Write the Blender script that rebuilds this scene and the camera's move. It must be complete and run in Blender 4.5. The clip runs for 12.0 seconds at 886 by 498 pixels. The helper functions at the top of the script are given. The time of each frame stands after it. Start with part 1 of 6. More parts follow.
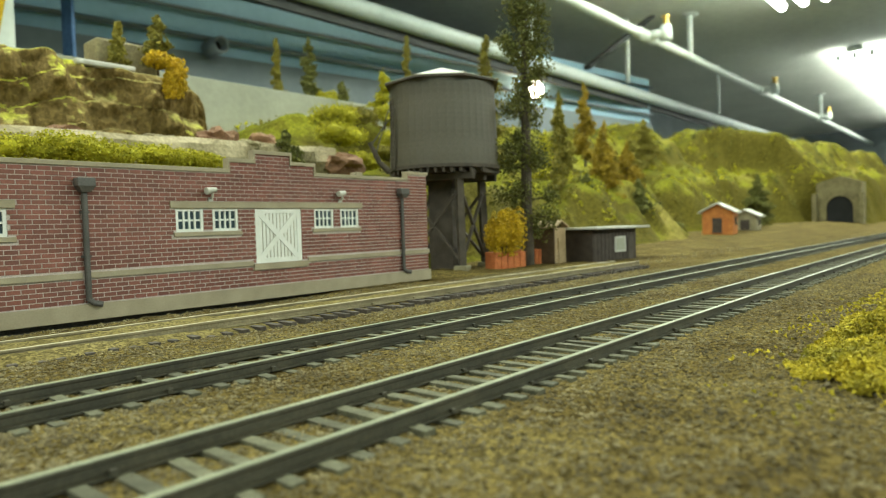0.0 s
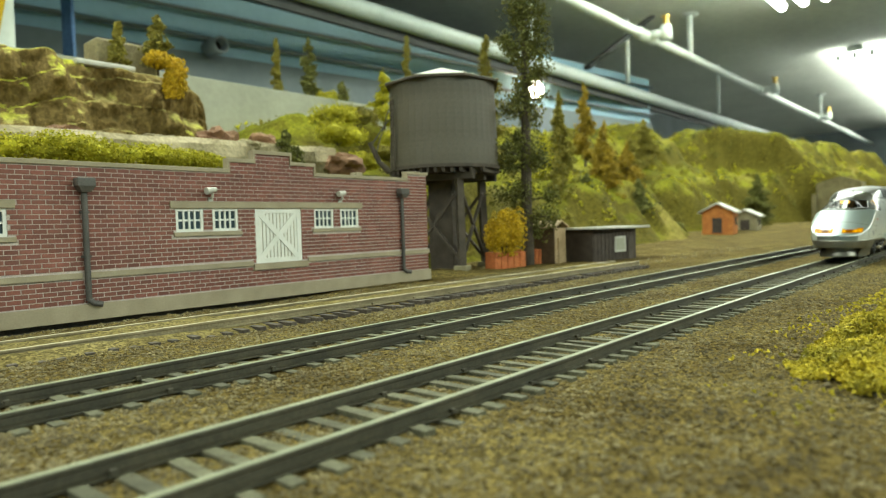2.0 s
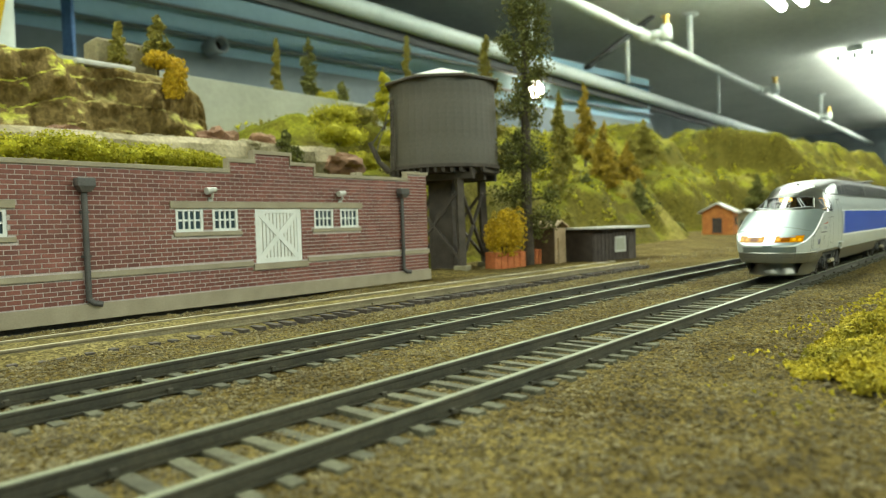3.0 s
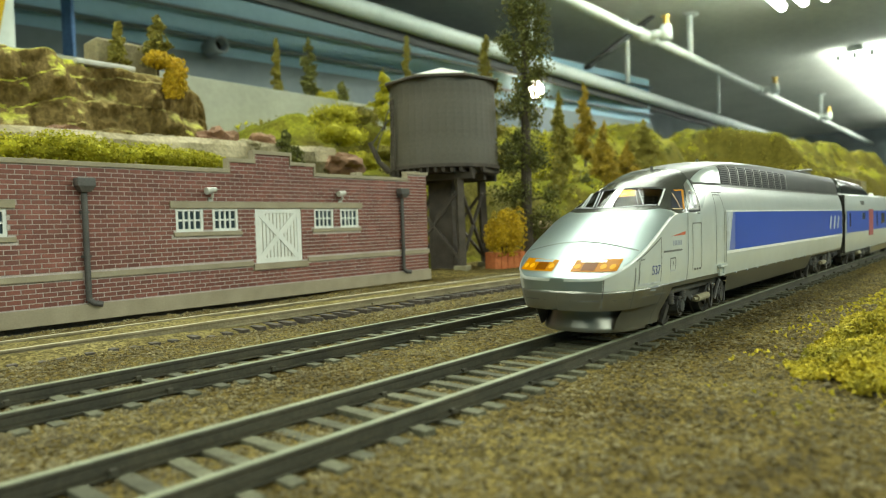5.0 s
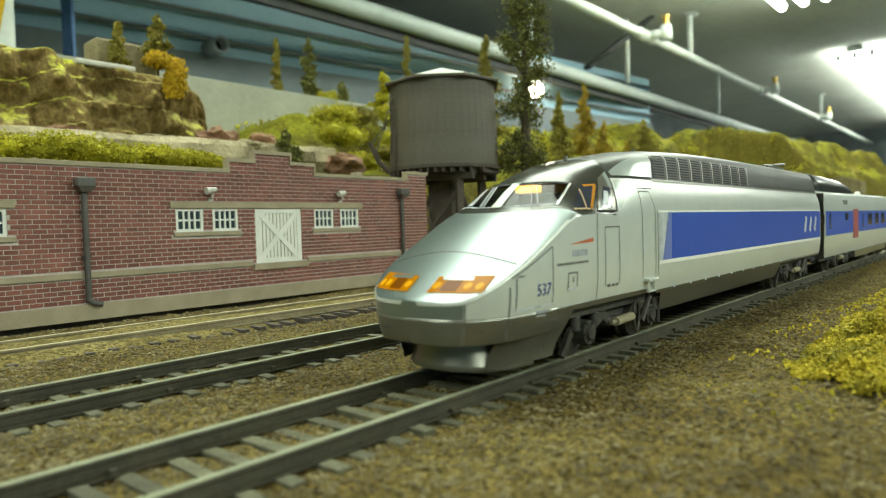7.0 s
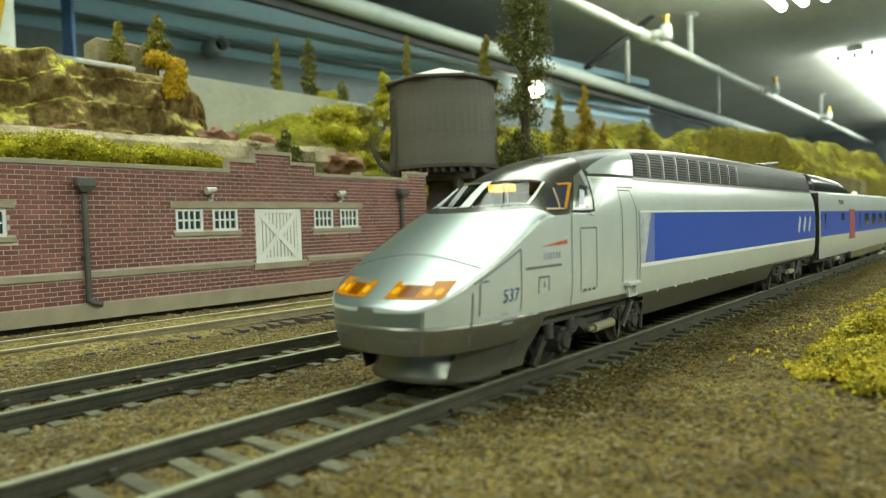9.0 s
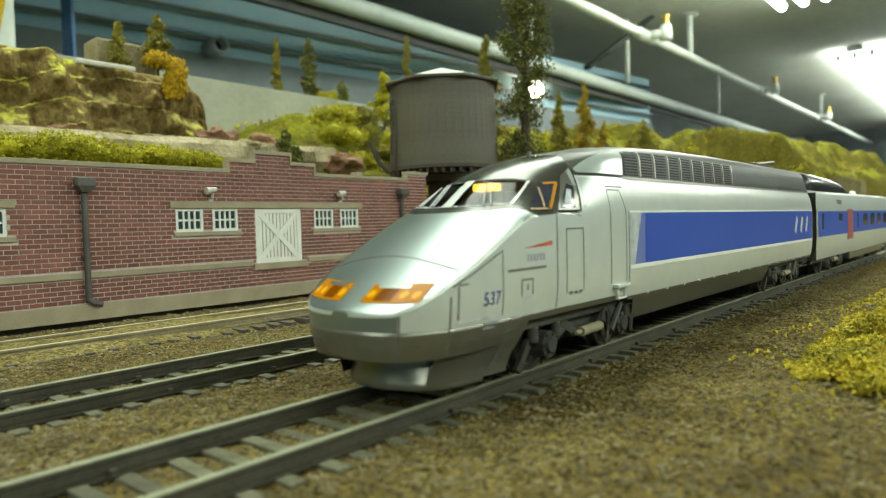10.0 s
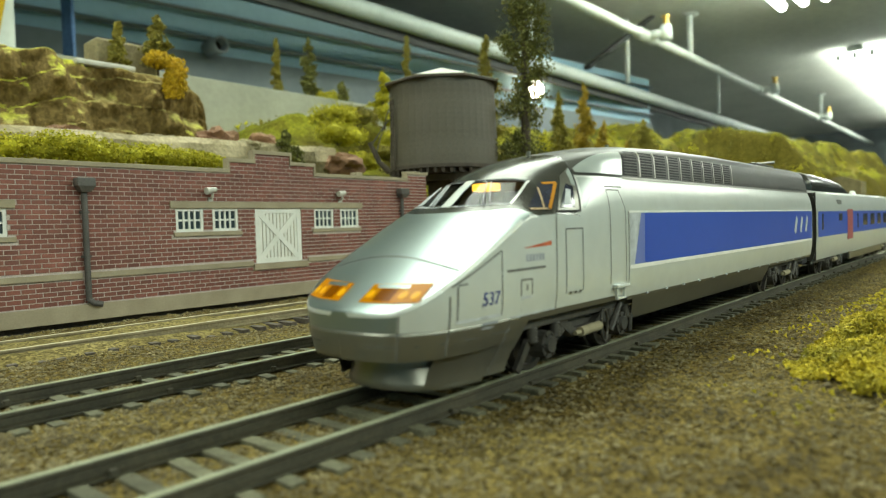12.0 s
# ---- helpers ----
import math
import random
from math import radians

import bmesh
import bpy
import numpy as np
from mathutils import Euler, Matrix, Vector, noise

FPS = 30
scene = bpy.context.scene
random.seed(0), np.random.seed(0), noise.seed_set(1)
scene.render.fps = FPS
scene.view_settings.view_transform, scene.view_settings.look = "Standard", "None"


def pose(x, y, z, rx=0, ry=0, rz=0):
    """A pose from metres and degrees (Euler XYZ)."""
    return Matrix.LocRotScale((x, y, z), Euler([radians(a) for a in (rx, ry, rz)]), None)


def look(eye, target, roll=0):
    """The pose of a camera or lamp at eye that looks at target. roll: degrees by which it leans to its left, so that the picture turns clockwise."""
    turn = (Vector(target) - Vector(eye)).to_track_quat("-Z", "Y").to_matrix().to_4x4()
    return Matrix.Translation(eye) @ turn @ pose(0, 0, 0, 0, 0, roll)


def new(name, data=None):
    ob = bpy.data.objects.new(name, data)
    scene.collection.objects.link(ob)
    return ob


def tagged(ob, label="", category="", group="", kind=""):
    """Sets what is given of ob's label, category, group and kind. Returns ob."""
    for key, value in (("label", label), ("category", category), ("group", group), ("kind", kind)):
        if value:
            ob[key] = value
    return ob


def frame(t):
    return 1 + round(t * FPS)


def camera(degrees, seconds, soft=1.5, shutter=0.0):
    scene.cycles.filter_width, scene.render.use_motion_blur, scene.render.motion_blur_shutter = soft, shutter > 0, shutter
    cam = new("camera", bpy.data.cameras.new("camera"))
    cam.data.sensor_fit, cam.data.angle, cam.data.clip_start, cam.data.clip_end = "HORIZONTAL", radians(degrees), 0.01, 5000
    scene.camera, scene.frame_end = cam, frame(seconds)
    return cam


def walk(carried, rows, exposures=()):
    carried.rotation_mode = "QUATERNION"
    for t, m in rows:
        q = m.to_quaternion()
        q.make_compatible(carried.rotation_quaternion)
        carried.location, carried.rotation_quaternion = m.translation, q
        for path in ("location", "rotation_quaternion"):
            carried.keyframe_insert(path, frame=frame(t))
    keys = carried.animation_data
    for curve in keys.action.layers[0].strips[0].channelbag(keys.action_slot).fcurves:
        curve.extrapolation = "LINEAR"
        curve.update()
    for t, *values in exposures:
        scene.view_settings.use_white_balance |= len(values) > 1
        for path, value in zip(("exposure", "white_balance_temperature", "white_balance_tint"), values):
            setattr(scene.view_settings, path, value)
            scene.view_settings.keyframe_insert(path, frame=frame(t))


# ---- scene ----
# ---- camera and its place ----
EYE = Vector((0.0, 0.0, 0.0276))
AIM = EYE + Vector((0.75628, 0.65331, -0.03505))
cam = camera(68.1, 12.0, soft=1.0)
cam.data.dof.use_dof = True
cam.data.dof.focus_distance = 0.19
cam.data.dof.aperture_fstop = 26.0
walk(cam, [(0.0, look(EYE, AIM, -1.73)), (12.0, look(EYE, AIM, -1.73))], exposures=[(0.0, 0.0), (3.0, 0.0), (5.0, -0.05), (7.0, -0.12), (12.0, -0.14)])

# ---- light: a closed room with rows of ceiling fluorescents ----
world = bpy.data.worlds.new("room_air")
world.use_nodes = True
world.node_tree.nodes["Background"].inputs[0].default_value = (0.75, 0.85, 0.8, 1)
world.node_tree.nodes["Background"].inputs[1].default_value = 0.05
scene.world = world

# All out of view; the y=-1.5 row is added to brighten upright faces.
LAMP_ROWS = [(-1.3, 0.5, 21), (0.45, 0.5, 22), (2.1, 0.5, 21), (0.45, -1.5, 36), (-1.3, -1.5, 34), (2.1, -1.5, 32)]
for lx, ly, watts in LAMP_ROWS:
    lamp = bpy.data.lights.new("unseen_fluorescent", "AREA")
    lamp.shape, lamp.size, lamp.size_y = "RECTANGLE", 1.5, 0.5
    lamp.energy, lamp.color = watts, (0.89, 1.0, 0.84)
    lob = new("unseen_fluorescent", lamp)
    lob.matrix_world = pose(lx, ly, 0.975)

# ---- helpers of the scene (all lengths below are in millimetres) ----
MM = 0.001


def to_m(bm):
    bmesh.ops.scale(bm, vec=(MM, MM, MM), verts=bm.verts)


def mesh_of(name, bm, material, smooth=False):
    to_m(bm)
    me = bpy.data.meshes.new(name)
    bmesh.ops.recalc_face_normals(bm, faces=bm.faces)
    bm.to_mesh(me)
    bm.free()
    me.materials.append(material)
    if smooth:
        for p in me.polygons:
            p.use_smooth = True
    return me


def part(name, bm, material, parent=None, label="", smooth=False):
    ob = new(name, mesh_of(name, bm, material, smooth))
    if parent is not None:
        ob.parent = parent
    if label:
        tagged(ob, label)
    return ob


def thing(name, x, y, z, label, category, group="", rz=0.0, kind=""):
    ob = new(name)
    ob.empty_display_size = 0.005
    ob.matrix_world = pose(x * MM, y * MM, z * MM, 0, 0, rz)
    return tagged(ob, label, category, group, kind)


def box(bm, x0, x1, y0, y1, z0, z1, bevel=0.0):
    r = bmesh.ops.create_cube(bm, size=1.0)
    vs = r["verts"]
    bmesh.ops.scale(bm, vec=(x1 - x0, y1 - y0, z1 - z0), verts=vs)
    bmesh.ops.translate(bm, vec=((x0 + x1) / 2, (y0 + y1) / 2, (z0 + z1) / 2), verts=vs)
    if bevel:
        es = {e for v in vs for e in v.link_edges}
        bmesh.ops.bevel(bm, geom=list(es), offset=bevel, segments=2, affect="EDGES", profile=0.5)


def nbox(*a, bevel=0.0):
    bm = bmesh.new()
    box(bm, *a, bevel=bevel)
    return bm


def rod(bm, a, b, r0, r1=None, seg=10):
    a, b = Vector(a), Vector(b)
    d = b - a
    m = Matrix.Translation((a + b) / 2) @ d.to_track_quat("Z", "Y").to_matrix().to_4x4()
    return bmesh.ops.create_cone(bm, cap_ends=True, segments=seg, radius1=r0, radius2=r0 if r1 is None else r1, depth=d.length, matrix=m)["verts"]


def beam(bm, a, b, w, t):
    """A squared timber from a to b."""
    a, b = Vector(a), Vector(b)
    d = b - a
    m = Matrix.Translation((a + b) / 2) @ d.to_track_quat("Z", "Y").to_matrix().to_4x4() @ Matrix.Diagonal((w, t, d.length, 1))
    bmesh.ops.create_cube(bm, size=1.0, matrix=m)


def lathe(bm, profile, seg=32, axis="Z"):
    """Revolve (radius, height) pairs round the axis."""
    rings = []
    for r, h in profile:
        ring = []
        for i in range(seg):
            a = 2 * math.pi * i / seg
            c, s = r * math.cos(a), r * math.sin(a)
            ring.append(bm.verts.new((c, s, h) if axis == "Z" else (c, h, s)))
        rings.append(ring)
    for p, q in zip(rings, rings[1:]):
        for i in range(seg):
            bm.faces.new((p[i], p[(i + 1) % seg], q[(i + 1) % seg], q[i]))
    for ring in (rings[0], rings[-1]):
        try:
            bm.faces.new(ring)
        except ValueError:
            pass


def hash2(ix, iy, seed):
    n = (ix * 374761393 + iy * 668265263 + seed * 1442695041) & 0xFFFFFFFF
    n = ((n ^ (n >> 13)) * 1274126177) & 0xFFFFFFFF
    return ((n ^ (n >> 16)) & 0xFFFF) / 65535.0


def vnoise(x, y, scale, seed=0):
    """Smooth value noise from 0 to 1 on arrays."""
    x, y = np.asarray(x, float) / scale, np.asarray(y, float) / scale
    ix, iy = np.floor(x).astype(np.int64), np.floor(y).astype(np.int64)
    fx, fy = x - ix, y - iy
    fx, fy = fx * fx * (3 - 2 * fx), fy * fy * (3 - 2 * fy)
    a = hash2(ix, iy, seed) * (1 - fx) + hash2(ix + 1, iy, seed) * fx
    b = hash2(ix, iy + 1, seed) * (1 - fx) + hash2(ix + 1, iy + 1, seed) * fx
    return a * (1 - fy) + b * fy


def sstep(v, a, b):
    t = np.clip((np.asarray(v, float) - a) / (b - a), 0, 1)
    return t * t * (3 - 2 * t)


# ---- materials ----
def ramp_stops(node, stops):
    cr = node.color_ramp
    while len(cr.elements) > len(stops):
        cr.elements.remove(cr.elements[-1])
    while len(cr.elements) < len(stops):
        cr.elements.new(0.5)
    for e, (p, c) in zip(cr.elements, stops):
        e.position, e.color = p, (*c, 1)


def mat(name, c1, c2=None, rough=0.7, metal=0.0, size=5.0, fine=0.6, bump=0.3, spread=0.25, random_tint=0.0, coat=0.0, island=False, lo=0.35, hi=0.65):
    """Two colours mixed by noise of that size (mm), with a finer grain, bump in mm and a tint per object."""
    m = bpy.data.materials.new(name)
    m.use_nodes = True
    nt = m.node_tree
    N, L = nt.nodes, nt.links
    bs = N["Principled BSDF"]
    bs.inputs["Roughness"].default_value = rough
    bs.inputs["Metallic"].default_value = metal
    bs.inputs["Coat Weight"].default_value = coat
    bs.inputs["Coat Roughness"].default_value = 0.15
    tc = N.new("ShaderNodeTexCoord")
    n1 = N.new("ShaderNodeTexNoise")
    n1.inputs["Scale"].default_value = 1000.0 / size
    n1.inputs["Detail"].default_value = 5
    n2 = N.new("ShaderNodeTexNoise")
    n2.inputs["Scale"].default_value = 1000.0 / fine
    n2.inputs["Detail"].default_value = 3
    L.new(tc.outputs["Object"], n1.inputs["Vector"])
    L.new(tc.outputs["Object"], n2.inputs["Vector"])
    rp = N.new("ShaderNodeValToRGB")
    ramp_stops(rp, [(lo, c1), (hi, c2 or tuple(min(1, v * 1.15) for v in c1))])
    L.new(n1.outputs["Fac"], rp.inputs["Fac"])
    hs = N.new("ShaderNodeHueSaturation")
    mr = N.new("ShaderNodeMapRange")
    mr.inputs["From Min"].default_value, mr.inputs["From Max"].default_value = 0.3, 0.7
    mr.inputs["To Min"].default_value, mr.inputs["To Max"].default_value = 1 - spread, 1 + spread
    L.new(n2.outputs["Fac"], mr.inputs["Value"])
    val = mr.outputs["Result"]
    if random_tint:
        src = N.new("ShaderNodeNewGeometry").outputs["Random Per Island"] if island else N.new("ShaderNodeObjectInfo").outputs["Random"]
        m2 = N.new("ShaderNodeMapRange")
        m2.inputs["To Min"].default_value, m2.inputs["To Max"].default_value = 1 - random_tint, 1 + random_tint
        L.new(src, m2.inputs["Value"])
        mu = N.new("ShaderNodeMath")
        mu.operation = "MULTIPLY"
        L.new(val, mu.inputs[0])
        L.new(m2.outputs["Result"], mu.inputs[1])
        val = mu.outputs[0]
    L.new(val, hs.inputs["Value"])
    L.new(rp.outputs["Color"], hs.inputs["Color"])
    L.new(hs.outputs["Color"], bs.inputs["Base Color"])
    if bump:
        bp = N.new("ShaderNodeBump")
        bp.inputs["Distance"].default_value = bump * MM
        bp.inputs["Strength"].default_value = 0.6
        L.new(n2.outputs["Fac"], bp.inputs["Height"])
        L.new(bp.outputs["Normal"], bs.inputs["Normal"])
    return m


def glow(name, colour, strength, base=(0.8, 0.8, 0.8)):
    m = bpy.data.materials.new(name)
    m.use_nodes = True
    bs = m.node_tree.nodes["Principled BSDF"]
    bs.inputs["Base Color"].default_value = (*base, 1)
    bs.inputs["Emission Color"].default_value = (*colour, 1)
    bs.inputs["Emission Strength"].default_value = strength
    bs.inputs["Specular IOR Level"].default_value = 0.1
    bs.inputs["Roughness"].default_value = 0.15
    return m


def pane_mat(name):
    """Thin tinted pane: clear, with a gloss that grows at grazing angles."""
    m = bpy.data.materials.new(name)
    m.use_nodes = True
    N, L = m.node_tree.nodes, m.node_tree.links
    tr = N.new("ShaderNodeBsdfTransparent")
    tr.inputs["Color"].default_value = (0.62, 0.68, 0.66, 1)
    gl = N.new("ShaderNodeBsdfGlossy")
    gl.inputs["Roughness"].default_value = 0.06
    fr = N.new("ShaderNodeFresnel")
    fr.inputs["IOR"].default_value = 1.28
    mx = N.new("ShaderNodeMixShader")
    L.new(fr.outputs[0], mx.inputs[0])
    L.new(tr.outputs[0], mx.inputs[1])
    L.new(gl.outputs[0], mx.inputs[2])
    L.new(mx.outputs[0], N["Material Output"].inputs["Surface"])
    return m


M_BRICK = mat("brick_red", (0.155, 0.052, 0.036), (0.24, 0.084, 0.06), 0.75, 0, 14, 0.5, 0.05, 0.15, 0.22)
M_BRICK_J = mat("brick_red_far", (0.155, 0.052, 0.036), (0.24, 0.084, 0.06), 0.75, 0, 14, 0.5, 0.05, 0.15, 0.22, island=True)
M_MORTAR = mat("mortar_pale", (0.47, 0.40, 0.36), (0.55, 0.47, 0.43), 0.85, 0, 6, 0.5, 0.05)
M_STONE = mat("trim_beige", (0.30, 0.25, 0.165), (0.37, 0.31, 0.21), 0.8, 0, 10, 0.6, 0.04, 0.08)
M_WHITE = mat("paint_white", (0.72, 0.72, 0.66), (0.8, 0.79, 0.74), 0.5, 0, 5, 0.6, 0.03, 0.05)
M_PIPE = mat("pipe_dark_grey", (0.07, 0.065, 0.06), (0.11, 0.10, 0.09), 0.6, 0, 6, 0.5, 0.04)
M_DARKWIN = mat("window_dark", (0.03, 0.045, 0.055), (0.05, 0.07, 0.08), 0.15, 0, 5, 1, 0)
M_TAR = mat("roof_tar", (0.06, 0.055, 0.05), (0.1, 0.09, 0.08), 0.9, 0, 10, 1, 0.2)
M_RAIL = mat("rail_weathered", (0.034, 0.031, 0.019), (0.06, 0.053, 0.032), 0.65, 0.1, 9, 0.6, 0.05)
M_RAILTOP = mat("rail_head_steel", (0.21, 0.225, 0.145), (0.29, 0.305, 0.20), 0.5, 0.12, 20, 1.0, 0.01, 0.1)
M_RAIL_S = mat("rail_siding_painted", (0.17, 0.14, 0.075), (0.26, 0.215, 0.125), 0.6, 0.1, 9, 0.6, 0.05)
M_TIE = mat("tie_grey", (0.066, 0.063, 0.036), (0.125, 0.12, 0.070), 0.85, 0, 5, 0.5, 0.12, 0.3, 0.25)
M_TIE_J = mat("tie_grey_far", (0.066, 0.063, 0.036), (0.125, 0.12, 0.070), 0.85, 0, 5, 0.5, 0.12, 0.3, 0.25, island=True)
M_TIE_D = mat("tie_brown_dark", (0.045, 0.035, 0.026), (0.075, 0.06, 0.045), 0.85, 0, 5, 0.5, 0.12, 0.3, 0.25)
M_TANK = mat("tank_grey_brown", (0.088, 0.076, 0.054), (0.122, 0.105, 0.077), 0.6, 0, 16, 1.2, 0.08, 0.12)
M_TIMBER = mat("timber_dark", (0.055, 0.043, 0.032), (0.085, 0.067, 0.05), 0.8, 0, 8, 0.8, 0.1)
M_ROOFPALE = mat("roof_pale_metal", (0.42, 0.41, 0.36), (0.55, 0.53, 0.47), 0.6, 0, 9, 1, 0.05, 0.1)
M_SHED = mat("shed_dark_brown", (0.035, 0.024, 0.018), (0.055, 0.04, 0.03), 0.8, 0, 6, 0.8, 0.08)
M_TAN = mat("booth_tan", (0.33, 0.23, 0.12), (0.42, 0.3, 0.17), 0.8, 0, 6, 0.8, 0.08)
M_BROWN = mat("booth_brown", (0.10, 0.062, 0.032), (0.14, 0.09, 0.048), 0.8, 0, 6, 0.8, 0.08)
M_ORANGE = mat("cabin_orange", (0.36, 0.115, 0.022), (0.47, 0.17, 0.035), 0.8, 0, 8, 0.8, 0.08)
M_PLANTER = mat("planter_terracotta", (0.45, 0.12, 0.035), (0.55, 0.17, 0.05), 0.8, 0, 6, 0.8, 0.1)
M_BARK = mat("bark_dark", (0.045, 0.034, 0.022), (0.08, 0.06, 0.038), 0.9, 0, 6, 0.8, 0.3)
M_PINE = mat("needles_dark_green", (0.075, 0.08, 0.013), (0.15, 0.145, 0.026), 0.9, 0, 4, 0.6, 0.2, 0.4, 0.3, island=True)
M_OLIVE = mat("needles_olive", (0.13, 0.115, 0.01), (0.22, 0.18, 0.018), 0.9, 0, 5, 0.8, 0.2, 0.35, 0.25, island=True)
M_GOLD = mat("foliage_gold", (0.40, 0.25, 0.004), (0.56, 0.37, 0.008), 0.9, 0, 5, 0.8, 0.2, 0.35, 0.25, island=True)
M_LARCH = mat("needles_larch", (0.19, 0.13, 0.006), (0.34, 0.23, 0.01), 0.9, 0, 5, 0.8, 0.2, 0.35, 0.25, island=True)
M_LIME = mat("foliage_lime", (0.28, 0.265, 0.008), (0.44, 0.39, 0.014), 0.9, 0, 5, 0.8, 0.2, 0.35, 0.25, island=True)
M_TUFT = mat("turf_yellow_green", (0.20, 0.175, 0.008), (0.47, 0.365, 0.016), 0.9, 0, 9, 0.5, 0.2, 0.3, 0.3, island=True)
M_ROCK = mat("rock_olive_brown", (0.17, 0.135, 0.075), (0.30, 0.255, 0.14), 0.9, 0, 22, 2.2, 1.2, 0.25)
M_ROCKRED = mat("rock_red_brown", (0.14, 0.066, 0.032), (0.24, 0.13, 0.07), 0.9, 0, 12, 2, 0.8, 0.25)
M_CONCRETE = mat("retaining_wall_grey", (0.32, 0.32, 0.25), (0.38, 0.38, 0.30), 0.85, 0, 60, 5, 0.1, 0.06)
M_PORTAL = mat("portal_stone", (0.20, 0.175, 0.10), (0.27, 0.235, 0.145), 0.85, 0, 20, 3, 0.3, 0.15)
# Flat black that puts the darkness of hollows into the colour.
M_BLACK = mat("hollow_shade_black", (0.006, 0.006, 0.006), (0.012, 0.012, 0.012), 0.9, 0, 20, 3, 0)
M_BLUE = mat("wall_blue_paint", (0.21, 0.34, 0.41), (0.25, 0.385, 0.455), 0.7, 0, 300, 20, 0.1, 0.04)
M_GREYWALL = mat("wall_dark_grey_paint", (0.12, 0.145, 0.15), (0.155, 0.18, 0.186), 0.8, 0, 200, 20, 0.1, 0.05)
M_CEIL = mat("ceiling_pale_grey", (0.52, 0.545, 0.475), (0.60, 0.62, 0.545), 0.85, 0, 500, 40, 0.5, 0.06)
M_FLOOR = mat("floor_concrete", (0.2, 0.2, 0.18), (0.26, 0.25, 0.23), 0.8, 0, 300, 20, 0.1)
M_PIPEW = mat("pipe_white_paint", (0.52, 0.56, 0.51), (0.6, 0.64, 0.585), 0.45, 0, 80, 10, 0.1, 0.04)
M_PIPEG = mat("pipe_blue_grey", (0.38, 0.43, 0.40), (0.45, 0.50, 0.47), 0.5, 0, 80, 10, 0.1, 0.05)
M_BRASS = mat("brass", (0.55, 0.36, 0.09), (0.65, 0.45, 0.13), 0.35, 1.0, 10, 3, 0)
M_BOARD = mat("black_board", (0.02, 0.022, 0.02), (0.03, 0.032, 0.028), 0.7, 0, 50, 8, 0)
M_TUBE = glow("fluorescent_tube_lit", (0.93, 1.0, 0.9), 22.0)
M_BULB = glow("bulb_lit", (1.0, 0.86, 0.62), 60.0)

# train paints
M_SILVER = mat("silver_paint", (0.25, 0.30, 0.295), (0.28, 0.33, 0.325), 0.31, 0.8, 40, 4, 0.0, 0.02, coat=0.3)
M_SIDE = mat("side_light_grey", (0.56, 0.585, 0.55), (0.61, 0.635, 0.60), 0.3, 0.3, 40, 4, 0.0, 0.03, coat=0.15)
M_LOWGREY = mat("lower_dark_silver", (0.19, 0.185, 0.158), (0.225, 0.22, 0.188), 0.32, 0.75, 30, 4, 0.0, 0.04, coat=0.15)
M_ROOF = mat("roof_dark_silver", (0.045, 0.045, 0.038), (0.06, 0.06, 0.052), 0.2, 0.45, 30, 3, 0.0, 0.05, coat=0.08)
M_ROOFCAR = mat("roof_brown_grey", (0.042, 0.042, 0.036), (0.06, 0.06, 0.052), 0.4, 0.0, 30, 3, 0.0, 0.05)
M_ROOFCAR.node_tree.nodes["Principled BSDF"].inputs["Specular IOR Level"].default_value = 0.2
M_TBLUE = mat("stripe_blue", (0.016, 0.062, 0.40), (0.02, 0.072, 0.43), 0.4, 0, 40, 4, 0, 0.03, coat=0.05)
M_STRIPELITE = mat("stripe_pale_blue", (0.12, 0.16, 0.42), (0.14, 0.18, 0.46), 0.35, 0, 40, 4, 0, 0.03)
M_LINE = mat("seam_dark_grey", (0.10, 0.10, 0.09), (0.13, 0.13, 0.12), 0.6, 0, 20, 2, 0)
M_RED = mat("mark_red", (0.45, 0.09, 0.03), (0.5, 0.11, 0.04), 0.5, 0, 20, 2, 0)
M_DOORRED = mat("door_red", (0.30, 0.06, 0.06), (0.36, 0.08, 0.08), 0.5, 0, 20, 2, 0)
M_MARKBLUE = mat("mark_dark_blue", (0.04, 0.055, 0.22), (0.05, 0.065, 0.26), 0.5, 0, 20, 2, 0)
M_MARKPALE = mat("mark_pale_grey", (0.42, 0.44, 0.46), (0.5, 0.52, 0.53), 0.5, 0, 20, 2, 0)
M_MARKFAINT = mat("mark_faint_grey", (0.30, 0.32, 0.36), (0.34, 0.36, 0.4), 0.5, 0, 20, 2, 0)
M_BOGIE = mat("bogie_dark", (0.032, 0.030, 0.025), (0.065, 0.060, 0.05), 0.6, 0.2, 6, 0.7, 0.1)
M_WHEEL = mat("wheel_steel", (0.07, 0.066, 0.058), (0.12, 0.112, 0.10), 0.45, 0.7, 6, 1, 0)
M_GLASS = pane_mat("cab_glass")
M_LOUVRE = mat("louvre_dark", (0.03, 0.03, 0.026), (0.045, 0.045, 0.04), 0.55, 0.0, 10, 2, 0)
M_TINT = mat("coach_window", (0.02, 0.022, 0.035), (0.03, 0.032, 0.05), 0.12, 0, 20, 4, 0)
M_CABIN = mat("cab_interior", (0.02, 0.02, 0.018), (0.035, 0.033, 0.03), 0.7, 0, 6, 1, 0)
M_HEAD = glow("headlight_amber", (1.0, 0.42, 0.0), 0.55, (0.05, 0.012, 0.0))
M_HEADHOT = glow("headlight_core", (1.0, 0.55, 0.01), 0.9, (0.08, 0.03, 0.0))
M_HEADDARK = glow("headlight_reflector", (1.0, 0.30, 0.0), 0.16, (0.06, 0.02, 0.0))
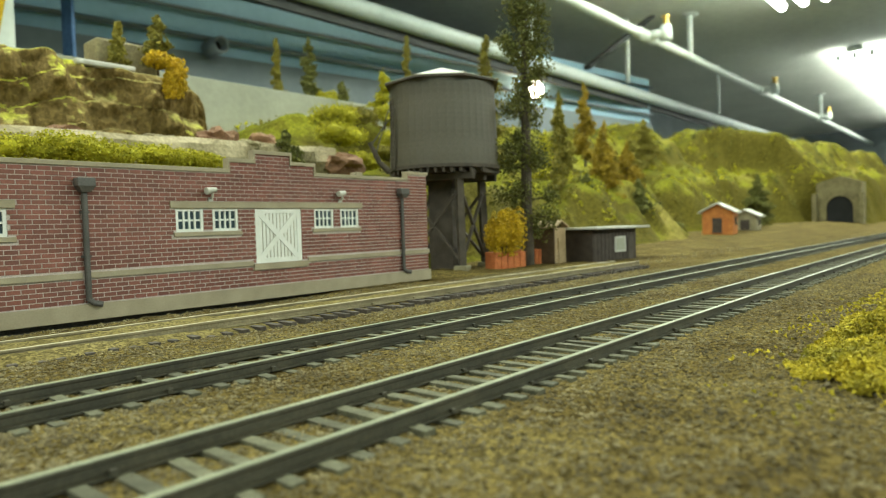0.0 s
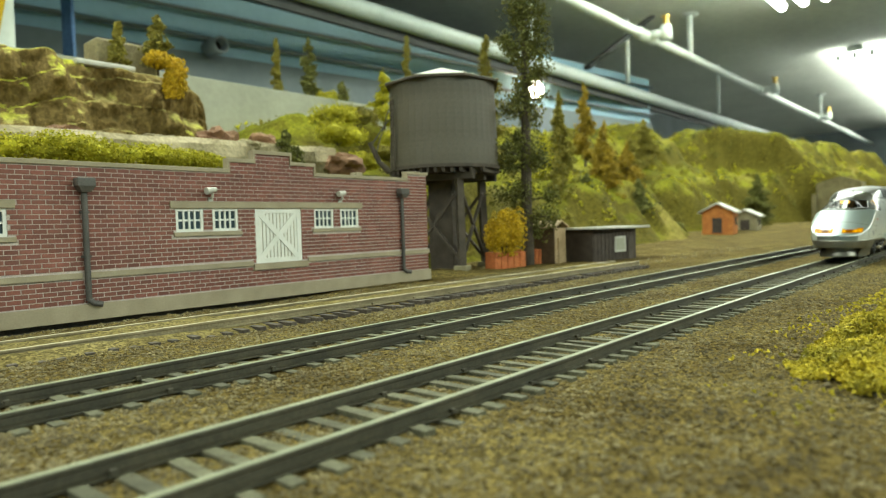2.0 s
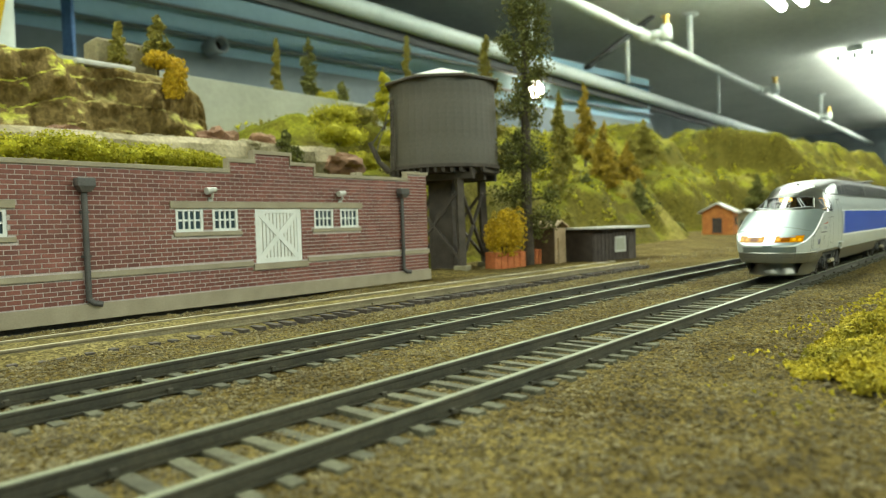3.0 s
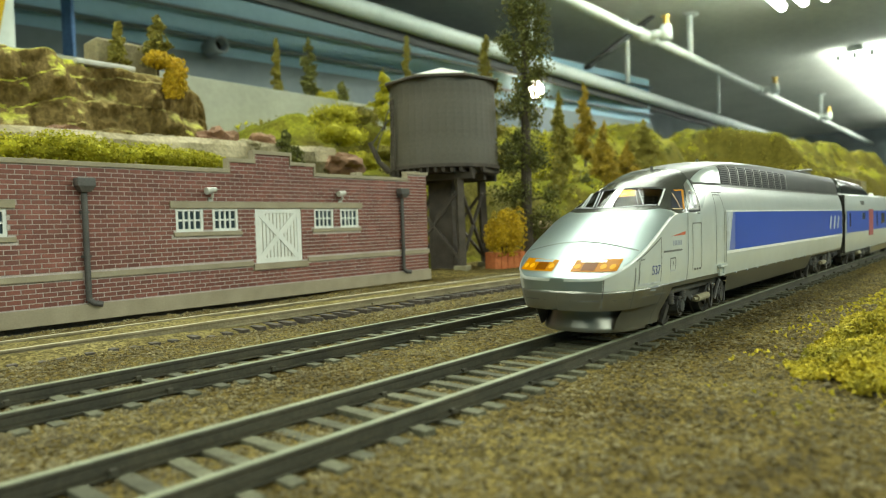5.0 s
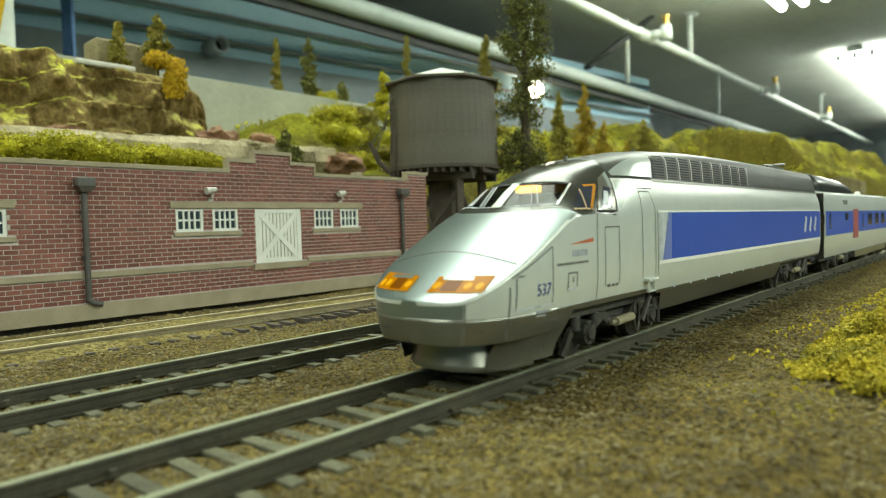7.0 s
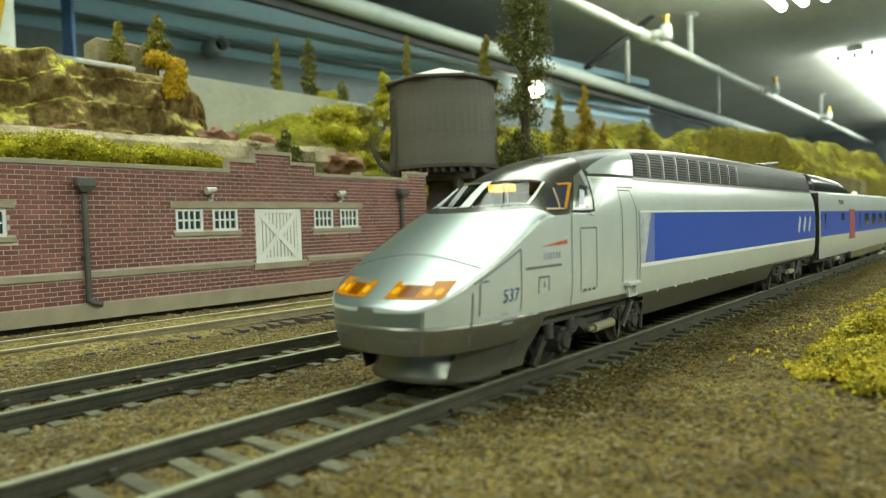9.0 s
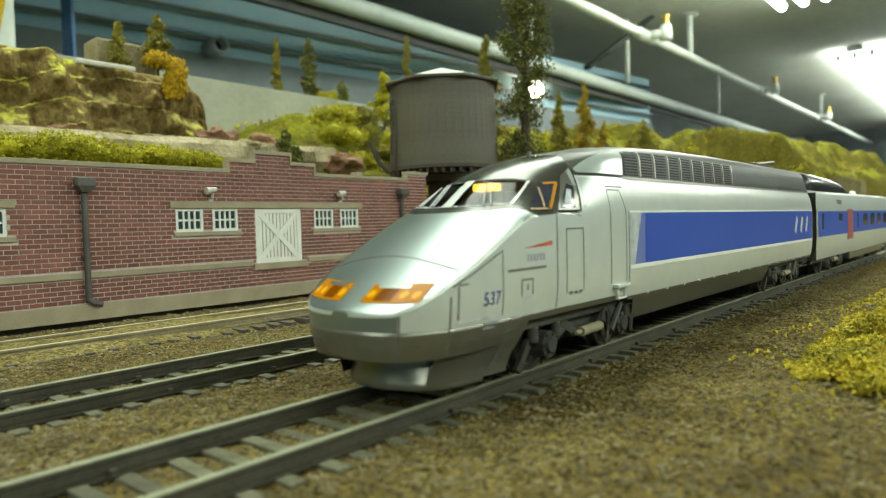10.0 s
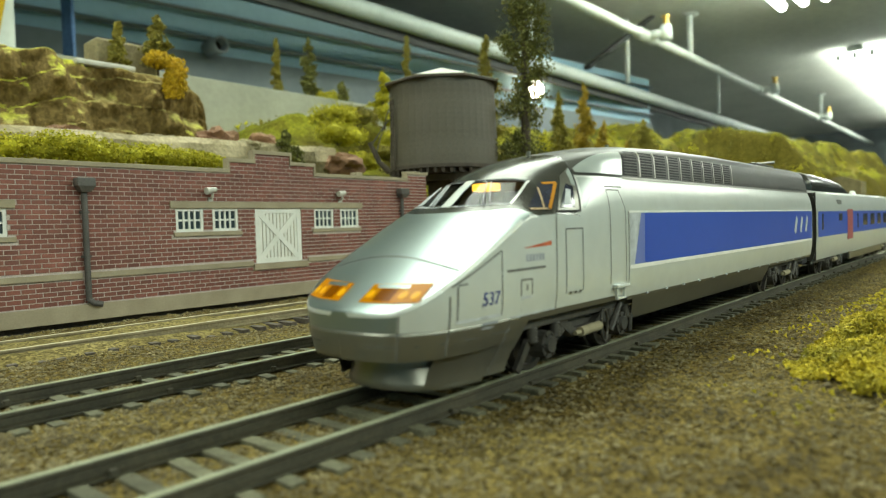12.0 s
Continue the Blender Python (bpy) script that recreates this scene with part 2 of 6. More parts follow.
M_COVER = mat("cover_pale_grey", (0.36, 0.40, 0.38), (0.42, 0.46, 0.44), 0.3, 0.3, 20, 3, 0.0, 0.04, coat=0.3)
# Emissive colour standing in for cab light at the side windows; not a lamp.
M_CABAMBER = glow("painted_cab_glow", (1.0, 0.42, 0.04), 0.16, (0.3, 0.14, 0.02))
M_CABLAMP = glow("cab_lamp_amber", (1.0, 0.5, 0.05), 3.0, (0.6, 0.3, 0.05))
M_GAITER = mat("gangway_rubber", (0.012, 0.012, 0.014), (0.02, 0.02, 0.022), 0.8, 0, 6, 1, 0)


def ground_mat(name, stops, grain, patch, speck, bump, steep=None):
    """Scenery granulate: coloured grains on a patchy bed, with a second colour on steep faces if given."""
    m = bpy.data.materials.new(name)
    m.use_nodes = True
    nt = m.node_tree
    N, L = nt.nodes, nt.links
    bs = N["Principled BSDF"]
    bs.inputs["Roughness"].default_value = 0.95
    bs.inputs["Specular IOR Level"].default_value = 0.06
    tc = N.new("ShaderNodeTexCoord")
    big = N.new("ShaderNodeTexNoise")
    big.inputs["Scale"].default_value, big.inputs["Detail"].default_value = 1000 / patch, 6
    vor = N.new("ShaderNodeTexVoronoi")
    vor.inputs["Scale"].default_value = 1000 / grain
    fin = N.new("ShaderNodeTexNoise")
    fin.inputs["Scale"].default_value, fin.inputs["Detail"].default_value = 1000 / (grain * 0.7), 4
    for n in (big, vor, fin):
        L.new(tc.outputs["Object"], n.inputs["Vector"])
    rp = N.new("ShaderNodeValToRGB")
    ramp_stops(rp, stops)
    L.new(big.outputs["Fac"], rp.inputs["Fac"])
    bw = N.new("ShaderNodeSeparateColor")
    L.new(vor.outputs["Color"], bw.inputs["Color"])
    mr = N.new("ShaderNodeMapRange")
    mr.inputs["To Min"].default_value, mr.inputs["To Max"].default_value = 1 - speck, 1 + speck
    L.new(bw.outputs["Red"], mr.inputs["Value"])
    mr2 = N.new("ShaderNodeMapRange")
    mr2.inputs["From Min"].default_value, mr2.inputs["From Max"].default_value = 0.3, 0.7
    mr2.inputs["To Min"].default_value, mr2.inputs["To Max"].default_value = 0.7, 1.3
    L.new(fin.outputs["Fac"], mr2.inputs["Value"])
    mu = N.new("ShaderNodeMath")
    mu.operation = "MULTIPLY"
    L.new(mr.outputs["Result"], mu.inputs[0])
    L.new(mr2.outputs["Result"], mu.inputs[1])
    hs = N.new("ShaderNodeHueSaturation")
    L.new(mu.outputs[0], hs.inputs["Value"])
    col = rp.outputs["Color"]
    if steep:
        geo = N.new("ShaderNodeNewGeometry")
        sep = N.new("ShaderNodeSeparateXYZ")
        L.new(geo.outputs["True Normal"], sep.inputs[0])
        ad = N.new("ShaderNodeMath")
        ad.operation = "ADD"
        L.new(sep.outputs["Z"], ad.inputs[0])
        sc = N.new("ShaderNodeMath")
        sc.operation = "MULTIPLY_ADD"
        sc.inputs[1].default_value, sc.inputs[2].default_value = 0.7, -0.35
        L.new(big.outputs["Fac"], sc.inputs[0])
        L.new(sc.outputs[0], ad.inputs[1])
        sr = N.new("ShaderNodeMapRange")
        sr.inputs["From Min"].default_value, sr.inputs["From Max"].default_value = 0.58, 0.78
        L.new(ad.outputs[0], sr.inputs["Value"])
        mx = N.new("ShaderNodeMix")
        mx.data_type = "RGBA"
        mx.inputs["A"].default_value = (*steep, 1)
        L.new(sr.outputs["Result"], mx.inputs["Factor"])
        L.new(col, mx.inputs["B"])
        col = mx.outputs["Result"]
    L.new(col, hs.inputs["Color"])
    L.new(hs.outputs["Color"], bs.inputs["Base Color"])
    bp = N.new("ShaderNodeBump")
    bp.inputs["Distance"].default_value = bump * MM
    bp.inputs["Strength"].default_value = 0.8
    L.new(fin.outputs["Fac"], bp.inputs["Height"])
    L.new(bp.outputs["Normal"], bs.inputs["Normal"])
    return m


M_GROUND = ground_mat("yard_ballast", [(0.28, (0.074, 0.052, 0.016)), (0.5, (0.116, 0.085, 0.026)), (0.72, (0.166, 0.127, 0.042))], 0.75, 34, 0.6, 1.0)
M_HILL = ground_mat("hill_turf", [(0.30, (0.062, 0.050, 0.008)), (0.42, (0.098, 0.096, 0.008)), (0.56, (0.155, 0.150, 0.012)), (0.70, (0.205, 0.168, 0.04))], 4, 110, 0.25, 2.2, (0.088, 0.073, 0.012))
M_GRAVEL = mat("loose_gravel", (0.085, 0.065, 0.026), (0.205, 0.166, 0.08), 0.9, 0, 8, 0.5, 0.1, 0.2, 0.28, island=True)

# ---- tracks: their places ----
NEAR_Y, MID_Y, SIDE_Y = 77.2, 129.6, 197.6
GAUGE = 16.5


def bend(x):
    """How far the main tracks curve towards the aisle, at x."""
    return -4.0 * np.clip((np.asarray(x, float) - 250) / 450, 0, 3) ** 2


# ---- ground and hills ----
def grid_mesh(name, xs, ys, zfun, material):
    X, Y = np.meshgrid(np.array(xs, float), np.array(ys, float), indexing="ij")
    Z = zfun(X, Y)
    nx, ny = X.shape
    co = np.stack([X, Y, Z], -1).reshape(-1, 3) * MM
    i = (np.arange(nx - 1)[:, None] * ny + np.arange(ny - 1)[None, :]).reshape(-1)
    quads = np.stack([i, i + ny, i + ny + 1, i + 1], 1).astype(np.int32)
    me = bpy.data.meshes.new(name)
    me.vertices.add(len(co))
    me.vertices.foreach_set("co", co.ravel())
    me.loops.add(quads.size)
    me.loops.foreach_set("vertex_index", quads.ravel())
    me.polygons.add(len(quads))
    me.polygons.foreach_set("loop_start", np.arange(0, quads.size, 4, dtype=np.int32))
    me.update(calc_edges=True)
    me.validate()
    me.materials.append(material)
    for p in me.polygons:
        p.use_smooth = True
    return new(name, me)


def yard_z(x, y):
    rise = 15 * sstep(x, 700, 1700) * sstep(y, 150, 330)
    z = -2.85 + rise + 1.0 * (vnoise(x, y, 40, 3) - 0.5)
    tracks = np.zeros_like(z)
    for cy in (NEAR_Y, MID_Y):
        tracks = np.maximum(tracks, 1 - sstep(np.abs(y - cy - bend(x)), 17, 25))
    tracks = np.maximum(tracks, 1 - sstep(np.abs(y - SIDE_Y), 15, 24))
    rough = 0.8 * (vnoise(x, y, 3.4, 5) - 0.5) + 1.0 * (vnoise(x, y, 1.3, 6) - 0.5)
    z = z * (1 - tracks) + (-3.0 + rise) * tracks + rough * (1 - 0.55 * tracks)
    z = z - 1.3 * sstep(SIDE_Y - y, 9.5, 13) * (1 - sstep(SIDE_Y - y, 24, 40)) * sstep(x, 70, 130)
    z = z + 0.85 * (1 - sstep(np.abs(y - SIDE_Y), 6, 9.5)) * (x < 430)
    z = z - 2.4 * sstep(y, 236, 247) * (1 - sstep(y, 280, 292)) * (1 - sstep(x, 150, 250))
    # low bank of earth towards the aisle
    return z + 2.2 * sstep(y, 50, 5) * vnoise(x, y, 30, 9)


xs = np.concatenate([np.arange(-500, 15, 22), np.arange(15, 330, 0.95), np.arange(330, 620, 2.6), np.arange(620, 3300, 24)])
ys = np.concatenate([np.arange(-420, -14, 20), np.arange(-14, 245, 0.95), np.arange(245, 420, 5), np.arange(420, 1300, 40)])
ground = tagged(grid_mesh("ground", xs, ys, yard_z, M_GROUND), "yard floor of olive-grey scenic gravel", "ground", kind="structure")

FOOT_X = [-500, 300, 420, 560, 930, 1200, 1400, 1600, 1686, 1730, 3300]
FOOT_Y = [300, 305, 330, 345, 378, 402, 400, 372, 350, 235, 200]
TOP_X = [-500, 40, 300, 400, 520, 700, 970, 1210, 1507, 1760, 2000, 2330, 3300]
TOP_Z = [90, 92, 100, 150, 165, 150, 198, 222, 252, 262, 262, 258, 250]
RUN_X = [-500, 300, 420, 560, 930, 1400, 1700, 3300]
RUN = [150, 150, 185, 210, 300, 330, 200, 160]


def hill_z(x, y):
    f, top, run = np.interp(x, FOOT_X, FOOT_Y), np.interp(x, TOP_X, TOP_Z), np.interp(x, RUN_X, RUN)
    u = (y - f) / run
    lump = vnoise(x, y, 95, 21) - 0.5
    fine = vnoise(x, y, 26, 22) - 0.5
    u = u + 0.22 * lump + 0.06 * fine
    u = u + 0.16 * (vnoise(x, y, 210, 27) - 0.5)
    prof = 0.5 * sstep(u, -0.04, 0.36) + 0.16 * sstep(u, 0.3, 0.9) + 0.34 * sstep(u, 0.62, 1.2)
    z = -9 + (top + 9) * prof * (0.93 + 0.22 * lump) + 10 * fine * sstep(u, 0.0, 0.4) + 5 * (vnoise(x, y, 11, 23) - 0.5) * sstep(u, -0.05, 0.2)
    return z


hx = np.concatenate([np.arange(-500, 0, 25), np.arange(0, 700, 5), np.arange(700, 1900, 9), np.arange(1900, 3300, 25)])
hy = np.concatenate([np.arange(180, 300, 12), np.arange(300, 720, 5), np.arange(720, 1300, 18)])
hillside = tagged(grid_mesh("hillside", hx, hy, hill_z, M_HILL), "rolling hillside of yellow-green scenic turf and earth", "hillside", kind="structure")

# ---- the room round the layout ----
def room():
    def slab(name, args, m, label, cat):
        return tagged(part(name, nbox(*args), m), label, cat, kind="structure")
    slab("ceiling", (-3000, 9000, -2600, 2400, 1000, 1060), M_CEIL, "grey-green painted ceiling with a dull sheen", "ceiling")
    slab("floor", (-3000, 9000, -2600, 2400, -1260, -1200), M_FLOOR, "plain grey concrete floor below the layout", "floor")
    slab("wall_west", (-3060, -3000, -2600, 2400, -1200, 1000), M_BLUE, "blue painted room wall", "wall")
    slab("wall_east", (9000, 9060, -2600, 2400, -1200, 1000), M_GREYWALL, "dark grey end wall of the room", "wall")
    slab("wall_far", (-3000, 9000, 2400, 2460, -1200, 1000), M_GREYWALL, "dark grey wall of the far aisle", "wall")
    slab("wall_south", (-3000, 9000, -2660, -2600, -1200, 1000), M_BLUE, "blue painted room wall", "wall")
    # the far wall runs at a slight angle to the tracks
    bm = nbox(-3600, 3300, 0, 60, -1200, 745)
    w = tagged(part("wall_north", bm, M_BLUE), "blue painted wall behind the layout", "wall", kind="structure")
    w.matrix_world = pose(0, 1.80, 0, 0, 0, -7)
    # Shadow on the lower back wall, painted as a dark grey band.
    bm = nbox(-3600, 3300, -14, -2, -1200, 520)
    d = tagged(part("wall_shade_band", bm, M_GREYWALL), "dark grey lower band of the back wall, its shadow painted in", "wall", kind="structure")
    d.matrix_world = pose(0, 1.80, 0, 0, 0, -7)
    for z, r, gy in ((560, 7, -20), (630, 6, -20), (700, 6, -18)):
        bm = bmesh.new()
        rod(bm, (-3000, gy, z), (3300, gy, z), r, seg=10)
        p = tagged(part("wall_conduit", bm, M_GREYWALL, smooth=True), "thin grey-blue conduit along the back wall", "conduit", "wall conduits")
        p.matrix_world = pose(0, 1.80, 0, 0, 0, -7)


room()


def table():
    tagged(part("layout_deck", nbox(-500, 3300, -420, 1300, -60, -16), M_TIMBER), "timber deck that carries the model scenery", "deck", kind="structure")


table()


def ceiling_fixture(x, y, n=3):
    t = thing("fluorescent_fixture", x, y, 1000, "white ceiling fixture with lit fluorescent tubes", "ceiling light", "ceiling fixtures")
    part("housing", nbox(-610, 610, -42, 42, -34, -2, bevel=6), M_PIPEW, t)
    for i in range(n):
        yy = (i - (n - 1) / 2) * 85
        bm = bmesh.new()
        rod(bm, (-590, yy, -62), (590, yy, -62), 19, seg=14)
        part("tube", bm, M_TUBE, t, "glowing white fluorescent tube", smooth=True)
        for e in (-592, 592):
            part("lamp_holder", nbox(e - 7, e + 7, yy - 12, yy + 12, -75, -38, bevel=2), M_PIPEW, t)
    return t


# The pair at y=-700 is out of view, added for its light.
for fx, fy in ((2590, 664), (5080, 676), (6320, 676), (7560, 676), (4100, -700), (2250, -700)):
    ceiling_fixture(fx, fy)


def sprinkler_pipe():
    t = thing("sprinkler_pipe", 0, 1140, 790, "white painted sprinkler pipe hung below the ceiling", "pipe")
    bm = bmesh.new()
    rod(bm, (-2500, 0, 0), (8600, 0, 0), 19, seg=20)
    part("pipe", bm, M_PIPEW, t, smooth=True)
    for x in (600, 2650, 4300, 5850):
        bm = bmesh.new()
        rod(bm, (x - 70, 0, 0), (x + 70, 0, 0), 25, seg=18)
        part("coupling", bm, M_PIPEW, t, smooth=True)
        bm = bmesh.new()
        rod(bm, (x + 10, 0, 0), (x + 10, -80, 0), 20, seg=14)
        rod(bm, (x + 10, -80, -30), (x + 10, -80, 30), 27, 22, seg=14)
        part("elbow", bm, M_PIPEW, t, smooth=True)
        bm = bmesh.new()
        rod(bm, (x + 10, -80, 30), (x + 10, -80, 62), 13, 9, seg=12)
        rod(bm, (x + 10, -80, 62), (x + 10, -80, 67), 19, seg=12)
        part("sprinkler_head", bm, M_BRASS, t, "brass upright sprinkler head")
    for x in (1500, 3150, 6000):
        bm = bmesh.new()
        rod(bm, (x, 0, 20), (x, 0, 200), 14, seg=10)
        rod(bm, (x, 0, 192), (x, 0, 200), 40, seg=14)
        part("hanger_rod", bm, M_PIPEW, t, smooth=True)


sprinkler_pipe()


def valance():
    t = thing("lighting_pipe", 0, 1385, 646, "large blue-grey pipe with a black valance board beneath", "pipe")
    bm = bmesh.new()
    rod(bm, (-2000, 0, 0), (6200, 0, 0), 27, seg=24)
    part("pipe", bm, M_PIPEG, t, smooth=True)
    part("valance_board", nbox(-2000, 6200, 14, 30, -52, -22), M_BOARD, t, "black valance board")
    for x in (2150, 3000, 4300):
        bm = bmesh.new()
        rod(bm, (x, 0, 40), (x, 0, 345), 11, seg=10)
        part("hanger_rod", bm, M_PIPEW, t)
    bm = bmesh.new()
    beam(bm, (2560, -20, 40), (3010, -120, 330), 34, 18)
    part("brace", bm, M_BOARD, t, "black diagonal brace")


valance()


def back_details():
    # round vent with a dark mouth on the wall
    t = thing("wall_vent", 960, 1655, 528, "blue-grey round vent pipe with a dark mouth", "vent")
    bm = bmesh.new()
    lathe(bm, [(20, 0), (23, -4), (23, -70), (18, -70), (16, -66), (16, -6)], 20, axis="Y")
    part("collar", bm, M_GREYWALL, t, smooth=True)
    # Black disc paints the shade inside the vent pipe.
    bm = bmesh.new()
    lathe(bm, [(15.8, -40), (15.8, -38)], 20, axis="Y")
    part("mouth", bm, M_BLACK, t)
    # blue edge strip and pale pillar at the left end of the wall
    p = tagged(part("wall_post", nbox(-4, 4, -30, 30, -500, 470, bevel=3), mat("post_blue", (0.06, 0.13, 0.27), (0.07, 0.15, 0.3), 0.6, 0, 60, 10, 0)), "dark blue painted post against the back wall", "post")
    p.matrix_world = pose(0.588, 1.60, 0.53)
    p = tagged(part("wall_cabinet", nbox(-150, -18, -30, 30, -500, 95, bevel=4), M_PIPEW), "white cabinet side against the back wall", "cabinet")
    p.matrix_world = pose(0.462, 1.50, 0.42)
    bm = bmesh.new()
    rod(bm, (0, 0, 0), (36, 0, 190), 6, 6, seg=8)
    p = tagged(part("wooden_stick", bm, M_GOLD), "yellow wooden stick leaning on the cabinet", "stick")
    p.matrix_world = pose(0.395, 1.44, 0.38)
    # a bare bulb far behind the tall tree
    t = thing("bare_bulb", 2340, 1500, 582, "bright warm bulb lit in the far aisle", "lamp")
    bm = bmesh.new()
    bmesh.ops.create_icosphere(bm, subdivisions=3, radius=42)
    part("bulb", bm, M_BULB, t, smooth=True)
    bm = bmesh.new()
    rod(bm, (0, 0, 22), (0, 0, 60), 15, 12)
    part("socket", bm, M_BOARD, t)
    for i, dx in enumerate((0, 95, 190)):
        tagged(part("red_box", nbox(1700 + dx * 1.3, 1790 + dx * 1.3, 1490, 1550, 470, 520, bevel=4), M_DOORRED), "small dark red box on the far shelf", "box", "far boxes")


back_details()


# ---- track parts ----
M_RAIL_S2 = mat("siding_rail_head", (0.36, 0.31, 0.19), (0.46, 0.41, 0.27), 0.5, 0.1, 9, 0.6, 0.02)

def rail(name, cy, x0, x1, bent, body_m, head_m, parent, top=0.0):
    n = 60
    xx = [x0 + (x1 - x0) * (i / n) ** 1.6 for i in range(n + 1)]
    prof = [(-1.3, -2.6), (1.3, -2.6), (1.3, -2.25), (0.45, -1.95), (0.42, -0.85), (0.72, -0.6), (0.72, -0.06), (0.6, 0.0), (-0.6, 0.0), (-0.72, -0.06), (-0.72, -0.6), (-0.42, -0.85), (-0.45, -1.95), (-1.3, -2.25)]
    bm = bmesh.new()
    rows = [[bm.verts.new((x, cy + py + (float(bend(x)) if bent else 0), pz + top)) for py, pz in prof] for x in xx]
    for p, q in zip(rows, rows[1:]):
        for i in range(len(prof)):
            j = (i + 1) % len(prof)
            bm.faces.new((p[i], p[j], q[j], q[i]))
    web = part(name, bm, body_m, parent)
    bm = bmesh.new()
    rows = [[bm.verts.new((x, cy + py + (float(bend(x)) if bent else 0), top + pz)) for py, pz in ((-0.62, -0.1), (-0.55, 0.06), (0.55, 0.06), (0.62, -0.1))] for x in xx]
    for p, q in zip(rows, rows[1:]):
        for i in range(3):
            bm.faces.new((p[i], p[i + 1], q[i + 1], q[i]))
    part("rail_head", bm, head_m, web, "polished rail head")


def tie_mesh(name, m, rnd, half=13.6):
    bm = bmesh.new()
    box(bm, -1.15, 1.15, -half, 13.6, -1.7, 0, bevel=0.16)
    for v in bm.verts:
        v.co.z += rnd.uniform(-0.06, 0.06)
        v.co.x += rnd.uniform(-0.08, 0.08)
    return mesh_of(name, bm, m)


def track(label, cy, x0, x1, near0, near1, bent, tie_m, far_m, body_m, head_m, seed, top=0.0, pitch=5.8, tie_top=-2.55, half=13.6):
    t = thing("track", 0, 0, 0, label, "track", "railway tracks")
    for s, nm in ((-1, "rail"), (1, "rail")):
        rail(nm, cy + s * (GAUGE / 2 + 0.35), x0, x1, bent, body_m, head_m, t, top)
    rnd = random.Random(seed)
    meshes = [tie_mesh("tie", tie_m, rnd, half) for _ in range(5)]
    bm = bmesh.new()
    x = x0
    while x < x1:
        off = float(bend(x)) if bent else 0.0
        jx, jr, jy = rnd.uniform(-0.45, 0.45), rnd.uniform(-2.4, 2.4), rnd.uniform(-0.5, 0.5)
        sink = rnd.uniform(-0.35, 0.05) - (0.5 if rnd.random() < 0.12 else 0)
        if near0 <= x <= near1:
            ob = new("tie", rnd.choice(meshes))
            ob.parent = t
            ob.matrix_local = pose((x + jx) * MM, (cy + off + jy) * MM, (tie_top + top + sink) * MM, 0, 0, jr)
        else:
            m = Matrix.Translation((x, cy + off, tie_top + top - 0.7 + sink)) @ Matrix.Rotation(radians(jr), 4, "Z") @ Matrix.Diagonal((2.5, 27.2, 1.4, 1))
            bmesh.ops.create_cube(bm, size=1.0, matrix=m)
        x += pitch
    far = part("far_tie", bm, far_m, t)
    tagged(far, kind="stuff")
    # spike heads beside the rails, as pairs every few ties
    bm = bmesh.new()
    x = x0 + 3
    while x < 700:
        off = float(bend(x)) if bent else 0.0
        for s in (-1, 1):
            for q in (-1, 1):
                if rnd.random() < 0.75:
                    yy = cy + off + s * (GAUGE / 2 + 0.35) + q * 1.25
                    xx = x + rnd.uniform(-0.6, 0.6) + (1.5 if s > 0 else 0)
                    box(bm, xx - 0.55, xx + 0.55, yy - 0.45, yy + 0.45, top - 2.5, top - 1.55 + rnd.uniform(-0.2, 0.15), bevel=0.15)
        x += pitch * 4
    tagged(part("spike_head", bm, body_m, t, "dark spike heads along the rails"), kind="stuff")
    return t


track("main track with dark weathered rails and grey wooden ties", NEAR_Y, -40, 2600, 20, 560, True, M_TIE, M_TIE_J, M_RAIL, M_RAILTOP, 4, tie_top=-2.15)
track("second main track with dark rails and half-buried ties", MID_Y, -60, 2600, 20, 560, True, M_TIE, M_TIE_J, M_RAIL, M_RAILTOP, 5, tie_top=-2.3)
track("sand-coloured siding beside the brick building with dark tie ends", SIDE_Y, -60, 420, -60, 420, False, M_TIE_D, M_TIE_D, M_RAIL_S, M_RAIL_S2, 6, tie_top=-2.5, half=17.5)


# loose gravel near the tracks
def gravel():
    rnd = np.random.RandomState(3)
    n = 75000
    x = 25 + rnd.rand(n) ** 1.4 * 360
    y = 2 + rnd.rand(n) * 238
    keep = np.ones(n, bool)
    for cy in (NEAR_Y, MID_Y, SIDE_Y):
        for s in (-1, 1):
            keep &= np.abs(y - cy - s * 8.6 - (bend(x) if cy < 190 else 0)) > 1.8
    x, y = x[keep], y[keep]
    z = yard_z(x, y)
    base = np.array([(1, 0, 0), (-1, 0, 0), (0, 1, 0), (0, -1, 0), (0, 0, 1), (0, 0, -1)], float)
    tri = np.array([(0, 2, 4), (2, 1, 4), (1, 3, 4), (3, 0, 4), (2, 0, 5), (1, 2, 5), (3, 1, 5), (0, 3, 5)])
    k = len(x)
    r = 0.2 + rnd.rand(k) ** 3 * 0.42
    v = base[None] * r[:, None, None] * (0.6 + 0.8 * rnd.rand(k, 6, 1))
    a = rnd.rand(k) * 6.28
    c, s = np.cos(a)[:, None], np.sin(a)[:, None]
    vx = v[..., 0] * c - v[..., 1] * s
    vy = v[..., 0] * s + v[..., 1] * c
    co = np.stack([vx + x[:, None], vy + y[:, None], v[..., 2] * 0.7 + z[:, None] + 0.1], -1).reshape(-1, 3) * MM
    fa = (tri[None] + (np.arange(k) * 6)[:, None, None]).reshape(-1, 3)
    me = bpy.data.meshes.new("gravel")
    me.from_pydata(co.tolist(), [], fa.tolist())
    me.materials.append(M_GRAVEL)
    tagged(new("gravel", me), "loose olive and grey gravel grains between the tracks", "gravel", kind="stuff")


gravel()


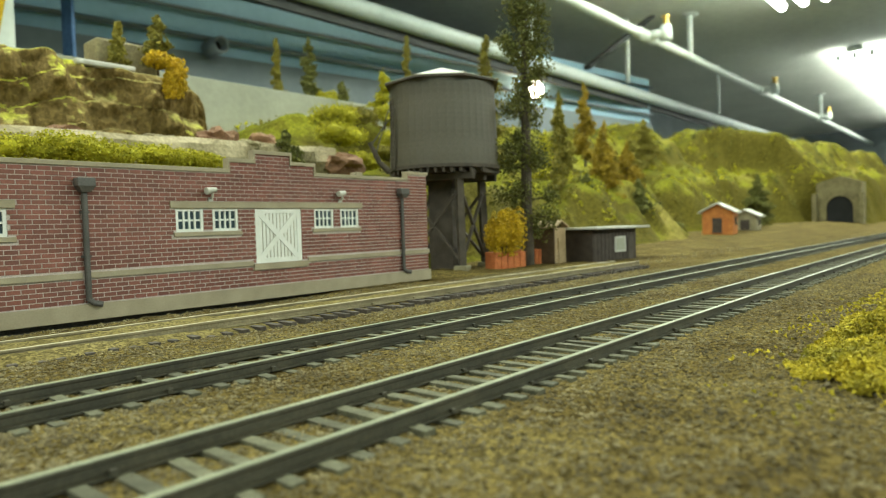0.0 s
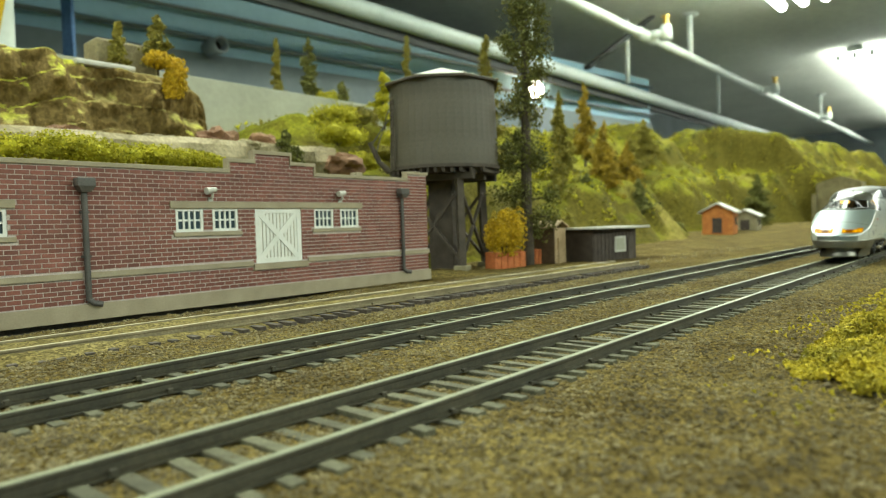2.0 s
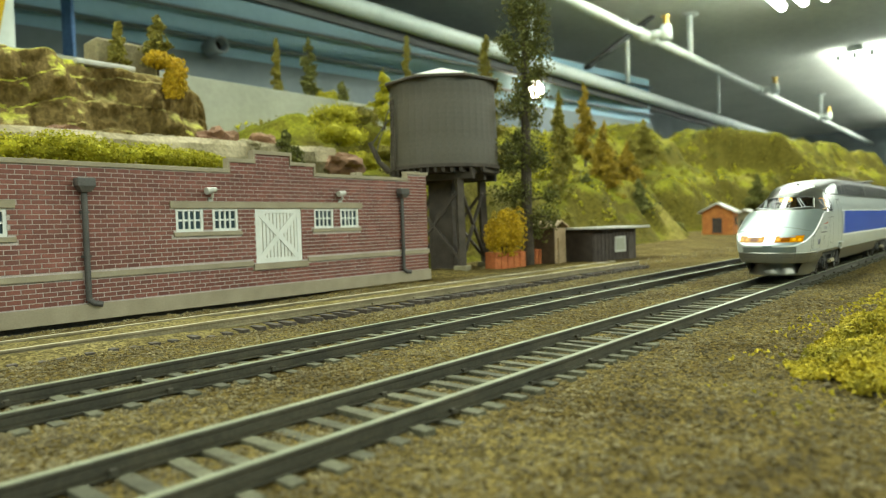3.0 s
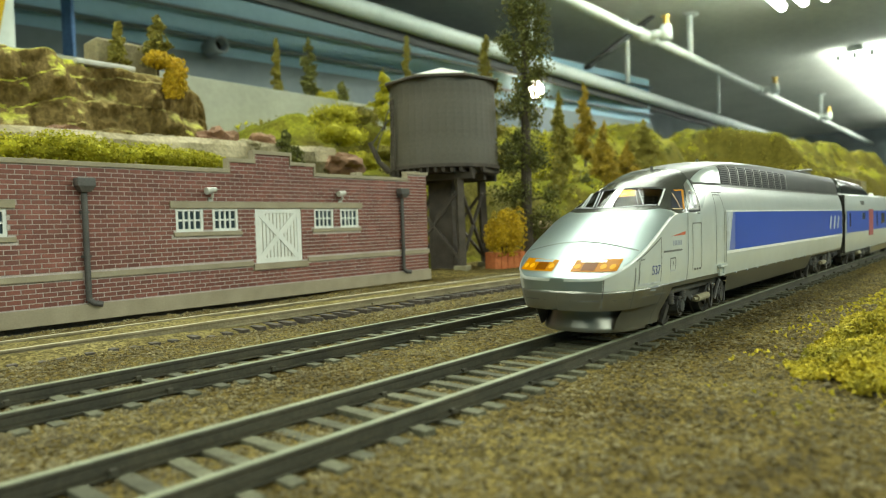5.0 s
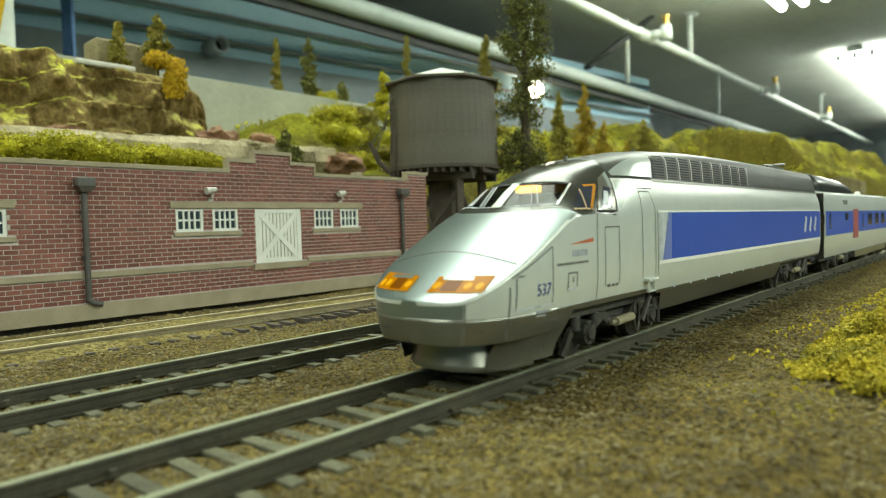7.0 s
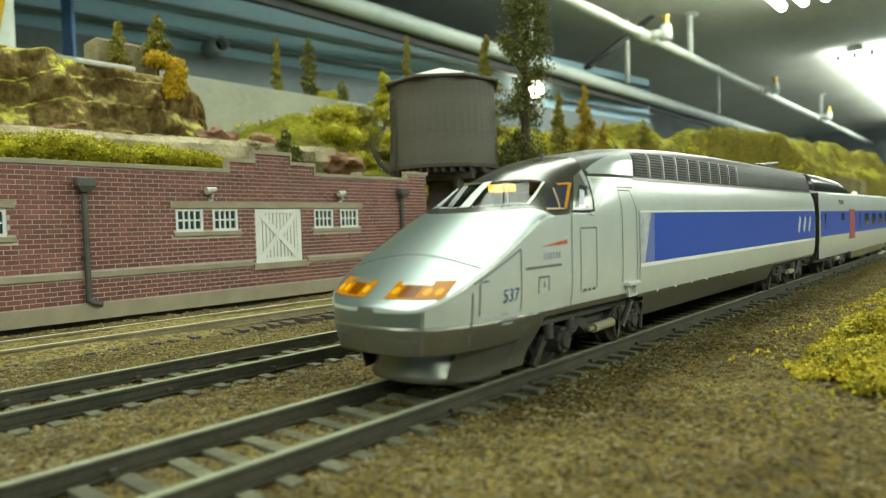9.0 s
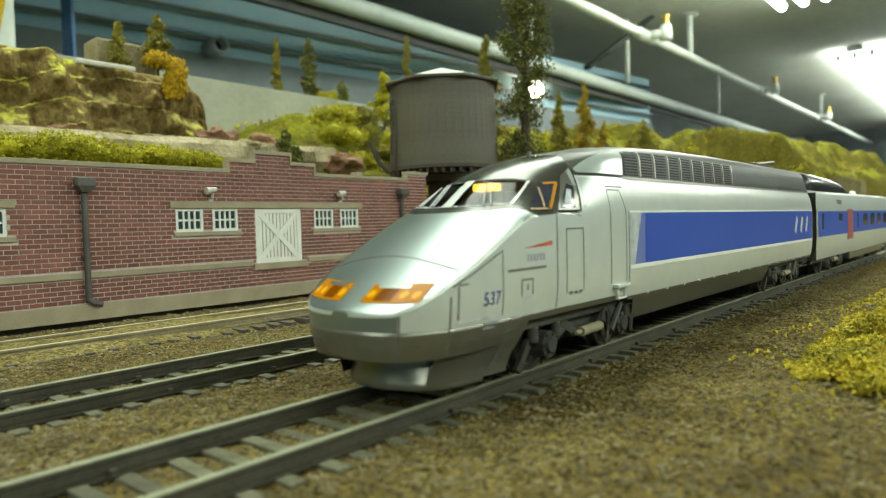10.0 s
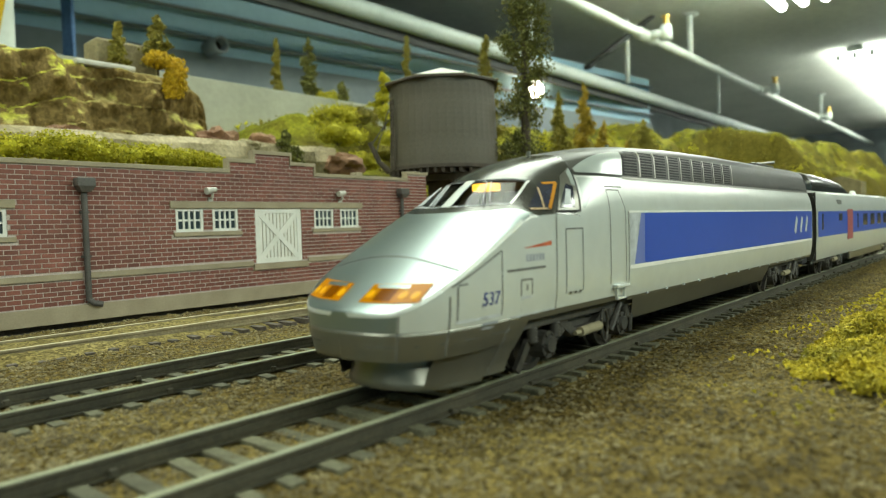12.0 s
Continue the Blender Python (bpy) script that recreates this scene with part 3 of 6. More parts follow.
# pale ballast that fills the siding up to its rail heads
def siding_ballast():
    m = ground_mat("siding_ballast", [(0.3, (0.10, 0.079, 0.028)), (0.5, (0.15, 0.119, 0.044)), (0.72, (0.205, 0.165, 0.067))], 0.75, 26, 0.5, 0.6)
    rnd = np.random.RandomState(17)
    for name, y0, y1, x0, x1, lean in (("ballast", -7.7, 7.7, -60, 419, 0.0), ("ballast", -16.5, -9.7, -60, 128, 1.0)):
        nx, ny = int((x1 - x0) / 1.3), int((y1 - y0) / 1.1)
        gx, gy = np.meshgrid(np.linspace(x0, x1, nx), np.linspace(y0, y1, ny), indexing="ij")
        u = (gy - y0) / (y1 - y0)
        z = -1.0 + rnd.rand(nx, ny) * 0.55 - 0.25 * np.sin(gx * 0.11) - 0.2 * np.sin(gx * 0.043 + 1)
        if lean:
            fade = np.clip((x1 - gx) / 60, 0, 1)
            z = -1.25 + rnd.rand(nx, ny) * 0.45 - (1 - u) ** 1.5 * 2.0 - (1 - fade) * 2.0
        verts = (np.stack([gx, gy + SIDE_Y, z], -1).reshape(-1, 3) * MM).tolist()
        faces = [(i * ny + j, (i + 1) * ny + j, (i + 1) * ny + j + 1, i * ny + j + 1) for i in range(nx - 1) for j in range(ny - 1)]
        me = bpy.data.meshes.new(name)
        me.from_pydata(verts, [], faces)
        me.materials.append(m)
        tagged(new(name, me), "pale beige ballast heaped along the siding rails", "ballast", kind="stuff")


siding_ballast()


# ---- brick freight house ----
BX0, BX1, BY, BDEPTH = 18.0, 278.5, 252.0, 26.0
WINDOWS = [(58.6, 70.5), (129.0, 140.8), (145.1, 156.9), (198.0, 209.8), (214.3, 226.1)]
WZ0, WZ1 = 28.3, 37.8
DOOR = (165.4, 190.2, 13.4, 37.8)


def roof_z(x):
    if 153.6 <= x <= 198.2:
        return 61.8 if 166.2 <= x <= 184.6 else 57.6
    return 56.6 if x >= 263.0 else 53.0


def freight_house():
    t = thing("freight_house", 0, 0, 0, "long low red brick freight house with beige stone trim", "building")
    # wall core, split round the openings
    bm = bmesh.new()
    cuts = sorted({BX0, BX1, 153.6, 166.2, 184.6, 198.2, 263.0, DOOR[0], DOOR[1], *[v for w in WINDOWS for v in w]})
    for a, b in zip(cuts, cuts[1:]):
        mx = (a + b) / 2
        spans = [(-2.5, roof_z(mx))]
        if DOOR[0] < mx < DOOR[1]:
            spans = [(-2.5, DOOR[2]), (DOOR[3], roof_z(mx))]
        elif any(p < mx < q for p, q in WINDOWS):
            spans = [(-2.5, WZ0), (WZ1, roof_z(mx))]
        for z0, z1 in spans:
            box(bm, a, b, BY, BY + 2.4, z0, z1)
    bmesh.ops.remove_doubles(bm, verts=bm.verts, dist=0.001)
    wall = part("wall", bm, M_MORTAR, t, "red brick wall in pale mortar")
    bm = nbox(BX0, BX1, BY + BDEPTH - 2, BY + BDEPTH, -2.5, 52)
    box(bm, BX0, BX0 + 2, BY + 2.4, BY + BDEPTH - 2, -2.5, 52)
    box(bm, BX1 - 2, BX1, BY + 2.4, BY + BDEPTH - 2, -2.5, 52)
    part("rear_wall", bm, M_BRICK, t)
    part("roof", nbox(BX0 + 2, BX1 - 2, BY + 2.4, BY + BDEPTH - 2, 47.5, 48.5), M_TAR, t)
    part("chimney", nbox(238.5, 243, BY + 14, BY + 19, 48.5, 58, bevel=0.3), M_STONE, t)
    # Added base; its dark colour paints the shade in the gap below the plinth.
    part("gap_base", nbox(BX0 + 3, BX1 - 3, BY + 3, BY + BDEPTH - 3, -8, -2.4), M_TAR, t, "added recessed base, dark to paint the shade below the plinth")
    # stone: plinth, belt course, lintels, sills
    part("plinth", nbox(BX0 - 0.8, BX1 + 1.0, BY - 1.2, BY - 0.003, -2.6, 3.3, bevel=0.25), M_STONE, t)
    for a, b in ((BX0, 93.0), (95.4, 163.4), (193.2, 256.0), (258.2, BX1 + 0.5)):
        part("belt_course", nbox(a, b, BY - 1.0, BY - 0.003, 12.6, 14.7, bevel=0.15), M_STONE, t)
    part("door_sill", nbox(163.6, 193.0, BY - 1.3, BY - 0.003, 10.6, 13.3, bevel=0.15), M_STONE, t)
    for a, b in ((52.0, 73.0), (126.6, 228.4)):
        part("lintel", nbox(a, b, BY - 0.9, BY - 0.003, 37.9, 40.7, bevel=0.15), M_STONE, t)
    for a, b in ((52.0, 73.0), (127.8, 158.4), (196.6, 227.6)):
        part("sill", nbox(a, b, BY - 0.9, BY - 0.003, 26.5, 28.2, bevel=0.15), M_STONE, t)
    # coping that follows the stepped parapet
    steps = [(BX0 - 0.6, 152.6, 53.0), (152.6, 165.2, 57.6), (165.2, 185.6, 61.8), (185.6, 199.2, 57.6), (199.2, 262.0, 53.0), (262.0, BX1 + 0.8, 56.6)]
    for a, b, z in steps:
        part("coping", nbox(a, b, BY - 0.9, BY + 3.0, z, z + 1.7, bevel=0.15), M_STONE, t)
    for x, z0, z1 in ((152.6, 53.0, 57.6), (165.2, 57.6, 61.8), (184.6, 57.6, 61.8), (198.2, 53.0, 57.6), (262.0, 53.0, 56.6)):
        part("coping", nbox(x, x + 1.0, BY - 0.85, BY + 2.95, z0 + 0.02, z1), M_STONE, t)
    # windows with two rows of four panes
    for a, b in WINDOWS:
        bm = bmesh.new()
        for q in ((a + 0.02, a + 1.1, WZ0 + .02, WZ1 - .02), (b - 1.1, b - 0.02, WZ0 + .02, WZ1 - .02), (a + 1.1, b - 1.1, WZ0 + .02, WZ0 + 1.2), (a + 1.1, b - 1.1, WZ1 - 1.1, WZ1 - .02)):
            box(bm, q[0], q[1], BY + 0.15, BY + 1.1, q[2], q[3])
        win = part("window", bm, M_WHITE, t, "white window frame")
        for i in range(1, 4):
            x = a + 1.1 + (b - a - 2.2) * i / 4
            part("glazing_bar", nbox(x - 0.38, x + 0.38, BY + 0.3, BY + 0.9, WZ0 + 1.2, WZ1 - 1.1), M_WHITE, win)
        zm = (WZ0 + WZ1) / 2
        part("glazing_bar", nbox(a + 1.1, b - 1.1, BY + 0.34, BY + 0.86, zm - 0.38, zm + 0.38), M_WHITE, win)
        part("pane", nbox(a + 1.0, b - 1.0, BY + 1.0, BY + 1.15, WZ0 + 1.1, WZ1 - 1.0), M_DARKWIN, win, "dark glass")
    # sliding door: planks, rails and an X brace
    d = part("freight_door", nbox(DOOR[0] + .02, DOOR[1] - .02, BY + 0.7, BY + 1.5, DOOR[2] + .02, DOOR[3] - .02), M_STONE, t, "white plank freight door with X brace")
    x0, x1, z0, z1 = DOOR[0] + 0.1, DOOR[1] - 0.1, DOOR[2] + 0.1, DOOR[3] - 0.1
    nb = 13
    for i in range(nb):
        a = x0 + (x1 - x0) * i / nb
        b = x0 + (x1 - x0) * (i + 1) / nb
        part("plank", nbox(a + 0.22, b - 0.22, BY + 0.42, BY + 0.72, z0, z1, bevel=0.08), M_WHITE, d)
    for q in ((x0, x0 + 2.3, z0, z1), (x1 - 2.3, x1, z0, z1), (x0 + 2.3, x1 - 2.3, z0, z0 + 2.2), (x0 + 2.3, x1 - 2.3, z1 - 2.0, z1)):
        part("door_rail", nbox(q[0], q[1], BY + 0.0, BY + 0.43, q[2], q[3], bevel=0.06), M_WHITE, d)
    for s in (1, -1):
        bm = bmesh.new()
        p, q = ((x0 + 2.2, z0 + 2.1), (x1 - 2.2, z1 - 1.9)) if s > 0 else ((x0 + 2.2, z1 - 1.9), (x1 - 2.2, z0 + 2.1))
        beam(bm, (p[0], BY + 0.2 + 0.01 * s, p[1]), (q[0], BY + 0.2 + 0.01 * s, q[1]), 0.44, 2.5)
        part("brace", bm, M_WHITE, d)
    # rainwater hoppers and downpipes
    for x in (94.5, 257.0):
        dp = bmesh.new()
        rod(dp, (x, BY - 1.5, 45), (x, BY - 1.5, 4.6), 1.05, seg=12)
        rod(dp, (x, BY - 1.5, 5.0), (x + 1.5, BY - 2.0, 3.6), 1.05, seg=12)
        rod(dp, (x + 1.3, BY - 2.0, 3.7), (x + 4.2, BY - 2.8, 3.0), 1.05, seg=12)
        pp = part("downpipe", dp, M_PIPE, t, "dark grey downpipe")
        bm = bmesh.new()
        r = bmesh.ops.create_cone(bm, cap_ends=True, segments=4, radius1=2.2, radius2=4.0, depth=2.0, matrix=Matrix.Translation((x, BY - 2.2, 44.6)) @ Matrix.Rotation(radians(45), 4, "Z"))
        box(bm, x - 3.1, x + 3.1, BY - 4.6, BY - 0.4, 45.5, 48.6, bevel=0.3)
        part("hopper", bm, M_PIPE, pp)
        for z in (36, 20):
            part("clip", nbox(x - 1.5, x + 1.5, BY - 1.6, BY - 0.02, z, z + 0.9), M_PIPE, pp)
    # floodlights over the windows
    for x in (143.0, 213.0):
        bm = bmesh.new()
        rod(bm, (x + 1.2, BY, 42.0), (x + 1.2, BY - 2.0, 42.4), 0.5)
        rod(bm, (x + 1.2, BY - 2.0, 42.2), (x + 1.2, BY - 2.2, 44.6), 0.55)
        rod(bm, (x + 1.2, BY - 0.6, 41.4), (x + 1.2, BY - 0.1, 41.4), 1.2)
        fl = part("floodlight", bm, M_ROOFPALE, t, "small beige floodlight on a bracket")
        bm = bmesh.new()
        rod(bm, (x + 2.6, BY - 2.6, 45.6), (x - 2.2, BY - 3.4, 44.8), 1.0, 1.5, 14)
        part("lamp_head", bm, M_ROOFPALE, fl, smooth=False)
    return t, wall


FREIGHT_HOUSE, BRICK_WALL = freight_house()


# ---- water tower ----
def water_tower():
    t = thing("water_tower", 358.5, 306, -3, "dark grey-brown wooden water tower on timber legs", "water tower", rz=16)
    # staves
    n, r0, r1, z0, z1 = 44, 38.5, 37.0, 72, 131
    bm = bmesh.new()
    lathe(bm, [(r0 - 0.5, z0 + 0.2), (r1 - 0.5, z1 - 0.2)], 44)
    tank = part("tank", bm, M_TANK, t)
    bm = bmesh.new()
    h0, h1 = 0.985 * math.pi / n, 1.0
    ring = []
    for z, r in ((z0, r0), (z1, r1)):
        for rr in (r - 0.8, r):
            for s in (-1, 1):
                ring.append(bm.verts.new((rr * math.cos(h0), s * rr * math.sin(h0), z)))
    for q in ((0, 1, 5, 4), (2, 6, 7, 3), (0, 4, 6, 2), (1, 3, 7, 5), (0, 2, 3, 1), (4, 5, 7, 6)):
        bm.faces.new([ring[k] for k in q])
    stave = mesh_of("stave", bm, M_TANK)
    for i in range(n):
        ob = new("stave", stave)
        ob.parent = tank
        ob.matrix_local = pose(0, 0, 0, 0, 0, 360 * i / n)
    for i in range(17):
        z = 74 + i * 3.42
        r = r0 + (r1 - r0) * (z - z0) / (z1 - z0)
        bm = bmesh.new()
        lathe(bm, [(r - 0.2, z - 0.22), (r + 0.14, z - 0.18), (r + 0.14, z + 0.18), (r - 0.2, z + 0.22)], 48)
        part("hoop", bm, M_TANK, tank)
    bm = bmesh.new()
    lathe(bm, [(41.5, 129.8), (41.8, 130.6), (0.6, 143.2), (0.01, 143.2)], 8)
    part("roof", bm, M_ROOFPALE, t, "pale grey eight-sided roof")
    bm = bmesh.new()
    lathe(bm, [(38.5, 128.8), (42.2, 128.8), (42.2, 130.2), (38.5, 130.4)], 8)
    part("eave", bm, M_TIMBER, t)
    part("hatch", nbox(8, 18, -14, -4, 138.5, 141.2, bevel=0.4), M_ROOFPALE, t)
    # deck and joists
    bm = bmesh.new()
    lathe(bm, [(39.5, 69.6), (39.5, 71.9), (0.01, 71.9)], 40)
    part("deck", bm, M_TIMBER, t)
    for i in range(15):
        y = -35 + i * 5
        hw = math.sqrt(max(38.5 ** 2 - y * y, 4))
        part("joist", nbox(-hw, hw, y - 0.9, y + 0.9, 66.4, 69.5), M_TIMBER, t)
    for x in (-21, 0, 21):
        part("cap_beam", nbox(x - 2.2, x + 2.2, -31, 31, 62.0, 66.3), M_TIMBER, t)
    legs = [(-21.5, -21), (21.5, -21), (-21.5, 21), (21.5, 21)]
    for x, y in legs:
        bm = bmesh.new()
        beam(bm, (x, y, 3.4), (x * 0.95, y * 0.95, 62), 4.6, 4.6)
        leg = part("leg", bm, M_TIMBER, t)
        part("footing", nbox(x - 4.6, x + 4.6, y - 4.6, y + 4.6, -2, 3.5, bevel=0.5), M_PORTAL, t, "grey concrete footing")
    pairs = [(0, 1), (1, 3), (3, 2), (2, 0)]
    for a, b in pairs:
        (ax, ay), (bx, by) = legs[a], legs[b]
        for za, zb in ((6, 56), (56, 6)):
            bm = bmesh.new()
            beam(bm, (ax, ay, za), (bx, by, zb), 1.9, 1.9)
            part("cross_brace", bm, M_TIMBER, t)
    # frost box round the riser, spout and its chains, ladder
    part("riser_box", nbox(-9, 9, -9, 9, -2, 66, bevel=0.4), M_TIMBER, t)
    bm = bmesh.new()
    for s in (-2, 2):
        beam(bm, (-32.6 + 0.59 * s, 23.7 + 0.81 * s, 70), (-32.2 + 0.59 * s, 23.4 + 0.81 * s, 118), 0.9, 0.9)
    for i in range(11):
        beam(bm, (-33.7, 22.1, 73 + i * 4.2), (-31.3, 25.4, 73 + i * 4.2), 0.7, 0.7)
    part("ladder", bm, M_TIMBER, t)
    bm = bmesh.new()
    rod(bm, (-15.6, 36, 70), (-18.5, 43, 78), 2.2, 1.9, 12)
    rod(bm, (-18.5, 43, 78), (-21.5, 48.5, 92), 1.9, 1.5, 12)
    part("spout", bm, M_TIMBER, t)
    bm = bmesh.new()
    rod(bm, (-21, 47.5, 90), (-15.5, 35.5, 108), 0.45, seg=6)
    rod(bm, (-19.5, 44.5, 84), (-15.2, 35.2, 116), 0.4, seg=6)
    part("spout_chain", bm, M_PIPE, t)
    part("slab", nbox(-34, 34, -33, 33, -3, -0.5, bevel=0.4), M_PORTAL, t)


water_tower()


# ---- small buildings ----
def sheet_roof(bm, x0, x1, y0, y1, z, t=1.2):
    box(bm, x0, x1, y0, y1, z, z + t, bevel=0.2)


def dark_shed():
    t = thing("yard_shed", 472, 236, -3.5, "dark brown low shed with a pale overhanging roof", "shed", rz=-5)
    part("wall", nbox(-31, 31, -5, 20, 0, 25, bevel=0.3), M_SHED, t)
    for i in range(12):
        x = -30 + i * 5.1
        part("board", nbox(x, x + 4.6, -5.5, -5.02, 0.5, 24.6), M_SHED, t)
    bm = nbox(-36, 42, -12, 23, 25.2, 26.8, bevel=0.3)
    part("roof", bm, M_ROOFPALE, t, "pale grey flat roof")
    w = part("window", nbox(-2, 14, -6.3, -5.6, 7, 19), M_ROOFPALE, t, "dull pale window")
    part("pane", nbox(0, 12, -6.5, -6.32, 8.5, 17.5), M_CONCRETE, w)
    part("door", nbox(18, 26, -6.0, -5.55, 0.6, 19), M_TIMBER, t)


def tan_booth():
    t = thing("yard_booth", 424, 262, -3.5, "small tan and brown booth with a pale gabled roof", "booth", rz=0)
    part("wall", nbox(-6.5, 9, -10, 12, 0, 27), M_TAN, t)
    part("side_wall", nbox(-7.4, -6.52, -10, 12, 0, 27), M_BROWN, t, "brown boarded side")
    bm = bmesh.new()
    prof = [(-9, 27), (1, 31.5), (11, 27), (11, 28.2), (1, 33), (-9, 28.2)]
    rows = [[bm.verts.new((x, y, z)) for x, z in prof] for y in (-12, 14)]
    for i in range(6):
        bm.faces.new((rows[0][i], rows[0][(i + 1) % 6], rows[1][(i + 1) % 6], rows[1][i]))
    bm.faces.new(rows[0])
    bm.faces.new(rows[1])
    part("roof", bm, M_TAN, t, "tan pitched roof")
    part("door", nbox(-2.5, 5, -10.6, -10.02, 0.3, 20), M_TAN, t)


def cabin(x, y, z, w, d, h, m, label, rz):
    t = thing("cabin", x, y, z, label, "cabin", rz=rz)
    part("wall", nbox(-w / 2, w / 2, -d / 2, d / 2, -6, h), m, t)
    nb = 9
    for i in range(nb):
        a = -w / 2 + w * i / nb
        part("board", nbox(a + 0.3, a + w / nb - 0.3, -d / 2 - 0.7, -d / 2 - 0.02, 0.4, h - 0.3), m, t)
    bm = bmesh.new()
    prof = [(-d / 2 - 6, h - 2), (0, h + d * 0.28), (d / 2 + 6, h - 2), (d / 2 + 6, h + 0.2), (0, h + d * 0.28 + 2.4), (-d / 2 - 6, h + 0.2)]
    rows = [[bm.verts.new((xx, yy, zz)) for yy, zz in prof] for xx in (-w / 2 - 5, w / 2 + 5)]
    for i in range(6):
        bm.faces.new((rows[0][i], rows[0][(i + 1) % 6], rows[1][(i + 1) % 6], rows[1][i]))
    bm.faces.new(rows[0])
    bm.faces.new(rows[1])
    part("roof", bm, M_ROOFPALE, t, "pale grey pitched roof")
    bm = bmesh.new()
    vs = [bm.verts.new(p) for p in ((-w / 2 - 0.2, -d / 2, h - 0.1), (-w / 2 - 0.2, d / 2, h - 0.1), (-w / 2 - 0.2, 0, h + d * 0.27), (-w / 2 + 2, -d / 2, h - 0.1), (-w / 2 + 2, d / 2, h - 0.1), (-w / 2 + 2, 0, h + d * 0.27))]
    for q in ((0, 1, 2), (3, 5, 4), (0, 2, 5, 3), (1, 4, 5, 2), (0, 3, 4, 1)):
        bm.faces.new([vs[k] for k in q])
    part("gable", bm, m, t)
    part("door", nbox(-w / 2 - 1.1, -w / 2 - 0.25, -7, 7, 0.5, h * 0.72), M_SHED, t, "dark doorway")
    win = part("window", nbox(-4, 10, -d / 2 - 1.5, -d / 2 - 0.75, h * 0.35, h * 0.75), M_SHED, t)
    part("pane", nbox(-2.5, 8.5, -d / 2 - 1.8, -d / 2 - 1.52, h * 0.4, h * 0.7), M_DARKWIN, win)


dark_shed()
tan_booth()
cabin(1072, 346, 3.5, 44, 44, 33, M_ORANGE, "small orange-brown wooden cabin with a pale roof", 8)
cabin(1190, 338, 5, 40, 34, 24, M_PORTAL, "low grey wooden shack beside the orange cabin", 4)


def planter(x, y, w, label):
    t = thing("planter", x, y, -3.5, label, "planter", "terracotta planters", rz=-20)
    part("box", nbox(-w, w, -6, 6, 0, 12, bevel=0.5), M_PLANTER, t)
    for s in range(5):
        a = -w + 2 * w * s / 5
        part("slat", nbox(a + 0.4, a + 2 * w / 5 - 0.4, -6.7, -6.02, 0.4, 11.6), M_PLANTER, t)


planter(374, 266, 13, "orange-red boarded box below the yellow bush")
planter(412, 272, 8, "orange-red boarded box behind the tall tree")


# ---- tunnel portal and retaining wall ----
def portal():
    t = thing("tunnel_portal", 1690, 286, 8, "grey-tan stone tunnel portal set in the hillside", "tunnel portal", rz=0)
    bm = bmesh.new()
    pts = [(-26, 0)] + [(26 * math.cos(a), 34 + 26 * math.sin(a)) for a in np.linspace(math.pi, 0, 15)] + [(26, 0)]
    outer = [(-46, 0), (-46, 90), (0, 104), (42, 90), (42, 0)]
    # face as a strip between the arch and the outer edge
    n = len(pts)
    full = []
    for i, (py, pz) in enumerate(pts):
        u = i / (n - 1)
        k = u * (len(outer) - 1)
        j = min(int(k), len(outer) - 2)
        fr = k - j
        oy = outer[j][0] * (1 - fr) + outer[j + 1][0] * fr
        oz = outer[j][1] * (1 - fr) + outer[j + 1][1] * fr
        full.append(((py, pz), (oy, oz)))
    fr_i = [bm.verts.new((0, -p[0], p[1])) for p, o in full]
    fr_o = [bm.verts.new((0, -o[0], o[1])) for p, o in full]
    bk_i = [bm.verts.new((60, -p[0], p[1])) for p, o in full]
    bk_o = [bm.verts.new((60, -o[0], o[1])) for p, o in full]
    for i in range(n - 1):
        bm.faces.new((fr_i[i], fr_i[i + 1], fr_o[i + 1], fr_o[i]))
        bm.faces.new((fr_i[i], bk_i[i], bk_i[i + 1], fr_i[i + 1]))
        bm.faces.new((fr_o[i], fr_o[i + 1], bk_o[i + 1], bk_o[i]))
    rock = mat("portal_rock", (0.12, 0.10, 0.045), (0.20, 0.17, 0.08), 0.9, 0, 22, 3, 1.5, 0.3)
    part("facing", bm, rock, t)
    # Black sheet just behind the arch paints the dark of the tunnel.
    part("bore_shade", nbox(5, 9, -30, 30, -4, 64), M_BLACK, t, "black sheet painted as the dark of the tunnel mouth")
    for s in (-1, 1):
        part("wing_wall", nbox(-26, -0.05, s * 46 - 4, s * 46 + 4, -8, 66, bevel=1), rock, t)


portal()
tagged(part("retaining_wall", nbox(180, 640, 622, 632, 60, 186, bevel=0.6), M_CONCRETE), "smooth grey-green retaining wall behind the hills", "retaining wall", kind="structure")


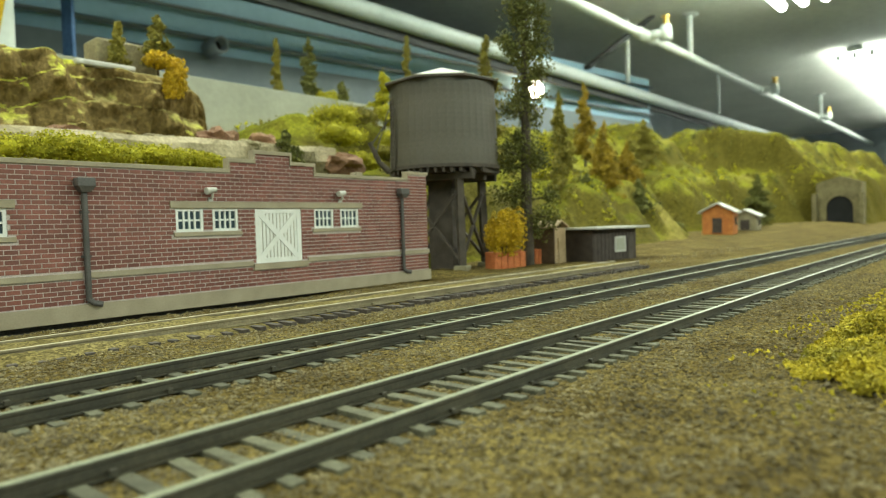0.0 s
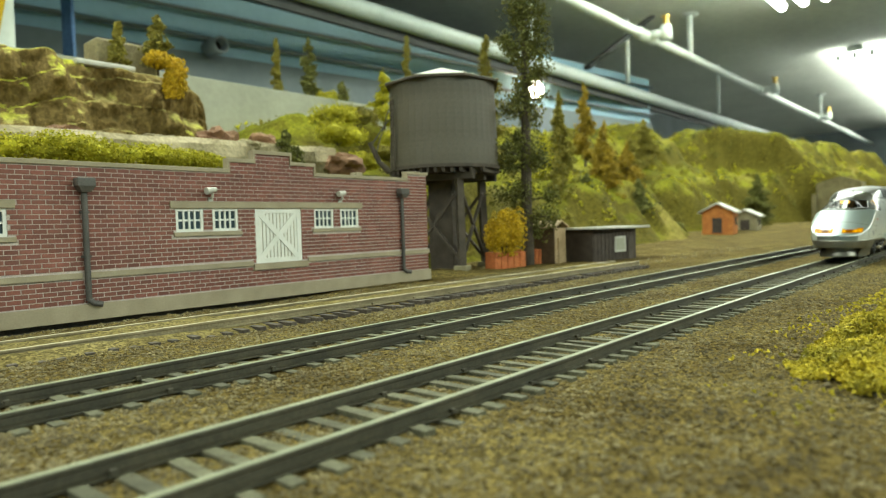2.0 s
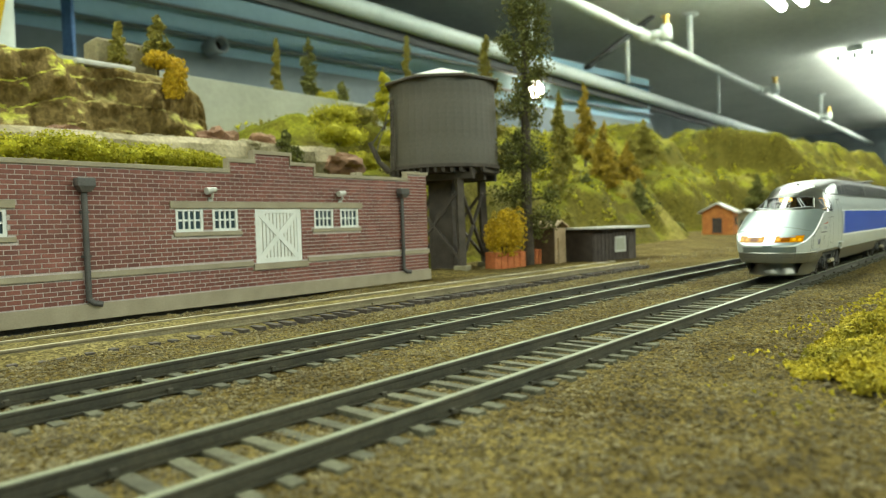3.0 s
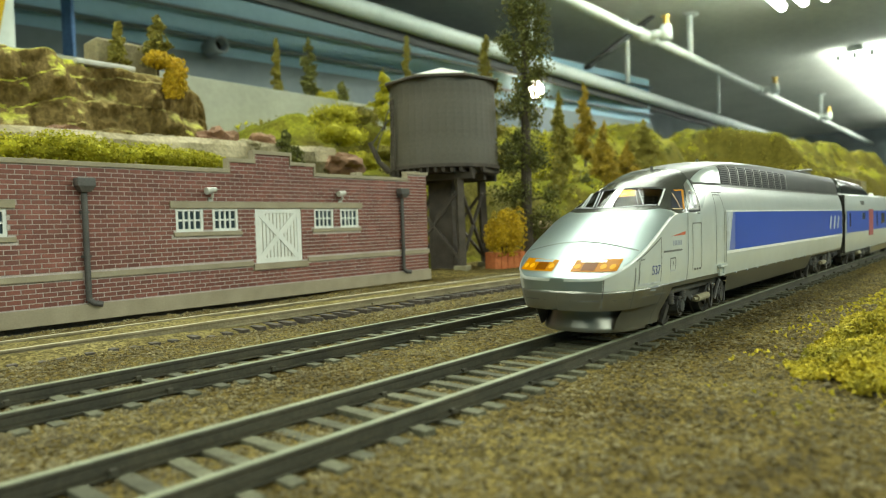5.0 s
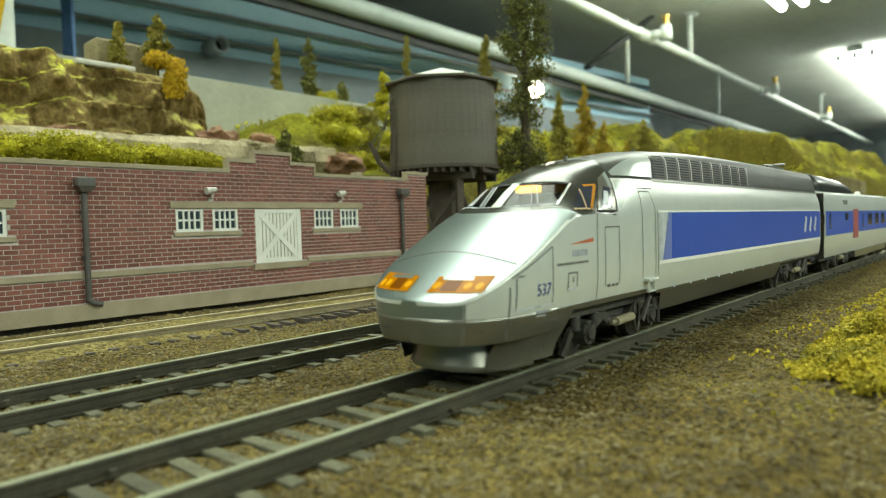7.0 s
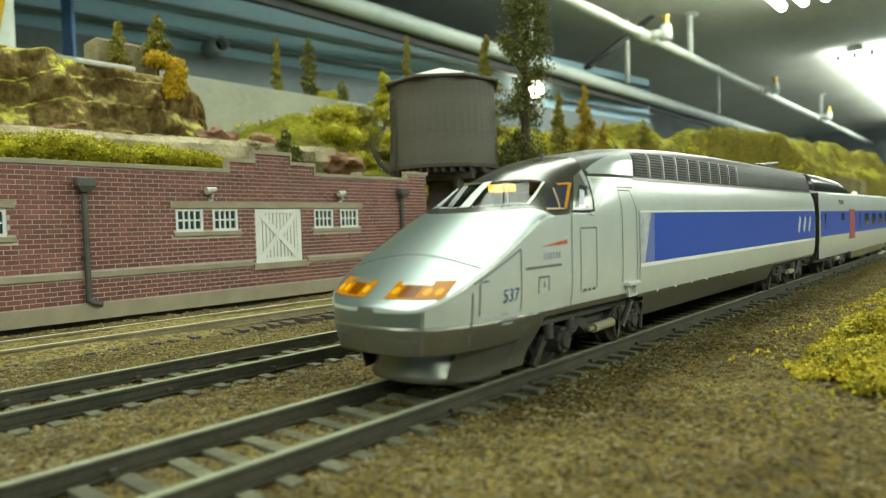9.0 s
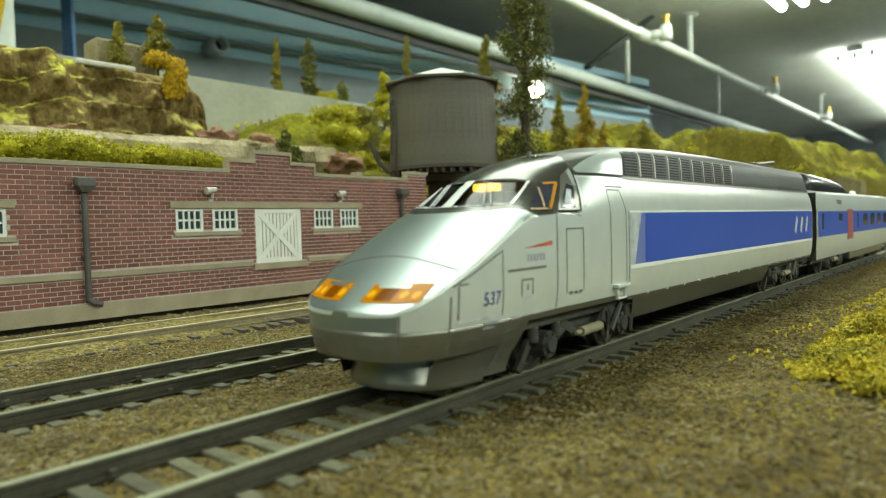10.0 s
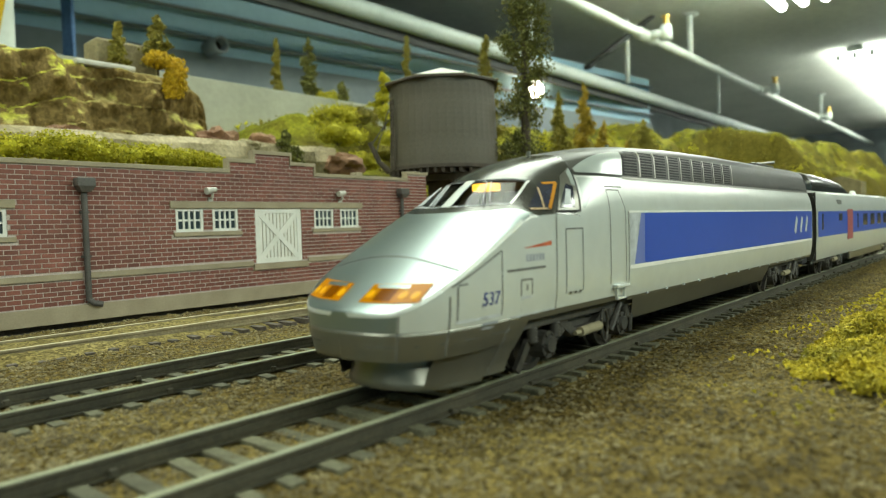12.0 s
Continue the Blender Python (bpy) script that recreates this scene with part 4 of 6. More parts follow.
# ---- rock cliff, ledge and boulders ----
def cliff():
    nu, nv = 150, 60
    u, v = np.meshgrid(np.linspace(0, 1, nu), np.linspace(0, 1, nv), indexing="ij")
    x = -40 + 362 * u
    end = sstep(x, 262, 322)
    h = (79 - 74 * sstep(x, 272, 322) ** 1.2) + 8 * (vnoise(x, x * 0, 50, 41) - 0.5)
    y = 478 + 34 * v ** 1.6 + 60 * end
    crag = vnoise(x, v * 90 + x * 0.25, 34, 42) * 26 + vnoise(x, v * 90, 13, 43) * 11 + vnoise(x * 1.3, v * 90, 5, 44) * 4
    crag = crag + 30 * np.abs(vnoise(x + v * 22, v * 18, 26, 48) - 0.5) + 12 * np.abs(vnoise(x, v * 40, 10, 49) - 0.5) - 8
    ledge = 9 * (np.floor(v * 4 + vnoise(x, v * 60, 45, 45)) / 4)
    y = y - crag + ledge + 14
    z = 86 + h * v + 5 * (vnoise(x, v * 60, 12, 46) - 0.5)
    # the top runs back as a rough plateau
    top = np.clip((v - 0.82) / 0.18, 0, 1)
    y = y + 70 * top ** 2
    z = z - 6 * top
    co = np.stack([x, y, z], -1).reshape(-1, 3) * MM
    i = (np.arange(nu - 1)[:, None] * nv + np.arange(nv - 1)[None, :]).reshape(-1)
    q = np.stack([i, i + nv, i + nv + 1, i + 1], 1)
    me = bpy.data.meshes.new("cliff")
    me.from_pydata(co.tolist(), [], q.tolist())
    me.materials.append(M_CLIFF)
    tagged(new("cliff", me), "olive and brown rock cliff with patches of turf", "cliff", kind="structure")


M_CLIFF = ground_mat("cliff_rock", [(0.30, (0.12, 0.085, 0.035)), (0.43, (0.25, 0.205, 0.075)), (0.52, (0.32, 0.29, 0.08)), (0.60, (0.37, 0.36, 0.045))], 4, 55, 0.2, 2.0, (0.16, 0.112, 0.04))
cliff()
def ledge():
    xs, n = np.arange(-60, 345, 3.0), 12
    bm = bmesh.new()
    prof = [(404, 66), (402, 76), (404, 84), (408, 88), (416, 89), (426, 89.5), (440, 90), (455, 91)]
    rows = []
    for x in xs:
        k = 0.0
        rows.append([])
        for j, (y, z) in enumerate(prof):
            d = 9 * (float(vnoise(x, z * 3, 22, 81)) - 0.5) + 4 * (float(vnoise(x, z * 2 + y, 6, 82)) - 0.5)
            rows[-1].append(bm.verts.new((x, y + d, z + 0.35 * d + 0.02 * (x - 100))))
    for p, q in zip(rows, rows[1:]):
        for i in range(len(prof) - 1):
            bm.faces.new((p[i], q[i], q[i + 1], p[i + 1]))
    tagged(part("ledge", bm, M_LEDGE), "rough beige sandstone ledge above the brick building", "ledge", kind="structure")


M_LEDGE = mat("ledge_sandstone", (0.21, 0.17, 0.09), (0.36, 0.30, 0.18), 0.9, 0, 16, 2.0, 1.0, 0.25)
ledge()


def boulder(x, y, z, r, m, seed, label, sx=1.0):
    rnd = random.Random(seed)
    bm = bmesh.new()
    bmesh.ops.create_icosphere(bm, subdivisions=3, radius=r)
    off = Vector((rnd.uniform(0, 50), rnd.uniform(0, 50), 0))
    for v in bm.verts:
        n = noise.noise(v.co / r * 1.3 + off) * 0.5 + noise.cell(v.co / r * 2.2 + off) * 0.22
        v.co *= 1 + n
        v.co.x *= sx
        v.co.z *= 0.75
    ob = tagged(part("boulder", bm, m), label, "boulder", "boulders")
    ob.matrix_world = pose(x * MM, y * MM, z * MM, 0, 0, rnd.uniform(0, 360))


boulder(303, 447, 97, 10, M_ROCKRED, 1, "red-brown boulder on the ledge", 1.2)
boulder(276, 470, 98, 15, M_ROCKRED, 2, "red-brown rock at the end of the cliff")
boulder(160, 456, 92, 8, M_ROCKRED, 3, "red-brown rock at the foot of the cliff", 1.6)
boulder(205, 420, 88, 7, M_ROCK, 4, "olive rock on the ledge", 1.8)
boulder(268, 418, 88, 7, M_ROCK, 5, "olive rock on the ledge", 1.8)
boulder(345, 400, 78, 12, M_ROCKRED, 6, "red-brown rock in the turf", 1.5)
tagged(part("flat_slab", nbox(188, 230, 500, 524, 151, 155, bevel=1.2), M_ROOFPALE), "pale flat slab on the cliff top", "slab")
tagged(part("stone_ruin", nbox(214, 262, 530, 556, 140, 181, bevel=2), M_ROCK), "low brown stone block on the cliff top", "block")


# ---- foliage ----
def clump_cloud(pts, size, seed, m, name="foliage", flat=1.0):
    """Many small leaf flakes: each point gets a few crossed triangles."""
    rnd = np.random.RandomState(seed)
    pts = np.array(pts, float)
    k = len(pts)
    t1 = rnd.randn(k, 3)
    t1 /= np.linalg.norm(t1, axis=1, keepdims=True)
    t2 = np.cross(t1, rnd.randn(k, 3))
    t2 /= np.linalg.norm(t2, axis=1, keepdims=True)
    s = size * (0.6 + 0.9 * rnd.rand(k, 1))
    t3 = np.cross(t1, t2)
    a, b, c, d = pts + t1 * s, pts + t2 * s, pts - (t1 + t2) * s * 0.7, pts + t3 * s
    co = np.stack([a, b, c, d], 1).reshape(-1, 3)
    base = np.arange(k)[:, None] * 4
    fa = np.concatenate([base + np.array([q]) for q in ((0, 1, 2), (0, 3, 1), (1, 3, 2), (2, 3, 0))])
    me = bpy.data.meshes.new(name)
    me.from_pydata((co * MM).tolist(), [], fa.tolist())
    me.materials.append(m)
    return me


def tree_thing(x, y, z0, label, seed, group=""):
    return thing("tree", x, y, z0, label, "tree", group)


def conifer(x, y, z0, height, spread, m, label, seed, group="background trees", dens=2.2, flake=1.4, bare=0.08):
    rnd = random.Random(seed)
    t = tree_thing(x, y, z0, label, seed, group)
    bm = bmesh.new()
    rod(bm, (0, 0, -4), (rnd.uniform(-1, 1), 0, height * 0.97), max(1.0, height * 0.018), 0.3, 8)
    limbs = []
    n = int(16 + height / 6)
    for i in range(n):
        f = bare + (1 - bare) * (i + rnd.random()) / n
        r = spread * (1 - f) ** 0.75 * rnd.uniform(0.55, 1.15) + 1.0
        a = rnd.uniform(0, 6.283)
        limbs.append((f * height, r, a))
        rod(bm, (0, 0, f * height), (r * math.cos(a), r * math.sin(a), f * height - r * 0.2), 0.5, 0.15, 5)
    part("trunk", bm, M_BARK, t)
    pts = []
    for z, r, a in limbs:
        for _ in range(int((14 + r * 2.4) * dens)):
            q = rnd.random() ** 0.7
            pts.append((q * r * math.cos(a) + rnd.gauss(0, r * 0.2 + 0.4), q * r * math.sin(a) + rnd.gauss(0, r * 0.2 + 0.4), z - q * r * 0.2 + rnd.gauss(0, height * 0.016 + 0.5)))
    ob = new("crown", clump_cloud(pts, flake, seed, m, "crown"))
    ob.parent = t
    return t


def bush(x, y, z0, rx, ry, h, m, label, seed, name="bush", n=700, flake=1.0, category="bush", group="bushes"):
    rnd = random.Random(seed)
    t = thing(name, x, y, z0, label, category, group)
    bm = bmesh.new()
    for i in range(5):
        a = i * 1.26 + rnd.random()
        rod(bm, (0, 0, -1), (rx * 0.5 * math.cos(a), ry * 0.5 * math.sin(a), h * 0.6), 0.5, 0.2, 5)
    part("stems", bm, M_BARK, t)
    lobes = [(rnd.uniform(-0.55, 0.55) * rx, rnd.uniform(-0.55, 0.55) * ry, rnd.uniform(0.35, 0.75) * h, rnd.uniform(0.35, 0.6)) for _ in range(9)]
    pts = []
    for _ in range(int(n * 2.2)):
        lx, ly, lz, s = rnd.choice(lobes)
        d = Vector((rnd.gauss(0, 1), rnd.gauss(0, 1), rnd.gauss(0, 1))).normalized() * (rnd.random() ** 0.5) * 1.1
        pts.append((lx + d.x * rx * s, ly + d.y * ry * s, max(0.2, lz + d.z * h * s)))
    bm = bmesh.new()
    for lx, ly, lz, s in lobes:
        v = bmesh.ops.create_icosphere(bm, subdivisions=2, radius=1.0, matrix=Matrix.Translation((lx, ly, max(lz, 0.3 * h))) @ Matrix.Diagonal((rx * s * 0.6, ry * s * 0.6, h * s * 0.6, 1)))["verts"]
        for q in v:
            q.co += q.normal * noise.noise(q.co * 0.35) * min(rx, h) * 0.12
    part("inner_foliage", bm, m, t)
    ob = new("leaves", clump_cloud(pts, flake, seed, m, "leaves"))
    ob.parent = t
    return t


# the tall dark tree beside the tower: bare trunk with separate tufts of foliage
def tall_tree():
    t = tree_thing(400, 264, -3.5, "tall dark green conifer with a thick bare trunk and ragged tufts", 7)
    rnd = random.Random(7)
    bm = bmesh.new()
    path = [(0, 0, 0, 4.6), (-0.5, 0, 40, 4.0), (0.8, 0, 90, 3.5), (1.5, 0, 140, 2.6), (2.5, 0, 205, 1.0)]
    for a, b in zip(path, path[1:]):
        rod(bm, a[:3], b[:3], a[3], b[3], 12)
    # along = towards image right at this spot
    R = Vector((0.6526, -0.7571, 0))
    D = Vector((0.7563, 0.6533, 0))
    tufts = [(6, 28, 9, 9), (13, 36, 9, 8), (17, 50, 6, 7), (-13, 52, 12, 8), (-4, 56, 10, 7), (-14, 82, 12, 9), (-6, 88, 10, 8), (5, 84, 10, 10), (-11, 73, 9, 5), (10, 76, 8, 8), (-9, 112, 10, 5), (-5, 120, 8, 5), (6, 108, 7, 8), (8, 120, 7, 8), (5, 132, 8, 8), (11, 140, 8, 7), (7, 152, 8, 8), (12, 160, 7, 9), (-8, 158, 8, 4), (-13, 163, 6, 5), (10, 172, 8, 7), (-2, 178, 8, 6), (-7, 186, 6, 6), (6, 186, 8, 8), (3, 198, 6, 8), (0, 208, 4, 7), (12, 183, 4, 4)]
    for k in range(26):
        z = 30 + 178 * k / 25
        if not (56 < z < 70 or 96 < z < 104):
            tufts.append((rnd.uniform(-8, 8) * (1.0 if z < 190 else 0.5), z + rnd.uniform(-3, 3), rnd.uniform(3, 5.5), rnd.uniform(4, 6)))
    pts = []
    for r, z, rad, hh in tufts:
        dd = rnd.uniform(-0.6, 0.6) * rad
        c = R * r + D * dd
        rod(bm, (1, 0, z - 2), (c.x, c.y, z), 0.9, 0.35, 6)
        for _ in range(int(36 * rad)):
            g = Vector((rnd.gauss(0, 0.55), rnd.gauss(0, 0.55), rnd.gauss(0, 0.55)))
            p = c + R * g.x * rad + D * g.y * rad
            pts.append((p.x, p.y, z + g.z * hh))
    part("trunk", bm, M_BARK, t)
    ob = new("crown", clump_cloud(pts, 0.95, 7, M_PINE, "crown"))
    ob.parent = t


tall_tree()

TREES = [  # x, y, base z, height, spread, leaf, label
    (257, 520, 160, 42, 11, M_OLIVE, "olive conifer on the cliff top"),
    (464, 650, 186, 64, 6, M_OLIVE, "thin dead olive pine above the grey wall"),
    (511, 650, 186, 76, 11, M_PINE, "dark green spruce above the grey wall"),
    (633, 600, 150, 128, 10, M_OLIVE, "bare-topped olive pine behind the tower"),
    (701, 520, 95, 178, 26, M_OLIVE, "broad olive-brown conifer behind the tall tree"),
    (814, 480, 70, 136, 18, M_OLIVE, "olive conifer on the hillside"),
    (1036, 560, 128, 136, 20, M_LARCH, "golden larch on the hillside"),
    (850, 430, 36, 126, 20, M_LARCH, "golden-brown larch on the lower slope"),
    (921, 430, 40, 100, 22, M_LARCH, "golden larch on the lower slope"),
    (1419, 620, 140, 112, 26, M_OLIVE, "olive green spruce on the ridge"),
    (893, 400, 30, 56, 15, M_PINE, "small dark green spruce near the hill foot"),
    (1400, 378, 3, 104, 30, M_PINE, "broad dark green spruce near the tunnel"),
    (1450, 394, 4, 82, 24, M_PINE, "dark green spruce beside the broad one at the hill foot"),
    (515, 525, 140, 60, 17, M_LIME, "yellow-green conifer beside the tank"),
    (295, 405, 74, 27, 9, M_PINE, "small dark spruce behind the brick parapet"),
    (554, 640, 180, 34, 9, M_PINE, "small blue-green spruce on the mound"),
    (227, 520, 160, 32, 5, M_OLIVE, "small bare olive tree on the cliff top"),
    (760, 470, 60, 90, 20, M_LIME, "yellow-green conifer on the slope"),
    (960, 470, 60, 76, 18, M_OLIVE, "olive conifer on the slope"),
    (780, 420, 30, 60, 16, M_PINE, "dark spruce on the lower slope"),
    (850, 500, 80, 110, 20, M_OLIVE, "tall olive conifer on the slope"),
    (880, 455, 50, 92, 20, M_LARCH, "golden larch among the olive conifers"),
    (990, 455, 50, 84, 22, M_LARCH, "golden-brown larch on the middle slope"),
    (720, 430, 40, 72, 18, M_OLIVE, "olive conifer behind the tall tree"),
    (1130, 520, 95, 78, 24, M_OLIVE, "olive conifer below the ridge"),
]
for k, (tx, ty, tz, th, ts, tm, tl) in enumerate(TREES):
    conifer(tx, ty, tz, th, ts * 1.25, tm, tl, 100 + k, flake=1.6 if tx < 800 else 2.2)

bush(368, 262, 6, 14, 11, 27, M_GOLD, "golden yellow bush in an orange-red box", 31, n=2200, flake=0.9)
bush(243, 468, 128, 8, 10, 24, M_GOLD, "golden bush hanging on the cliff edge", 32, n=1200, flake=1.2)
bush(230, 470, 150, 12, 9, 9, M_GOLD, "golden bush on the cliff edge", 33, n=700, flake=1.2)
for k, (bx, by, bz, br, bh) in enumerate([(95, 372, 66, 34, 13), (125, 372, 67, 34, 12), (150, 374, 67, 30, 11), (180, 376, 68, 28, 10), (60, 372, 66, 34, 13), (205, 380, 68, 20, 9)]):
    bush(bx, by, bz, br, 14, bh, M_LIME, "low yellow-green bush behind the parapet", 40 + k, n=1500, flake=0.8)
for k, (bx, by, bz, br, bh) in enumerate([(400, 470, 100, 26, 30), (430, 510, 125, 30, 34), (470, 520, 130, 34, 32), (500, 490, 105, 28, 28), (380, 420, 74, 20, 20), (445, 450, 88, 24, 22), (527, 640, 176, 14, 26)]):
    bush(bx, by, bz + bh * 0.2, br, 20, bh * 0.55, (M_LIME, M_OLIVE)[k % 3 == 2], "rounded yellow-green bush on the mound", 50 + k, n=1500, flake=1.0)


# turf mats beside the track
def turf(x0, x1, y0, y1, n, seed, label):
    rnd = np.random.RandomState(seed)
    x, y = x0 + rnd.rand(n) * (x1 - x0), y0 + rnd.rand(n) * (y1 - y0)
    u = np.hypot((x - (x0 + x1) / 2) / (x1 - x0) * 2, (y - (y0 + y1) / 2) / (y1 - y0) * 2)
    keep = u + 0.9 * (vnoise(x, y, 9, seed) - 0.5) < 0.95
    x, y, u = x[keep], y[keep], u[keep]
    hgt = (1 - u ** 2).clip(0.05, 1) * 8.5 * (0.3 + vnoise(x, y, 7, seed + 1))
    z = yard_z(x, y) + hgt * rnd.rand(len(x)) ** 0.5
    me = clump_cloud(np.stack([x, y, z], 1), 0.5, seed, M_TUFT, "turf_mat")
    tagged(new("turf_mat", me), label, "turf", kind="stuff")


turf(112, 250, -4, 34, 46000, 61, "crumbly yellow-green turf mat beside the track")
turf(98, 275, -8, 46, 700, 66, "sparse yellow-green crumbs round the turf mat")
turf(106, 134, -3, 13, 2200, 62, "small patch of yellow turf crumbs")
turf(76, 116, -10, 7, 1500, 63, "thin scatter of turf crumbs in the gravel")
turf(240, 420, 8, 40, 6000, 64, "yellow-green turf strip along the aisle")
turf(420, 900, -30, 36, 9000, 65, "far turf strip along the aisle")


# clumps of scrub that roughen the hillside
def scrub(n, seed, m, size, label, first=380):
    rnd = np.random.RandomState(seed)
    x = first + rnd.rand(n) * (2280 - first)
    y = 300 + rnd.rand(n) ** 1.3 * 560
    keep = (vnoise(x, y, 60, seed) > 0.45) & (y > np.interp(x, FOOT_X, FOOT_Y) + 8)
    x, y = np.repeat(x[keep], 14), np.repeat(y[keep], 14)
    r = 7.0
    x = x + rnd.randn(len(x)) * r * 0.55
    y = y + rnd.randn(len(x)) * r * 0.55
    z = hill_z(x, y) + np.abs(rnd.randn(len(x))) * 3.0
    tagged(new("hill_scrub", clump_cloud(np.stack([x, y, z], 1), size, seed, m, "hill_scrub")), label, "scrub", kind="stuff")


scrub(1500, 71, M_OLIVE, 2.2, "olive scrub clumps over the hillside")
scrub(1100, 72, M_LIME, 2.2, "yellow-green scrub clumps over the hillside")
scrub(500, 73, M_PINE, 2.4, "dark green scrub clumps over the hillside", 760)


# ---- high-speed train ----
# x runs back from the nose, y across (near side negative), z up from the rail head
CAR_LEN = 246.0
SIDE_HALF = 15.9
NOSE_X = 6.6
PROF_X = [6.6, 7.5, 9.4, 12.6, 18, 22.2, 29.4, 33.2, 37, 43.5, 50, 57, 65, 72, 80, 90, 110, 140, 250]
PROF_Z = [15.2, 15.8, 16.9, 19.1, 22.6, 25.2, 29.3, 31.2, 33.9, 37.8, 39.9, 41.4, 42.8, 43.8, 44.9, 45.7, 46.6, 47.1, 47.0]
BODY_Z = [5.0, 8.0, 10.2, 12.5, 15.0, 18.0, 28.5, 31.0, 33.6, 36.8, 39.5, 42.2, 43.6, 44.6, 45.4, 46.2, 46.5]
BODY_Y = [12.9, 14.1, 14.85, 15.4, 15.75, 15.9, 15.9, 15.75, 15.25, 14.15, 13.5, 12.8, 12.2, 11.2, 9.5, 5.0, 0.0]


def top_z(x):
    return float(np.interp(x, PROF_X, PROF_Z))


def half_w(x):
    k = min(max(x - NOSE_X, 0.0) / 24.0, 1.0)
    return SIDE_HALF * (1 - (1 - k) ** 4.2) ** (1 / 2.6)


def shoulder_z(x):
    """Height of the crease at which the side turns in."""
    return float(np.interp(x, [5.5, 8.5, 16.5, 35, 46, 58, 72], [14.6, 14.9, 19.4, 28.7, 29.2, 28.4, 27.0]))


def powers(x):
    """Exponents of the arch over the crease: flat and creased on the hood, rounder over the cab."""
    return float(np.interp(x, [0, 33, 60, 100], [2.0, 2.0, 2.3, 2.5])), float(np.interp(x, [0, 33, 50, 90], [1.05, 1.05, 1.4, 2.4]))


def cab_share(x):
    """0 on the nose and cab, 1 on the straight body behind it."""
    u = min(max((x - 44.0) / 30.0, 0.0), 1.0)
    return u * u * (3 - 2 * u)


def section_y(x, z):
    """Half-width of the body at x and height z."""
    w, s, t = half_w(x), shoulder_z(x), top_z(x)
    if z <= s:
        nose = w * float(np.interp(z, BODY_Z[:6], BODY_Y[:6])) / SIDE_HALF
    else:
        k = min((z - s) / max(t - s, 0.01), 1.0)
        p, q = powers(x)
        nose = w * max(0.0, 1 - k ** q) ** (1 / p)
    b = cab_share(x)
    if b <= 0:
        return nose
    zb = z if z < 36.8 else 36.8 + (z - 36.8) * 9.7 / max(t - 36.8, 0.5)
    return nose * (1 - b) + float(np.interp(zb, BODY_Z, BODY_Y)) * b


def z_at(x, y):
    """Height of the hood or roof at x, y off the middle."""
    y = abs(y)
    lo, hi = shoulder_z(x), top_z(x)
    for _ in range(26):
        m = (lo + hi) / 2
        if section_y(x, m) > y:
            lo = m
        else:
            hi = m
    return (lo + hi) / 2


def undercut(x, z):
    """The nose draws back below the bumper line."""
    return 0.03 * max(0.0, 11.5 - z) ** 2 * max(0.0, 1 - (x - NOSE_X) / 22.0)


def skin(bm, xs, ring):
    """Loft: ring(x) gives the section's points from the near side over the roof to the far side."""
    rows = [[bm.verts.new(p) for p in ring(x)] for x in xs]
    for p, q in zip(rows, rows[1:]):
        for i in range(len(p) - 1):
            bm.faces.new((p[i], p[i + 1], q[i + 1], q[i]))
    return rows


def band(bm, xs, z0, z1, nz=6, off=0.0, side=-1, zfun=None, shear=0.0):
    """A patch of the side between two heights, off proud of it. zfun(x) may give (z0, z1)."""
    rows = []
    for x in xs:
        a, b = zfun(x) if zfun else (z0, z1)
        row = []
        for i in range(nz + 1):
            z = a + (b - a) * i / nz
            xx = x + shear * (z - 30)
            row.append(bm.verts.new((xx + undercut(xx, z), side * (section_y(xx, z) + off), z)))
        rows.append(row)
    for p, q in zip(rows, rows[1:]):
        for i in range(nz):
            bm.faces.new((p[i], q[i], q[i + 1], p[i + 1]) if side < 0 else (p[i], p[i + 1], q[i + 1], q[i]))


def side_quad(bm, bl, br, tr, tl, nx=4, nz=4, off=0.05, side=-1):
    """A four-cornered patch that lies on the body side; corners as (x, z)."""
    rows = []
    for i in range(nx + 1):
        u = i / nx
        row = []
        for j in range(nz + 1):
            v = j / nz
            x = (bl[0] * (1 - u) + br[0] * u) * (1 - v) + (tl[0] * (1 - u) + tr[0] * u) * v
            z = (bl[1] * (1 - u) + br[1] * u) * (1 - v) + (tl[1] * (1 - u) + tr[1] * u) * v
            row.append(bm.verts.new((x + undercut(x, z), side * (section_y(x, z) + off), z)))
        rows.append(row)
    for p, q in zip(rows, rows[1:]):
        for j in range(nz):
            bm.faces.new((p[j], q[j], q[j + 1], p[j + 1]))


def side_line(bm, pts, w=0.16, off=0.05, side=-1):
    """A thin line along points (x, z) of the body side."""
    for (xa, za), (xb, zb) in zip(pts, pts[1:]):
        ln = math.hypot(xb - xa, zb - za)
        px, pz = -(zb - za) / ln * w, (xb - xa) / ln * w
        side_quad(bm, (xa - px, za - pz), (xb - px, zb - pz), (xb + px, zb + pz), (xa + px, za + pz), max(2, int(ln / 2)), 1, off, side)


def arch_patch(bm, cols, start, stop, n, off=0.0, reach=None):
    """A patch over the arch: columns at shares c of the half-width, from x = start(c) to x = stop(c)."""
    rows = []
    for k in range(n + 1):
        row = []
        for c in cols:
            x = start(c) + (stop(c) - start(c)) * k / n
            y = c * (reach(x) if reach else half_w(x) * 0.9999)
            row.append(bm.verts.new((x - off * 0.4, y, z_at(x, y) + off)))
        rows.append(row)
    for p, q in zip(rows, rows[1:]):
        for i in range(len(cols) - 1):
            bm.faces.new((p[i], q[i], q[i + 1], p[i + 1]))


